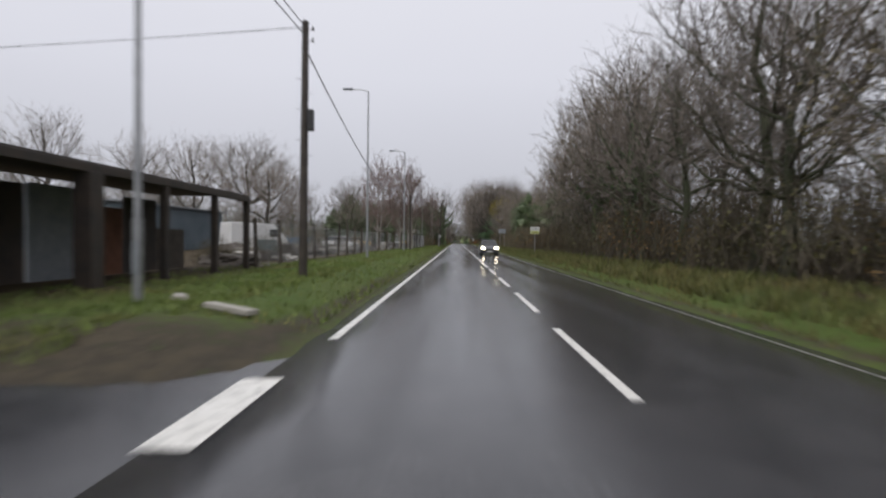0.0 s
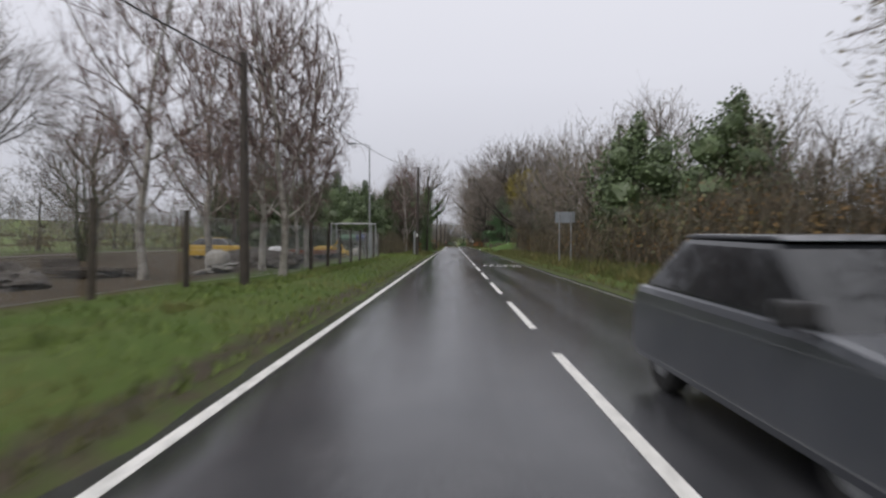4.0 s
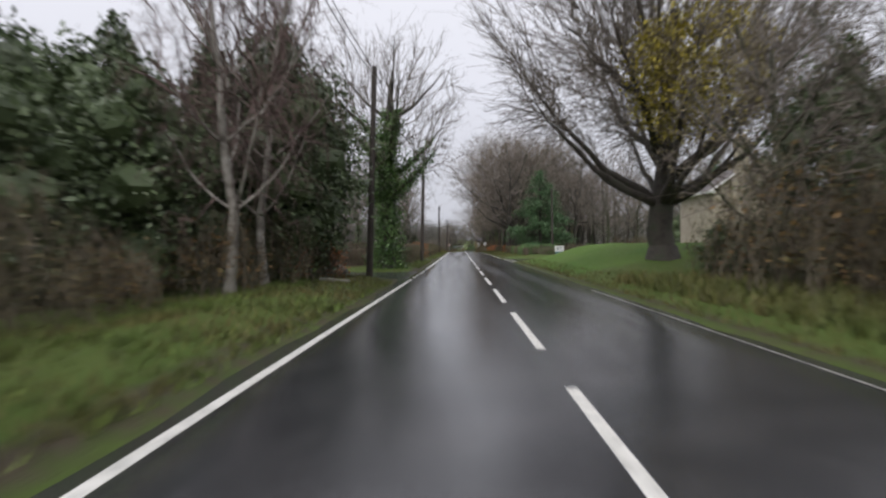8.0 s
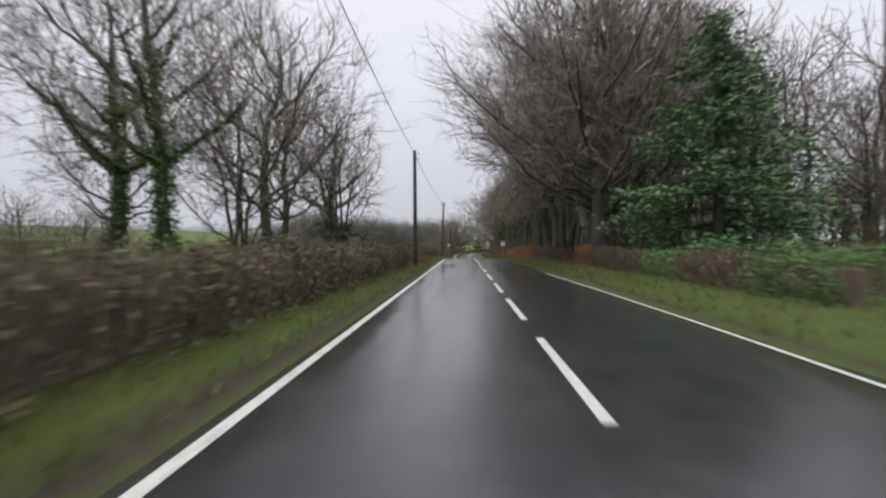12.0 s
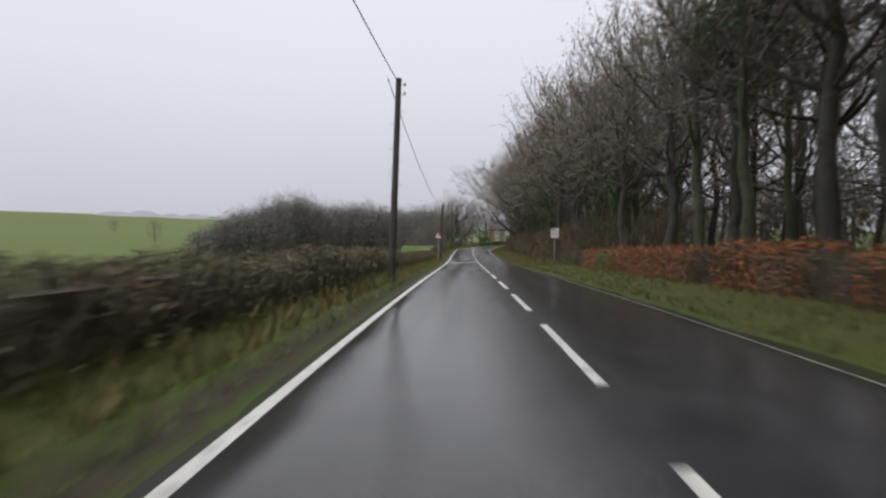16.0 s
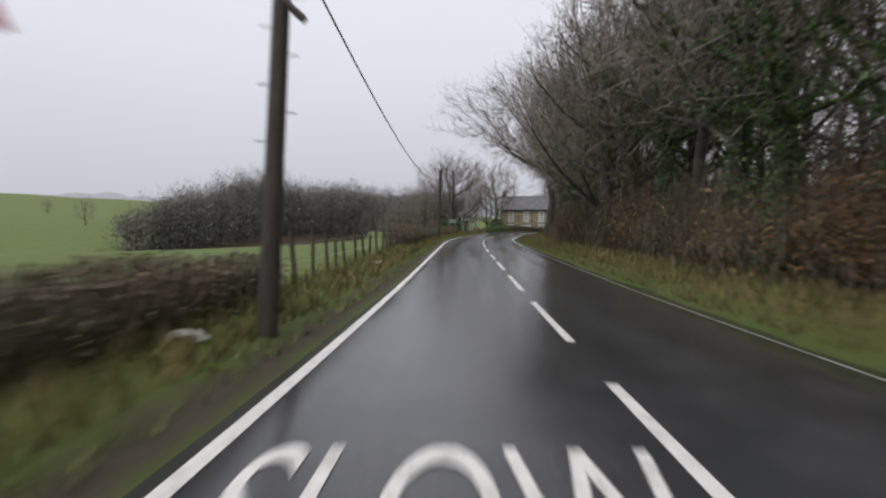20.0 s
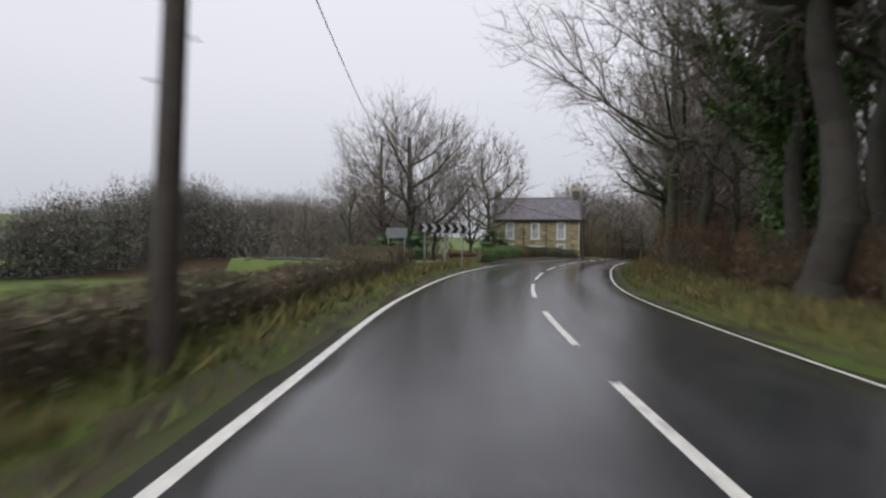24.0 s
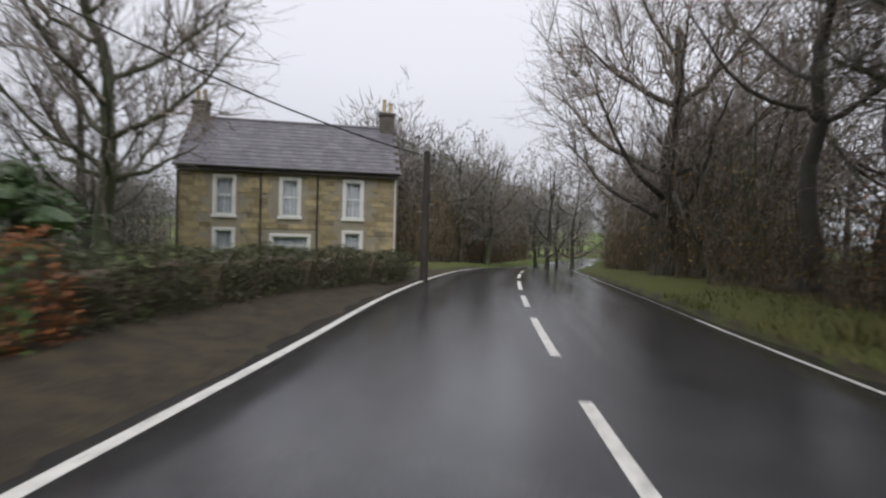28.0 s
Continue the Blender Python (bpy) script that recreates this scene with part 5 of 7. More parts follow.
# ---- materials of built things ----
POLE_WOOD = material("creosoted_wood", [(0.035, 0.028, 0.023), (0.058, 0.047, 0.038)], 3, 0.75, fine=0.4, bump=0.5, bump_scale=30)
OLD_WOOD = material("weathered_wood", [(0.045, 0.036, 0.028), (0.08, 0.066, 0.05)], 4, 0.8, fine=0.4, bump=0.6, bump_scale=30, vary=0.3)
STEEL = material("galvanised_steel", [(0.30, 0.31, 0.32), (0.40, 0.41, 0.42)], 4, 0.45, 0.7, fine=0.15)
SIGN_BACK = material("sign_back_grey", [(0.20, 0.22, 0.24), (0.27, 0.29, 0.31)], 3, 0.5, 0.3, fine=0.12)
SIGN_WHITE = material("sign_white", [(0.62, 0.63, 0.62), (0.72, 0.73, 0.72)], 3, 0.4, fine=0.08)
SIGN_YELLOW = material("sign_yellow_green", [(0.42, 0.45, 0.14), (0.5, 0.52, 0.2)], 3, 0.4, fine=0.08)
SIGN_RED = material("sign_red", [(0.32, 0.045, 0.04), (0.38, 0.06, 0.05)], 3, 0.4)
SIGN_TEAL = material("sign_teal", [(0.035, 0.12, 0.13), (0.05, 0.15, 0.16)], 3, 0.4)
BLACK = material("matt_black", [(0.016, 0.016, 0.017), (0.026, 0.026, 0.027)], 4, 0.5)
DARK_METAL = material("rusty_dark_steel", [(0.030, 0.026, 0.023), (0.055, 0.040, 0.030)], 2, 0.7, fine=0.4)
RUST = material("rusty_sheet", [(0.12, 0.045, 0.022), (0.20, 0.085, 0.045)], 2.5, 0.75, fine=0.4)
BLUE_CLAD = material("blue_grey_cladding", [(0.095, 0.125, 0.145), (0.125, 0.155, 0.175)], 0.6, 0.55, fine=0.15)
SHED_ROOF = material("fibre_cement_roof", [(0.13, 0.14, 0.15), (0.19, 0.20, 0.21)], 0.8, 0.7, fine=0.2)
CAR_WHITE = material("white_car_paint", [(0.58, 0.58, 0.57), (0.66, 0.66, 0.65)], 1.5, 0.3, coat=0.5)
CAR_SILVER = material("dark_car_paint", [(0.05, 0.055, 0.065), (0.07, 0.075, 0.085)], 1.5, 0.3, coat=0.6)
CAR_YELLOW = material("yellow_machine_paint", [(0.42, 0.27, 0.03), (0.50, 0.33, 0.05)], 2, 0.4, fine=0.15)
TYRE = material("tyre_rubber", [(0.014, 0.014, 0.014), (0.022, 0.022, 0.022)], 6, 0.8)
PLASTIC = material("black_plastic", [(0.02, 0.02, 0.021), (0.03, 0.03, 0.031)], 6, 0.5)
STONE = material("buff_sandstone", [(0.24, 0.195, 0.115), (0.34, 0.275, 0.16), (0.19, 0.17, 0.125)], 1.6, 0.85, fine=0.35, bump=0.8, bump_scale=18, vary=0.32)
MORTAR = material("old_mortar", [(0.24, 0.215, 0.165), (0.30, 0.27, 0.21)], 3, 0.9, fine=0.3, bump=0.5)
SLATE = material("wet_slate", [(0.085, 0.082, 0.095), (0.125, 0.12, 0.135)], 2, 0.42, fine=0.25, bump=0.3, vary=0.22)
WHITE_PAINT = material("white_gloss_paint", [(0.60, 0.60, 0.58), (0.72, 0.72, 0.70)], 3, 0.45, fine=0.08)
CREAM = material("cream_render", [(0.36, 0.31, 0.24), (0.44, 0.39, 0.31)], 1.2, 0.85, fine=0.18, bump=0.4)
POT = material("buff_chimney_pot", [(0.40, 0.33, 0.18), (0.48, 0.40, 0.24)], 4, 0.7)
TILE = material("brown_roof_tile", [(0.10, 0.085, 0.08), (0.15, 0.13, 0.125)], 3, 0.6, fine=0.2, vary=0.2)
CURTAIN = material("net_curtain", [(0.35, 0.36, 0.38), (0.46, 0.47, 0.49)], 5, 0.9)
PALE_STONE = material("pale_stone", [(0.28, 0.27, 0.24), (0.38, 0.36, 0.32)], 5, 0.8, fine=0.25, bump=0.6)
WIRE = material("black_cable", [(0.02, 0.02, 0.021), (0.03, 0.03, 0.031)], 5, 0.6)


def glass_of(name, tint=(0.9, 0.95, 0.97)):
    m = bpy.data.materials.new(name)
    m.use_nodes = True
    b = m.node_tree.nodes["Principled BSDF"]
    b.inputs["Base Color"].default_value = (*tint, 1)
    b.inputs["Transmission Weight"].default_value = 1.0
    b.inputs["Roughness"].default_value, b.inputs["IOR"].default_value = 0.03, 1.45
    return m


GLASS = glass_of("window_glass")
DARK_GLASS = material("tinted_car_glass", [(0.012, 0.014, 0.016), (0.018, 0.02, 0.022)], 1, 0.06, spec=0.7)


def glow(name, colour, strength):
    m = bpy.data.materials.new(name)
    m.use_nodes = True
    b = m.node_tree.nodes["Principled BSDF"]
    b.inputs["Base Color"].default_value = (*colour, 1)
    b.inputs["Emission Color"].default_value = (*colour, 1)
    b.inputs["Emission Strength"].default_value = strength
    return m


HEADLIGHT = glow("headlight_glow", (1.0, 0.88, 0.62), 14)


def bm_new():
    return bmesh.new()


# ---- poles, wires and lamps ----
POLE_TOPS = {}


def utility_pole(key, x, y, top, lean=(0.0, 0.0), extras=(), label="dark creosoted wooden telegraph pole beside the road"):
    """A tapered pole with steps, insulators and a capped top; lean is the shift of its top."""
    z = ground_at(x, y)
    root = thing("utility_pole", (x, y, z), label, "utility pole", "telegraph poles")
    h = top - z
    tip = Vector((lean[0], lean[1], h))
    bm = bm_new()
    rod(bm, (0, 0, -0.4), tip, 0.14, 0.1, 12)
    part("shaft", bm, POLE_WOOD, root)
    bm = bm_new()
    rod(bm, tip, tip + Vector((0, 0, 0.05)), 0.125, 0.06, 12)
    part("cap", bm, DARK_METAL, root)
    for k in range(2):
        bm = bm_new()
        at = tip * (1 - 0.03 - 0.045 * k)
        rod(bm, at + Vector((0.08, 0, 0)), at + Vector((0.24, 0, 0.02)), 0.012, sides=6)
        rod(bm, at + Vector((0.24, 0, -0.02)), at + Vector((0.24, 0, 0.11)), 0.032, 0.022, 8)
        part("insulator", bm, BLACK, root)
    for k in range(8):
        f = 0.42 + 0.06 * k
        bm = bm_new()
        at = tip * f
        s = 1 if k % 2 else -1
        rod(bm, at + Vector((0.1 * s, 0, 0)), at + Vector((0.26 * s, 0, 0)), 0.01, sides=5)
        part("step_iron", bm, STEEL, root)
    for kind, f in extras:
        bm = bm_new()
        at = tip * f
        if kind == "box":
            box(bm, 0.12, 0.3, -0.12, 0.12, at.z - 0.35, at.z + 0.3, 0.03)
            part("junction_box", bm, PLASTIC, root)
        elif kind == "guard":
            rod(bm, (-0.26, 0.03, -0.2), (-0.24, 0.03, 2.3), 0.1, 0.09, 10)
            part("cable_guard", bm, STEEL, root, "grey steel cable guard")
        elif kind == "plate":
            box(bm, -0.07, 0.07, -0.175, -0.155, 1.75, 2.05, 0.004)
            part("number_plate", bm, SIGN_WHITE, root)
        elif kind == "bracket":
            rod(bm, at + Vector((-0.3, -0.05, 0.25)), at + Vector((0.32, -0.05, -0.3)), 0.05, sides=8)
            part("stay_bracket", bm, DARK_METAL, root, "slanting dark steel bracket")
    POLE_TOPS[key] = Vector((x, y, z)) + tip
    return root


for key, x, y, top, lean, extras in (
        ("before", -6.6, -32, 8.3, (0, 0), ()), ("yard", -6.4, 12.0, 8.1, (0.03, 0), (("box", 0.62),)), ("birch", -7.2, 60.4, 6.7, (0, 0), ()),
        ("e", -4.75, 97.3, 8.5, (0.14, 0), (("guard", 0), ("plate", 0))), ("f", -4.75, 116.6, 8.6, (0.3, 0), ()), ("g", -4.2, 139.4, 8.6, (0.25, 0), ()),
        ("d", -4.3, 181.5, 7.6, (0, 0), ()), ("c", -4.05, 218.6, 7.1, (0.3, 0), ()), ("a", -4.0, 257.8, 4.75, (0.32, 0), (("bracket", 0.72),)),
        ("b", -4.0, 305.2, 5.6, (0.25, 0), ()), ("r", 10.0, 160.4, 8.0, (0, 0), ()), ("r5", 9.3, 80.5, 8.9, (0.05, 0), ()), ("h", 14.6, 357.2, 2.85, (0, 0), ()), ("i", -6.0, 349.5, 9.7, (0, 0), ())):
    utility_pole(key, x, y, top, lean, extras)


def hose(points, r, sides):
    """One unbroken tube along the points."""
    p = np.array([tuple(v) for v in points])
    d = np.gradient(p, axis=0)
    u = np.stack([-d[:, 1], d[:, 0], np.zeros(len(p))], 1)
    u /= np.linalg.norm(u, axis=1)[:, None]
    w = np.cross(d / np.linalg.norm(d, axis=1)[:, None], u)
    ang = np.arange(sides) * 2 * np.pi / sides
    v = p[:, None] + r * (u[:, None] * np.cos(ang)[None, :, None] + w[:, None] * np.sin(ang)[None, :, None])
    i, k = np.meshgrid(np.arange(len(p) - 1), np.arange(sides), indexing="ij")
    j = (k + 1) % sides
    f = np.stack([i * sides + k, i * sides + j, (i + 1) * sides + j, (i + 1) * sides + k], -1)
    return v.reshape(-1, 3), f.reshape(-1, 4)


def wire(a, b, sag, r=0.016, up=-0.15, n=18):
    """A cable that sags between two points, as one thing."""
    a, b = Vector(a) + Vector((0, 0, up)), Vector(b) + Vector((0, 0, up))
    pts = [a.lerp(b, k / n) - Vector((0, 0, sag * 4 * (k / n) * (1 - k / n))) for k in range(n + 1)]
    return tagged(new("overhead_wire", mesh_of("overhead_wire", *hose(pts, r, 5), [WIRE])), "thin black overhead cable between poles", "cable", "overhead cables")


T = POLE_TOPS
for a, b, sag in (("before", "yard", 0.5), ("birch", "e", 0.6), ("e", "f", 0.3), ("f", "g", 0.35), ("g", "d", 0.6), ("d", "c", 0.5), ("b", "i", 0.6)):
    wire(T[a], T[b], sag)
    if a in ("before", "yard", "e", "f"):
        wire(T[a], T[b], sag * 1.15, up=-0.42)
wire(T["yard"] + Vector((0.1, 0, -0.85)), T["birch"] + Vector((0, 0, -0.2)), 1.9, 0.022)
wire(T["c"] + Vector((-0.4, 0, 0.2)), T["a"] + Vector((0, 0, -0.4)), 0.85)
wire(T["a"] + Vector((-0.2, 0, -0.3)), T["b"] + Vector((0, 0, -0.4)), 1.6, 0.02)
wire(T["yard"], (-42, 14, 7.4), 0.3, 0.012)
wire(T["g"], T["r"], 0.35, 0.012)
wire(T["r"], (60, 172, 8.2), 0.5, 0.012)
wire(T["i"], T["h"], 1.25, 0.024)


def street_lamp(x, y, top):
    z = ground_at(x, y)
    root = thing("street_lamp", (x, y, z), "grey galvanised street lamp with a flat head", "street lamp", "street lamps")
    h = top - z
    bm = bm_new()
    rod(bm, (0, 0, -0.3), (0, 0, 1.5), 0.085, sides=12)
    rod(bm, (0, 0, 1.5), (0, 0, h - 0.1), 0.065, 0.045, 12)
    part("column", bm, STEEL, root)
    bm = bm_new()
    rod(bm, (0.03, 0, h - 0.12), (-0.25, 0, h), 0.035, sides=8)
    rod(bm, (-0.25, 0, h), (-1.0, 0, h + 0.06), 0.032, sides=8)
    part("arm", bm, STEEL, root)
    bm = bm_new()
    box(bm, -1.6, -0.95, -0.13, 0.13, h + 0.02, h + 0.12, 0.03)
    head = part("lamp_head", bm, SIGN_BACK, root)
    bm = bm_new()
    box(bm, -1.52, -1.05, -0.09, 0.09, h + 0.005, h + 0.022)
    part("lens", bm, GLASS, head)
    bm = bm_new()
    box(bm, -0.05, 0.05, -0.095, -0.08, 0.5, 1.1, 0.004)
    part("access_door", bm, SIGN_BACK, root)


for x, y, top in ((-7.3, 4.7, 10.6), (-7.3, 29.6, 10.8), (-7.05, 51.0, 10.4), (-7.35, 84.6, 8.45)):
    street_lamp(x, y, top)


# ---- yard fence ----
def fence_x(y):
    return -9.7 + 2.4 * smooth(46, 68, y)


def mesh_panel():
    """Diagonal wire netting for one bay, with strands along its top, middle and bottom."""
    segs, h, w, g = [], 1.75, 3.0, 0.14
    for k in range(int((w + h) / g)):
        o = -h + k * g
        for flip in (0, 1):
            a, b = max(o, 0), min(o + h, w)
            if b > a:
                p, q = (0, a, a - o), (0, b, b - o)
                if flip:
                    p, q = (0, w - a, a - o), (0, w - b, b - o)
                segs.append((p[0], p[1], p[2] + 0.1, q[0], q[1], q[2] + 0.1, 0.003, 0.003))
    for z in (0.1, 0.95, 1.85):
        segs.append((0, 0, z, 0, w, z, 0.005, 0.005))
    return mesh_of("netting", *tubes(segs, 3), [STEEL])


netting = mesh_panel()
yard_fence = thing("yard_fence", (-9.7, 18, 0), "wire netting fence on dark leaning wooden posts", "fence")
yard_fence.matrix_world = Matrix.Identity(4)
frng = random.Random(4)
ys = [17.0 + 3.0 * k for k in range(25)]
for k, y in enumerate(ys):
    x, y1 = fence_x(y), y + 3.0
    z = ground_at(x, y)
    bm = bm_new()
    rod(bm, (x, y, z - 0.3), (x + frng.uniform(-0.1, 0.12), y + frng.uniform(-0.12, 0.12), z + frng.uniform(1.9, 2.25)), 0.085, 0.075, 7)
    part("post", bm, OLD_WOOD, yard_fence)
    if k < len(ys) - 1:
        nt = part("netting", netting, None, yard_fence)
        x2, z2 = fence_x(y1), ground_at(fence_x(y1), y1)
        nt.matrix_world = Matrix.Translation((x, y, z)) @ Matrix(((1, (x2 - x) / 3, 0, 0), (0, 1, 0, 0), (0, (z2 - z) / 3, 1, 0), (0, 0, 0, 1)))

# dark open store by the entrance: posts, a heavy top beam, sheets behind
store = thing("yard_store", (-9.9, 8, ground_at(-9.9, 8)), "dark open-fronted yard store with a heavy beam", "shed")
for y in (0.0, 3.6, 7.2, 10.4, 13.6, 16.4):
    bm = bm_new()
    w = 0.22 if y == 7.2 else 0.1
    box(bm, -w, w, y - 8 - w, y - 8 + w, -0.3, 2.62, 0.02)
    part("post", bm, DARK_METAL, store)
bm = bm_new()
box(bm, -0.12, 0.12, -9.5, 8.55, 2.62, 2.82, 0.02)
part("top_beam", bm, DARK_METAL, store)
for k in range(9):
    bm = bm_new()
    y0 = -9.4 + 2.0 * k
    hgt = (2.5, 2.2, 2.55, 1.9, 2.5, 2.55, 2.1, 2.5, 1.5)[k]
    box(bm, -2.6, -2.52, y0, y0 + 1.9, 0.0, hgt, 0.01)
    part("sheet", bm, (DARK_METAL, OLD_WOOD, DARK_METAL, RUST, DARK_METAL, SIGN_BACK, RUST, DARK_METAL, OLD_WOOD)[k], store)
bm = bm_new()
box(bm, -3.4, -0.1, -9.5, 8.55, 2.83, 2.9)
part("roof", bm, DARK_METAL, store, "low rusty sheet roof")

# clad shed behind the yard
shed = thing("workshop", (-37.2, 46, ground_at(-37.2, 46)), "blue-grey clad workshop with a shallow roof", "shed")
bm = bm_new()
for k in range(66):
    x0 = -10.0 + 0.3 * k
    box(bm, x0, x0 + 0.2, -8.06, -7.98, 0.0, 3.9 + 0.45 * (1 - abs(x0) / 10))
    if k < 52:
        box(bm, 9.98, 10.06, -8.0 + 0.3 * k, -7.8 + 0.3 * k, 0.0, 3.9)
part("cladding_ribs", bm, BLUE_CLAD, shed)
bm = bm_new()
box(bm, -10, 10, -8, 8, -0.2, 3.9)
part("wall", bm, BLUE_CLAD, shed)
bm = bm_new()
vs = [bm.verts.new(v) for v in ((-10.4, -8.4, 3.85), (0, -8.4, 4.6), (10.4, -8.4, 3.85), (10.4, 8.4, 3.85), (0, 8.4, 4.6), (-10.4, 8.4, 3.85), (-10.4, -8.4, 4.0), (0, -8.4, 4.75), (10.4, -8.4, 4.0), (10.4, 8.4, 4.0), (0, 8.4, 4.75), (-10.4, 8.4, 4.0))]
for f in ((0, 1, 7, 6), (1, 2, 8, 7), (2, 3, 9, 8), (3, 4, 10, 9), (4, 5, 11, 10), (5, 0, 6, 11), (6, 7, 10, 11), (7, 8, 9, 10), (0, 5, 4, 1), (1, 4, 3, 2)):
    bm.faces.new([vs[i] for i in f])
part("roof", bm, SHED_ROOF, shed)
bm = bm_new()
box(bm, 1.5, 5.5, -8.16, -8.07, 0.0, 3.3, 0.02)
part("roller_door", bm, material("teal_door_paint", [(0.085, 0.150, 0.160), (0.110, 0.180, 0.188)], 1.2, 0.5, fine=0.15), shed, "flat teal roller door")


# ---- vehicles ----
def profile_solid(points, half, bevel=0.06, taper=0.0):
    """A side outline (along y, z) made into a solid of the given half width, narrower at the top by taper."""
    bm = bm_new()
    zs = [p[1] for p in points]
    lo, hi = min(zs), max(zs)
    left, right = [], []
    for y, z in points:
        w = half - taper * (z - lo) / max(hi - lo, 1e-3)
        left.append(bm.verts.new((-w, y, z)))
        right.append(bm.verts.new((w, y, z)))
    n = len(points)
    bm.faces.new(left)
    bm.faces.new(right[::-1])
    for k in range(n):
        bm.faces.new((left[k], right[k], right[(k + 1) % n], left[(k + 1) % n]))
    bmesh.ops.recalc_face_normals(bm, faces=bm.faces)
    if bevel:
        bmesh.ops.bevel(bm, geom=list(bm.edges), offset=bevel, segments=2, affect="EDGES", profile=0.6)
    return bm


def add_wheel(root, x, y, r=0.32, w=0.2):
    bm = bm_new()
    rod(bm, (x - w / 2, y, r), (x + w / 2, y, r), r, sides=20)
    bmesh.ops.bevel(bm, geom=list(bm.edges), offset=0.03, segments=2, affect="EDGES")
    wh = part("wheel", bm, TYRE, root)
    s = 1 if x > 0 else -1
    bm = bm_new()
    rod(bm, (x + s * (w / 2 - 0.02), y, r), (x + s * (w / 2 + 0.012), y, r), r * 0.62, r * 0.5, 14)
    part("rim", bm, STEEL, wh)


def car(name, x, y, turn, paint, label, lights=None, van=False):
    """A car or van; its front looks along -y."""
    root = thing(name, (x, y, max(ground_at(x, y) + 0.0, ground_at(x, y) + (0.085 if abs(x) < 3 else 0))), label, "van" if van else "car", turn=turn)
    if van:
        body = [(-2.45, 0.35), (-2.5, 0.85), (-2.3, 1.15), (-1.5, 1.95), (-1.2, 2.25), (2.4, 2.35), (2.5, 0.45), (2.4, 0.3)]
        part("body", profile_solid(body, 0.97, 0.07, 0.1), paint, root)
        part("windscreen", profile_solid([(-2.22, 1.2), (-1.56, 1.92), (-1.5, 1.9), (-2.1, 1.18)], 0.8, 0), DARK_GLASS, root)
        part("side_window", profile_solid([(-1.75, 1.25), (-1.35, 1.85), (-0.75, 1.85), (-0.75, 1.25)], 0.945, 0), DARK_GLASS, root)
        front, ws, hw = -2.5, (-1.65, 1.6), 0.9
    else:
        body = [(-2.0, 0.3), (-2.08, 0.62), (-1.85, 0.82), (-0.95, 0.93), (1.95, 0.98), (2.1, 0.85), (2.08, 0.35), (1.9, 0.24), (-1.85, 0.22)]
        part("body", profile_solid(body, 0.88, 0.07, 0.04), paint, root)
        part("cabin", profile_solid([(-1.0, 0.9), (-0.25, 1.42), (1.2, 1.46), (1.95, 0.95)], 0.8, 0.05, 0.16), DARK_GLASS, root, "dark glazed cabin")
        part("roof", profile_solid([(-0.3, 1.43), (-0.2, 1.47), (1.15, 1.5), (1.25, 1.46)], 0.64, 0.02), paint, root)
        front, ws, hw = -2.05, (-1.25, 1.3), 0.8
    for sx in (-1, 1):
        for wy in ws:
            add_wheel(root, sx * (hw - 0.06), wy)
        bm = bm_new()
        box(bm, sx * 0.62 - 0.17, sx * 0.62 + 0.17, front - 0.02, front + 0.16, 0.62, 0.78, 0.03)
        part("headlight", bm, lights or SIGN_WHITE, root)
        bm = bm_new()
        box(bm, sx * (hw + 0.12) - 0.1, sx * (hw + 0.12) + 0.1, -0.95 - 0.5 * van, -0.8 - 0.5 * van, 0.95 + 0.35 * van, 1.1 + 0.35 * van, 0.03)
        part("wing_mirror", bm, PLASTIC, root)
    bm = bm_new()
    box(bm, -0.45, 0.45, front - 0.03, front + 0.06, 0.42, 0.58, 0.02)
    part("grille", bm, PLASTIC, root)
    bm = bm_new()
    box(bm, -0.26, 0.26, front - 0.045, front - 0.02, 0.3, 0.41, 0.004)
    part("number_plate", bm, SIGN_WHITE, root, "blank white number plate")
    return root


car("oncoming_car", 1.5, 49.0, 0, CAR_SILVER, "dark car with headlights lit on the wet road", HEADLIGHT)
car("parked_van", -17.6, 38.0, 140, CAR_WHITE, "white panel van parked beside the workshop", van=True)
car("parked_car", -14.6, 56.0, 60, CAR_WHITE, "pale car parked in the yard")
car("parked_car", -20.5, 49.0, 20, CAR_SILVER, "dark car parked in the yard")
car("parked_car", -17.5, 83.0, 95, CAR_YELLOW, "yellow car parked behind the fence")


def digger(x, y, turn):
    root = thing("mini_digger", (x, y, ground_at(x, y)), "yellow mini digger parked behind the fence", "digger", turn=turn)
    for s in (-1, 1):
        part("track", profile_solid([(-0.75, 0.0), (-0.85, 0.2), (-0.7, 0.38), (0.7, 0.38), (0.85, 0.2), (0.75, 0.0)], 0.13, 0.04), TYRE, root).location = (0.45 * s, 0, 0)
    part("body", profile_solid([(-0.5, 0.42), (-0.6, 0.85), (0.35, 0.95), (0.85, 0.8), (0.8, 0.42)], 0.5, 0.06), CAR_YELLOW, root)
    bm = bm_new()
    rod(bm, (0, -0.5, 0.7), (0, -1.15, 1.35), 0.09, 0.07, 6)
    part("boom", bm, CAR_YELLOW, root)
    bm = bm_new()
    rod(bm, (0, -1.15, 1.35), (0, -1.7, 0.6), 0.06, 0.05, 6)
    part("arm", bm, CAR_YELLOW, root)
    part("bucket", profile_solid([(-1.95, 0.3), (-1.9, 0.6), (-1.6, 0.65), (-1.5, 0.35), (-1.7, 0.2)], 0.25, 0.02), CAR_YELLOW, root)


digger(-10.6, 85.2, 60)

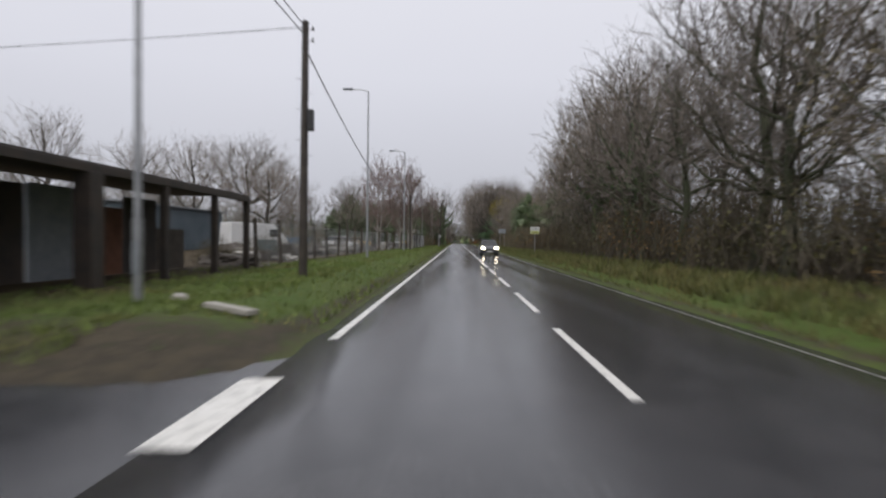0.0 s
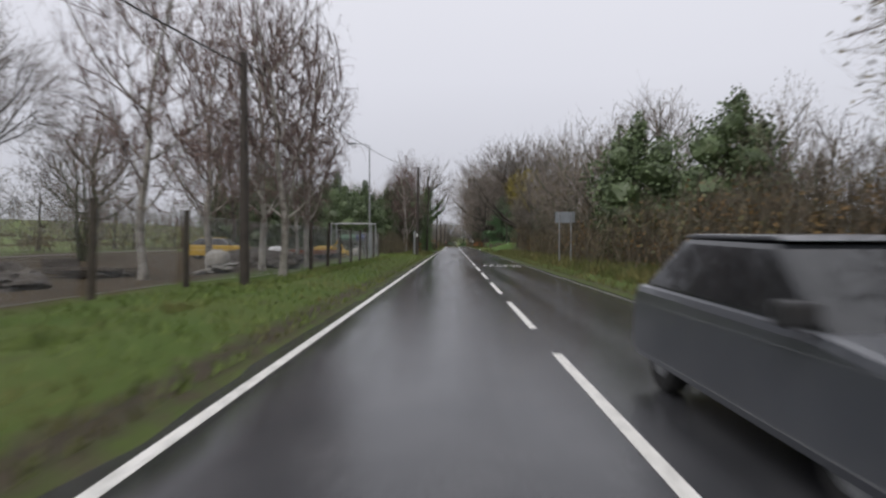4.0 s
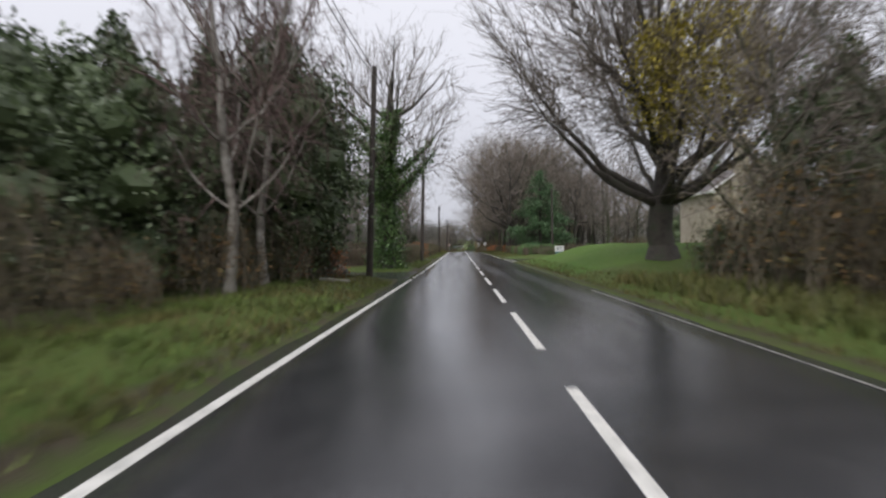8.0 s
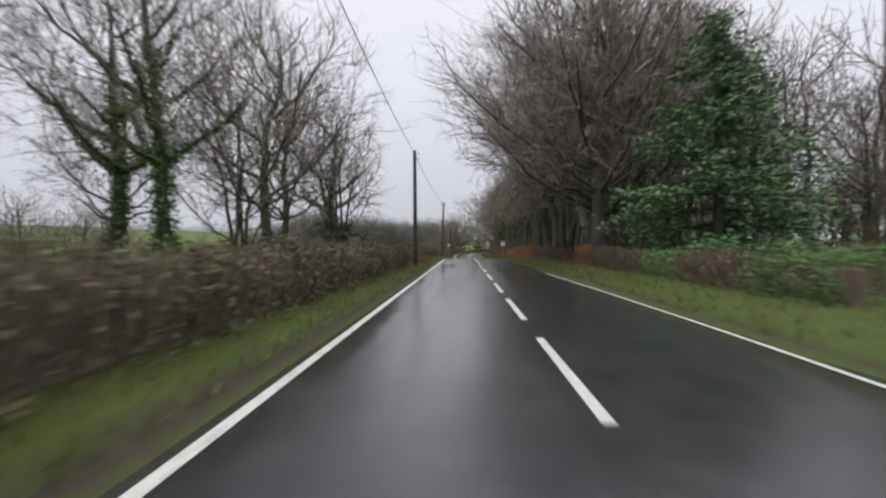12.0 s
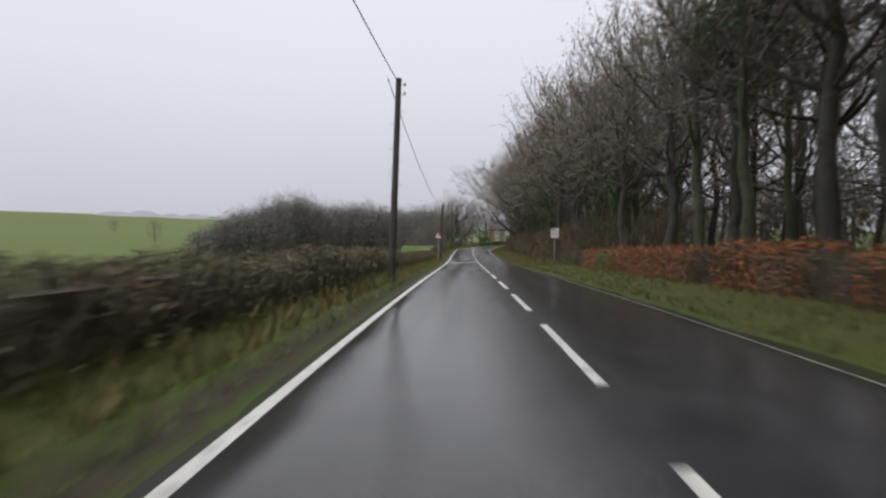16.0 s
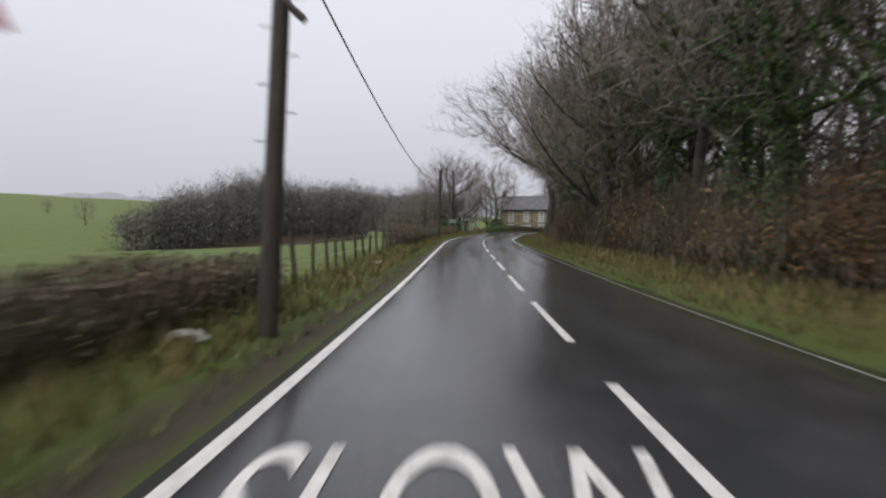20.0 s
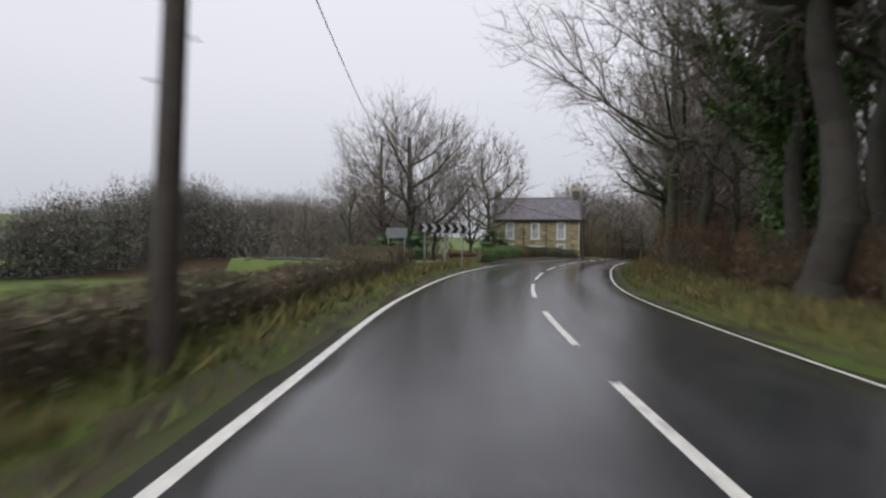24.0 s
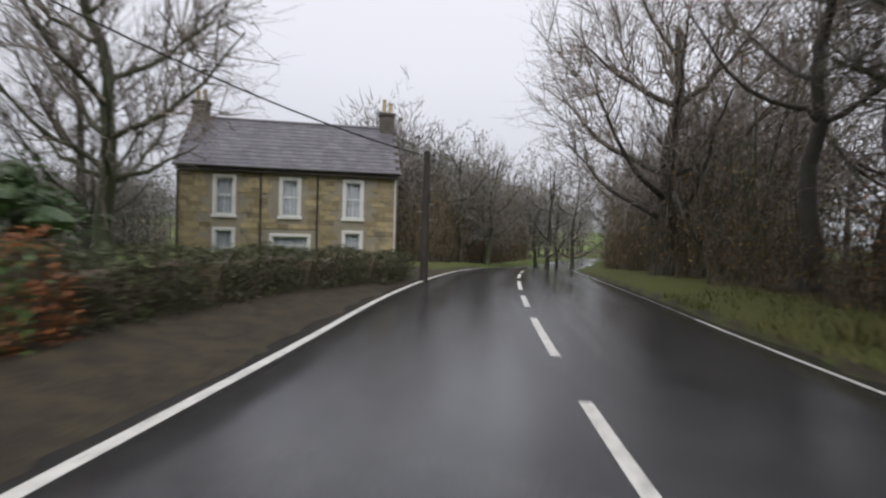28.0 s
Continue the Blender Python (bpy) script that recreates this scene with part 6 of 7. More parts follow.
trailer = thing("flatbed_trailer", (-10.9, 81.0, ground_at(-10.9, 81.0)), "rust-red flatbed trailer in the yard", "trailer", turn=80)
bm = bm_new()
box(bm, -0.95, 0.95, -1.7, 1.7, 0.42, 0.56, 0.02)
part("deck", bm, RUST, trailer)
for s in (-1, 1):
    bm = bm_new()
    box(bm, s * 0.95 - 0.03, s * 0.95 + 0.03, -1.7, 1.7, 0.56, 0.68, 0.01)
    part("side_board", bm, RUST, trailer)
    for wy in (-0.45, 0.45):
        add_wheel(trailer, s * 1.02, wy, 0.26, 0.16)
bm = bm_new()
rod(bm, (0, -1.7, 0.45), (0, -2.7, 0.4), 0.05, sides=8)
part("drawbar", bm, DARK_METAL, trailer)


def pallet_stack(x, y, n, turn):
    root = thing("pallet_stack", (x, y, ground_at(x, y)), "stack of grey weathered pallets in the yard", "pallets", "yard clutter", turn=turn)
    for k in range(n):
        for j in range(5):
            bm = bm_new()
            box(bm, -0.55 + 0.24 * j, -0.43 + 0.24 * j, -0.5, 0.5, 0.14 * k + 0.1, 0.14 * k + 0.125)
            part("slat", bm, OLD_WOOD, root)
        for yy in (-0.45, 0.0, 0.45):
            bm = bm_new()
            box(bm, -0.55, 0.55, yy - 0.05, yy + 0.05, 0.14 * k, 0.14 * k + 0.1)
            part("bearer", bm, OLD_WOOD, root)


for x, y, n, tn in ((-12.0, 24, 4, 10), (-13.2, 31.5, 6, 40), (-12.4, 40, 3, 75), (-13.5, 46.5, 5, 20), (-12.2, 74.5, 6, 5), (-11.8, 88.5, 4, 33)):
    pallet_stack(x, y, n, tn)


def sack(x, y, size, turn, mat, label):
    """A bulging bulk bag."""
    z = ground_at(x, y)
    root = thing("bulk_bag", (x, y, z), label, "bag", "yard clutter", turn=turn)
    bm = bm_new()
    bmesh.ops.create_icosphere(bm, subdivisions=3, radius=0.5)
    for v in bm.verts:
        c = v.co
        m = max(abs(c.x), abs(c.y), abs(c.z)) / max(c.length, 1e-6)
        c.x, c.y, c.z = (c.x * (0.75 + 0.35 / m) * size, c.y * (0.75 + 0.35 / m) * size, (c.z * (0.8 + 0.3 / m) + 0.45 + 0.06 * noise.noise(c * 5)) * size)
        c.z = max(c.z, 0.0)
    part("bag", bm, mat, root)


sack(-10.3, 72.8, 0.95, 20, SIGN_WHITE, "white builder's bulk bag, half full")
sack(-9.2, 90.2, 0.7, 50, PALE_STONE, "grubby pale rubble sack by the fence")
sack(-11.6, 68.8, 0.9, 0, PALE_STONE, "grubby pale rubble sack by the fence")
sack(-13.4, 34.5, 0.8, 0, PALE_STONE, "grubby pale rubble sack by the fence")


def skip(x, y, turn):
    """An open-topped blue skip with sloping ends."""
    root = thing("skip", (x, y, ground_at(x, y)), "battered blue waste skip in the yard", "skip", turn=turn)
    SKIP_BLUE = material("skip_blue", [(0.06, 0.12, 0.20), (0.09, 0.16, 0.25)], 1.5, 0.6, fine=0.3)
    for s in (-1, 1):
        bm = profile_solid([(-1.0, 0.1), (-1.7, 1.35), (1.7, 1.35), (1.0, 0.1)], 0.04, 0)
        part("side_wall", bm, SKIP_BLUE, root).location = (0.85 * s, 0, 0)
        bm = bm_new()
        vs_k = [bm.verts.new(v) for v in ((-0.81, s * 1.0, 0.1), (0.81, s * 1.0, 0.1), (0.81, s * 1.7, 1.35), (-0.81, s * 1.7, 1.35), (-0.81, s * 0.94, 0.1), (0.81, s * 0.94, 0.1), (0.81, s * 1.64, 1.35), (-0.81, s * 1.64, 1.35))]
        for f in ((0, 1, 2, 3), (4, 5, 6, 7), (0, 1, 5, 4), (1, 2, 6, 5), (2, 3, 7, 6), (3, 0, 4, 7)):
            bm.faces.new([vs_k[i] for i in f])
        bmesh.ops.recalc_face_normals(bm, faces=bm.faces)
        part("end_wall", bm, SKIP_BLUE, root)
    bm = bm_new()
    box(bm, -0.81, 0.81, -0.98, 0.98, 0.1, 0.16)
    part("floor_plate", bm, SKIP_BLUE, root)


skip(-24.5, 53.0, 30)
skip(-21.0, 60.5, 75)
for x, y, n, tn in ((-12.8, 50.5, 3, 0), (-14.6, 42.5, 4, 15), (-13.0, 27.5, 3, 60), (-16.5, 66.0, 4, 30)):
    pallet_stack(x, y, n, tn)

def timber_pile(x, y, turn, boards, length, mat, label):
    """Loose boards thrown on one another."""
    r = random.Random(int(100 * abs(x) + y))
    root = thing("timber_pile", (x, y, ground_at(x, y)), label, "timber pile", "heaps in the yard", turn=turn)
    for k in range(boards):
        bm = bm_new()
        w, h = r.uniform(0.14, 0.32), r.uniform(0.04, 0.09)
        ln = length * r.uniform(0.75, 1.0)
        box(bm, -w / 2, w / 2, -ln / 2, ln / 2, 0, h, 0.008)
        ob = part("board", bm, mat if k % 3 else OLD_WOOD, root)
        ob.matrix_local = pose(r.uniform(-0.55, 0.55), r.uniform(-0.2, 0.2), 0.02 + 0.085 * (k // 4), r.uniform(-2, 2), r.uniform(-5, 5), r.uniform(-12, 12))
    return root


def sheet_stack(x, y, turn, sheets, mat, label):
    """Flat sheets on two bearers."""
    r = random.Random(int(70 * abs(x) + y))
    root = thing("sheet_stack", (x, y, ground_at(x, y)), label, "sheet stack", "heaps in the yard", turn=turn)
    for v in (-0.7, 0.7):
        bm = bm_new()
        box(bm, -0.6, 0.6, v - 0.06, v + 0.06, -0.05, 0.22, 0.01)
        part("bearer", bm, OLD_WOOD, root)
    for k in range(sheets):
        bm = bm_new()
        box(bm, -0.62, 0.62, -1.2, 1.2, 0.22 + 0.055 * k, 0.262 + 0.055 * k, 0.006)
        part("sheet", bm, mat, root).matrix_local = pose(r.uniform(-0.06, 0.06), r.uniform(-0.1, 0.1), 0, 0, 0, r.uniform(-3, 3))
    return root


def spoil_mound(x, y, size, seed, label="dark mound of wet earth and rubble behind the fence"):
    """A low uneven heap."""
    bm = bm_new()
    bmesh.ops.create_icosphere(bm, subdivisions=4, radius=1.0)
    for v in bm.verts:
        f = 1 + 0.4 * noise.noise(v.co * 1.7 + Vector((seed, 0, 0))) + 0.18 * noise.noise(v.co * 5 + Vector((0, seed, 0)))
        v.co = Vector((v.co.x * 1.1 * size * f, v.co.y * 1.7 * size * f, v.co.z * 0.62 * size * f))
    ob = part("spoil_mound", bm, EARTH, None)
    ob.matrix_world = pose(x, y, ground_at(x, y) + 0.05, 0, 0, 37 * seed)
    return tagged(ob, label, "mound", "mounds in the yard")


TEAL_GREY = material("faded_teal_sheet", [(0.085, 0.135, 0.145), (0.115, 0.165, 0.172)], 1.5, 0.6, fine=0.2)
EARTH = material("dark_spoil", [(0.035, 0.030, 0.025), (0.060, 0.050, 0.040), (0.085, 0.075, 0.062)], 3.0, 0.85, fine=0.4, bump=0.9, bump_scale=9)
for k, (x, y, size) in enumerate(((-11.6, 18.8, 0.75), (-12.4, 33.0, 0.8), (-13.5, 40.0, 1.0), (-11.9, 47.5, 0.8), (-12.6, 58.5, 0.95), (-10.2, 70.5, 1.1), (-11.8, 74.5, 1.25), (-12.2, 82.0, 0.9), (-10.8, 90.0, 0.8), (-16.5, 30.5, 1.2))):
    spoil_mound(x, y, size, k + 2)
for x, y, tn, n, ln in ((-11.2, 25.5, 15, 14, 3.2), (-12.0, 37.2, -20, 18, 3.6), (-11.4, 54.0, 30, 12, 2.8), (-13.4, 63.0, 70, 16, 3.4), (-10.6, 66.5, 10, 14, 3.0), (-11.6, 86.5, -10, 12, 3.0)):
    timber_pile(x, y, tn, n, ln, PALE_STONE if n % 4 == 2 else OLD_WOOD, "untidy pile of weathered boards in the yard")
for x, y, tn, n in ((-12.0, 21.8, 20, 5), (-14.2, 29.0, 60, 7), (-11.8, 43.8, 80, 6), (-13.8, 51.5, 10, 5), (-12.6, 78.3, 35, 6)):
    sheet_stack(x, y, tn, n, PALE_STONE, "pale sheets stacked on bearers in the yard")
bin_box = thing("storage_bin", (-13.0, 27.6, ground_at(-13.0, 27.6)), "grey-teal plastic storage bin behind the fence", "bin", turn=8)
bm = bm_new()
box(bm, -0.5, 0.5, -0.45, 0.45, 0.12, 1.02, 0.05)
part("body", bm, TEAL_GREY, bin_box)
bm = bm_new()
box(bm, -0.54, 0.54, -0.49, 0.49, 1.02, 1.1, 0.03)
part("lid", bm, TEAL_GREY, bin_box)
for x in (-0.35, 0.35):
    bm = bm_new()
    box(bm, x - 0.08, x + 0.08, -0.4, 0.4, 0.0, 0.12, 0.02)
    part("foot", bm, PLASTIC, bin_box)
for k in range(4):
    bm = bm_new()
    box(bm, -0.36 + 0.22 * k, -0.3 + 0.22 * k, -0.475, -0.452, 0.2, 0.95, 0.008)
    part("rib", bm, TEAL_GREY, bin_box)

# scaffold frame with drums on a shelf, at the yard's far end
rack = thing("pipe_rack", (-10.8, 96.2, ground_at(-10.8, 96.2)), "grey pipe frame holding green and blue drums", "rack", turn=-8)
for x in (-2.0, 1.9):
    for y in (0.0, 1.4):
        bm = bm_new()
        rod(bm, (x, y, -0.2), (x, y, 2.9), 0.06, sides=8)
        part("upright", bm, STEEL, rack)
for y in (0.0, 1.4):
    bm = bm_new()
    rod(bm, (-2.0, y, 2.88), (1.9, y, 2.88), 0.045, sides=8)
    part("rail", bm, STEEL, rack)
bm = bm_new()
box(bm, -2.0, 1.9, 0.0, 1.4, 1.2, 1.26, 0.01)
part("shelf", bm, OLD_WOOD, rack)
DRUM_GREEN = material("green_plastic", [(0.07, 0.16, 0.09), (0.10, 0.20, 0.12)], 2, 0.5, fine=0.15)
DRUM_BLUE = material("blue_plastic", [(0.03, 0.05, 0.14), (0.05, 0.07, 0.18)], 2, 0.5, fine=0.15)
for x, m, w in ((-0.6, DRUM_GREEN, 0.75), (0.75, DRUM_BLUE, 0.45)):
    bm = bm_new()
    rod(bm, (-w, 0, 0), (w, 0, 0), 0.3, sides=18)
    bmesh.ops.bevel(bm, geom=list(bm.edges), offset=0.04, segments=2, affect="EDGES")
    drum = part("drum", bm, m, None)
    drum.matrix_world = rack.matrix_world @ pose(x, 0.6, 1.56)
    tagged(drum, "plastic drum lying on a shelf", "drum", "drums on the rack")


# ---- road signs ----
def sign(name, x, y, z0, z1, half, turn, label, posts=(0.0,), front=SIGN_WHITE, bands=(), thick=0.03, post_r=0.038):
    """A flat sign on posts; its face looks along -y before it is turned. bands: (x0, x1, z0, z1, material)."""
    g = ground_at(x, y)
    root = thing(name, (x, y, g), label, "sign", turn=turn)
    for px in posts:
        bm = bm_new()
        rod(bm, (px, 0.05, -0.3), (px, 0.05, z1 - g - 0.05), post_r, sides=10)
        part("post", bm, STEEL, root)
    bm = bm_new()
    box(bm, -half, half, -thick / 2, thick / 2, z0 - g, z1 - g, 0.008)
    board = part("panel", bm, front, root)
    for k, (a, b, c, d, m) in enumerate(bands):
        bm = bm_new()
        box(bm, a, b, -thick / 2 - 0.006, -thick / 2 - 0.001, c - g, d - g)
        part("band", bm, m, board)
    return root


sign("notice_sign", 6.0, 48.9, 2.1, 2.78, 0.44, 0, "small white and yellow-green notice on a post", bands=((-0.42, 0.42, 2.12, 2.4, SIGN_YELLOW), (-0.3, 0.3, 2.5, 2.56, SIGN_BACK), (-0.24, 0.24, 2.62, 2.67, SIGN_BACK), (-0.3, 0.3, 2.2, 2.26, BLACK)))
sign("road_sign", 5.05, 76.3, 2.5, 3.12, 0.56, 180, "back of a grey road sign on two posts", (-0.33, 0.33), SIGN_BACK, ((-0.52, 0.52, 2.54, 3.08, SIGN_WHITE),))
sign("board_sign", 10.3, 157.4, -0.05, 1.2, 0.5, -6, "white and teal advertising board by the hedge", (-0.42, 0.42), SIGN_WHITE, ((-0.5, 0.5, 0.22, 0.56, SIGN_TEAL), (-0.36, 0.36, 0.36, 0.42, SIGN_WHITE), (-0.28, -0.1, 0.72, 1.05, SIGN_BACK), (-0.1, 0.3, 0.98, 1.05, SIGN_BACK), (0.1, 0.3, 0.75, 0.82, SIGN_BACK)))
sign("small_sign", 13.2, 156.4, 0.62, 1.05, 0.26, -6, "small white sign on a short post", bands=((-0.18, 0.18, 0.86, 0.9, SIGN_BACK), (-0.18, 0.18, 0.76, 0.8, SIGN_BACK)))
sign("bus_stop_sign", 5.75, 242.0, 1.24, 2.0, 0.31, 0, "weathered white timetable sign on a post", bands=((-0.27, 0.1, 1.8, 1.94, SIGN_BACK), (-0.27, 0.27, 1.66, 1.7, SIGN_BACK), (-0.27, 0.27, 1.54, 1.58, SIGN_BACK), (-0.27, 0.2, 1.42, 1.46, SIGN_BACK)))
sign("road_sign", -3.0, 325.6, 0.3, 0.78, 0.5, 8, "small grey-blue sign on two posts", (-0.38, 0.38), SIGN_BACK)


def arrow_board(x, y, z0, z1, half):
    g = ground_at(x, y)
    root = thing("direction_sign", (x, y, g), "white direction sign with a pointed end", "sign", turn=2)
    for px in (-0.45, 0.4):
        bm = bm_new()
        rod(bm, (px, 0.06, -0.3), (px, 0.06, z1 - g - 0.05), 0.045, sides=10)
        part("post", bm, STEEL, root)
    bm = bm_new()
    zs = (z0 - g, (z0 + z1) / 2 - g, z1 - g)
    front = [bm.verts.new(v) for v in ((-half, -0.02, zs[0]), (half, -0.02, zs[0]), (half + 0.22, -0.02, zs[1]), (half, -0.02, zs[2]), (-half, -0.02, zs[2]))]
    bm.faces.new(front)
    ex = bmesh.ops.extrude_face_region(bm, geom=list(bm.faces))
    bmesh.ops.translate(bm, verts=[v for v in ex["geom"] if isinstance(v, bmesh.types.BMVert)], vec=(0, 0.04, 0))
    bmesh.ops.recalc_face_normals(bm, faces=bm.faces)
    board = part("panel", bm, SIGN_WHITE, root)
    for k in range(3):
        bm = bm_new()
        z = zs[0] + 0.12 + 0.17 * k
        box(bm, -half + 0.12, half - 0.15 - 0.2 * (k % 2), -0.026, -0.021, z, z + 0.07)
        part("text_bar", bm, SIGN_BACK, board)


arrow_board(-7.95, 148.6, 2.0, 2.68, 0.62)


def bend_sign(x, y, top, size):
    """A red-edged warning triangle with a black bent arrow."""
    g = ground_at(x, y)
    root = thing("warning_sign", (x, y, g), "red-bordered triangular bend warning sign on a grey post", "sign", turn=-3)
    bm = bm_new()
    rod(bm, (0, 0.05, -0.3), (0, 0.05, top - g - 0.08), 0.045, sides=10)
    part("post", bm, STEEL, root)
    h = size * 0.87

    def tri(scale, y0, y1):
        bm = bm_new()
        c = top - g - h * 0.667
        pts = [(0, h * 0.667 * scale), (-size / 2 * scale, -h * 0.333 * scale), (size / 2 * scale, -h * 0.333 * scale)]
        a = [bm.verts.new((px, y0, c + pz)) for px, pz in pts]
        b = [bm.verts.new((px, y1, c + pz)) for px, pz in pts]
        bm.faces.new(a)
        bm.faces.new(b[::-1])
        for k in range(3):
            bm.faces.new((a[k], b[k], b[(k + 1) % 3], a[(k + 1) % 3]))
        bmesh.ops.recalc_face_normals(bm, faces=bm.faces)
        return bm

    plate = part("border", tri(1.0, -0.02, 0.01), SIGN_RED, root)
    part("face", tri(0.74, -0.027, -0.021), SIGN_WHITE, plate)
    c = top - g - h * 0.667
    bm = bm_new()
    box(bm, -0.085, -0.04, -0.034, -0.028, c - 0.13, c + 0.06)
    box(bm, -0.0399, 0.06, -0.034, -0.028, c + 0.02, c + 0.06)
    v = [bm.verts.new(p) for p in ((0.06, -0.034, c - 0.01), (0.13, -0.034, c + 0.04), (0.06, -0.034, c + 0.09))]
    bm.faces.new(v)
    part("arrow", bm, BLACK, plate)


bend_sign(-4.0, 253.4, 1.82, 0.78)


def chevron_board(p, q, z0, z1, n=6):
    """A long black board with white arrowheads, on three posts."""
    p, q = Vector((*p, 0)), Vector((*q, 0))
    ln = (q - p).length
    g = ground_at(*((p + q) / 2).xy)
    root = thing("chevron_sign", ((p.x + q.x) / 2, (p.y + q.y) / 2, g), "long black and white chevron board on the bend", "sign", turn=math.degrees(math.atan2(q.y - p.y, q.x - p.x)))
    for px in (-ln * 0.38, 0.0, ln * 0.36):
        bm = bm_new()
        rod(bm, (px, 0.07, -0.3), (px, 0.07, z1 - g), 0.045, sides=10)
        part("post", bm, STEEL, root)
    bm = bm_new()
    box(bm, -ln / 2, ln / 2, -0.02, 0.02, z0 - g, z1 - g, 0.006)
    board = part("panel", bm, BLACK, root)
    h, mid = (z1 - z0), (z0 + z1) / 2 - g
    pitch = ln / n
    for k in range(n):
        x0 = -ln / 2 + pitch * (k + 0.22)
        bm = bm_new()
        for s in (1, -1):
            v = [bm.verts.new(c) for c in ((x0, -0.027, mid + s * h * 0.47), (x0 + pitch * 0.42, -0.027, mid + s * h * 0.47), (x0 + pitch * 0.72, -0.027, mid), (x0 + pitch * 0.3, -0.027, mid))]
            bm.faces.new(v)
        bmesh.ops.remove_doubles(bm, verts=bm.verts, dist=0.001)
        bmesh.ops.recalc_face_normals(bm, faces=bm.faces)
        part("chevron", bm, SIGN_WHITE, board)


chevron_board((-2.0, 327.6), (0.8, 330.55), 0.64, 1.08)


# ---- painted words ----
def word(text, x0, x1, y0, y1, flip):
    """A word painted on the road, stretched between two cross lines."""
    cu = bpy.data.curves.new("word", "FONT")
    cu.body = text
    tmp = new("word", cu)
    bpy.context.view_layer.update()
    me = bpy.data.meshes.new_from_object(tmp.evaluated_get(bpy.context.evaluated_depsgraph_get()))
    bpy.data.objects.remove(tmp)
    xs, ys_ = [v.co.x for v in me.vertices], [v.co.y for v in me.vertices]
    for v in me.vertices:
        u, w = (v.co.x - min(xs)) / (max(xs) - min(xs)), (v.co.y - min(ys_)) / (max(ys_) - min(ys_))
        if flip:
            u, w = 1 - u, 1 - w
        x, y = x0 + (x1 - x0) * u, y0 + (y1 - y0) * w
        v.co = (x, y, road_z(y) + paint_up(x) + 0.004)
    me.materials.append(PAINT)
    ob = new("painted_word", me)
    ob.parent = road
    return tagged(ob, "large worn white letters reading SLOW")


word("SLOW", 0.42, 2.68, 76.6, 78.9, True)
word("SLOW", -2.75, -0.2, 252.4, 254.4, False)


# ---- field gate, stakes and small things on the verges ----
gate = thing("field_gate", (-5.75, 193.3, ground_at(-5.75, 193.3)), "grey metal five-bar field gate, closed", "gate", turn=8)
for k in range(5):
    bm = bm_new()
    z = 0.28 + 0.22 * k
    rod(bm, (0, 0.1, z), (0, 3.5, z), 0.02, sides=8)
    part("bar", bm, STEEL, gate)
for y in (0.1, 1.8, 3.5):
    bm = bm_new()
    rod(bm, (0, y, 0.2), (0, y, 1.2), 0.022, sides=8)
    part("upright", bm, STEEL, gate)
for y in (-0.05, 3.75):
    bm = bm_new()
    box(bm, -0.11, 0.11, y - 0.11, y + 0.11, -0.3, 1.45, 0.02)
    part("gate_post", bm, OLD_WOOD, gate)

stake_fence = thing("stake_fence", (-5.3, 262, ground_at(-5.3, 262)), "leaning wooden stakes strung with wire along a field", "fence")
stake_fence.matrix_world = Matrix.Identity(4)
for k in range(16):
    y = 261.5 + 1.5 * k
    x = -5.3 + frng.uniform(-0.1, 0.1)
    z = ground_at(x, y)
    bm = bm_new()
    rod(bm, (x, y, z - 0.2), (x + frng.uniform(-0.12, 0.12), y + frng.uniform(-0.1, 0.1), z + frng.uniform(0.95, 1.2)), 0.06, 0.05, 6)
    part("stake", bm, OLD_WOOD, stake_fence)
for z in (0.45, 0.9):
    part("strand", hose([(-5.3, 261.5 + 1.5 * k, ground_at(-5.3, 261.5 + 1.5 * k) + z) for k in range(16)], 0.004, 4), STEEL, stake_fence)


def lump(name, x, y, sx, sy, sz, seed, mat, label, category, turn=0.0):
    """An uneven stone, log pile or slab."""
    bm = bm_new()
    bmesh.ops.create_icosphere(bm, subdivisions=3, radius=1.0)
    for v in bm.verts:
        v.co *= 1 + 0.28 * noise.noise(v.co * 1.6 + Vector((seed, 0, 0)))
        v.co = Vector((v.co.x * sx, v.co.y * sy, v.co.z * sz))
    me = bpy.data.meshes.new(name)
    bm.to_mesh(me)
    bm.free()
    me.materials.append(mat)
    ob = new(name, me)
    ob.matrix_world = pose(x, y, ground_at(x, y) + sz * 0.45, 0, 0, turn)
    return tagged(ob, label, category)


lump("stump", -7.3, 120.9, 0.9, 0.6, 0.42, 3, BARK, "dark rotten tree stump beside the track", "stump")
lump("stone", -4.55, 270.2, 0.3, 0.16, 0.07, 5, PALE_STONE, "pale flat stone in the verge", "stone", 20)
lump("stone", -4.6, 256.9, 0.26, 0.16, 0.08, 6, PALE_STONE, "pale flat stone in the verge", "stone")
lump("stone", -5.2, 229.0, 0.34, 0.22, 0.1, 7, PALE_STONE, "pale flat stone in the verge", "stone")
lump("stone", -6.8, 5.2, 0.16, 0.13, 0.1, 8, PALE_STONE, "small pale stone on the grass", "stone")
lump("stone", 5.0, 276.6, 0.2, 0.12, 0.07, 9, PALE_STONE, "small pale stone on the grass", "stone")
lump("stone", -4.2, 143.9, 0.2, 0.13, 0.07, 10, PALE_STONE, "small pale stone on the grass", "stone")
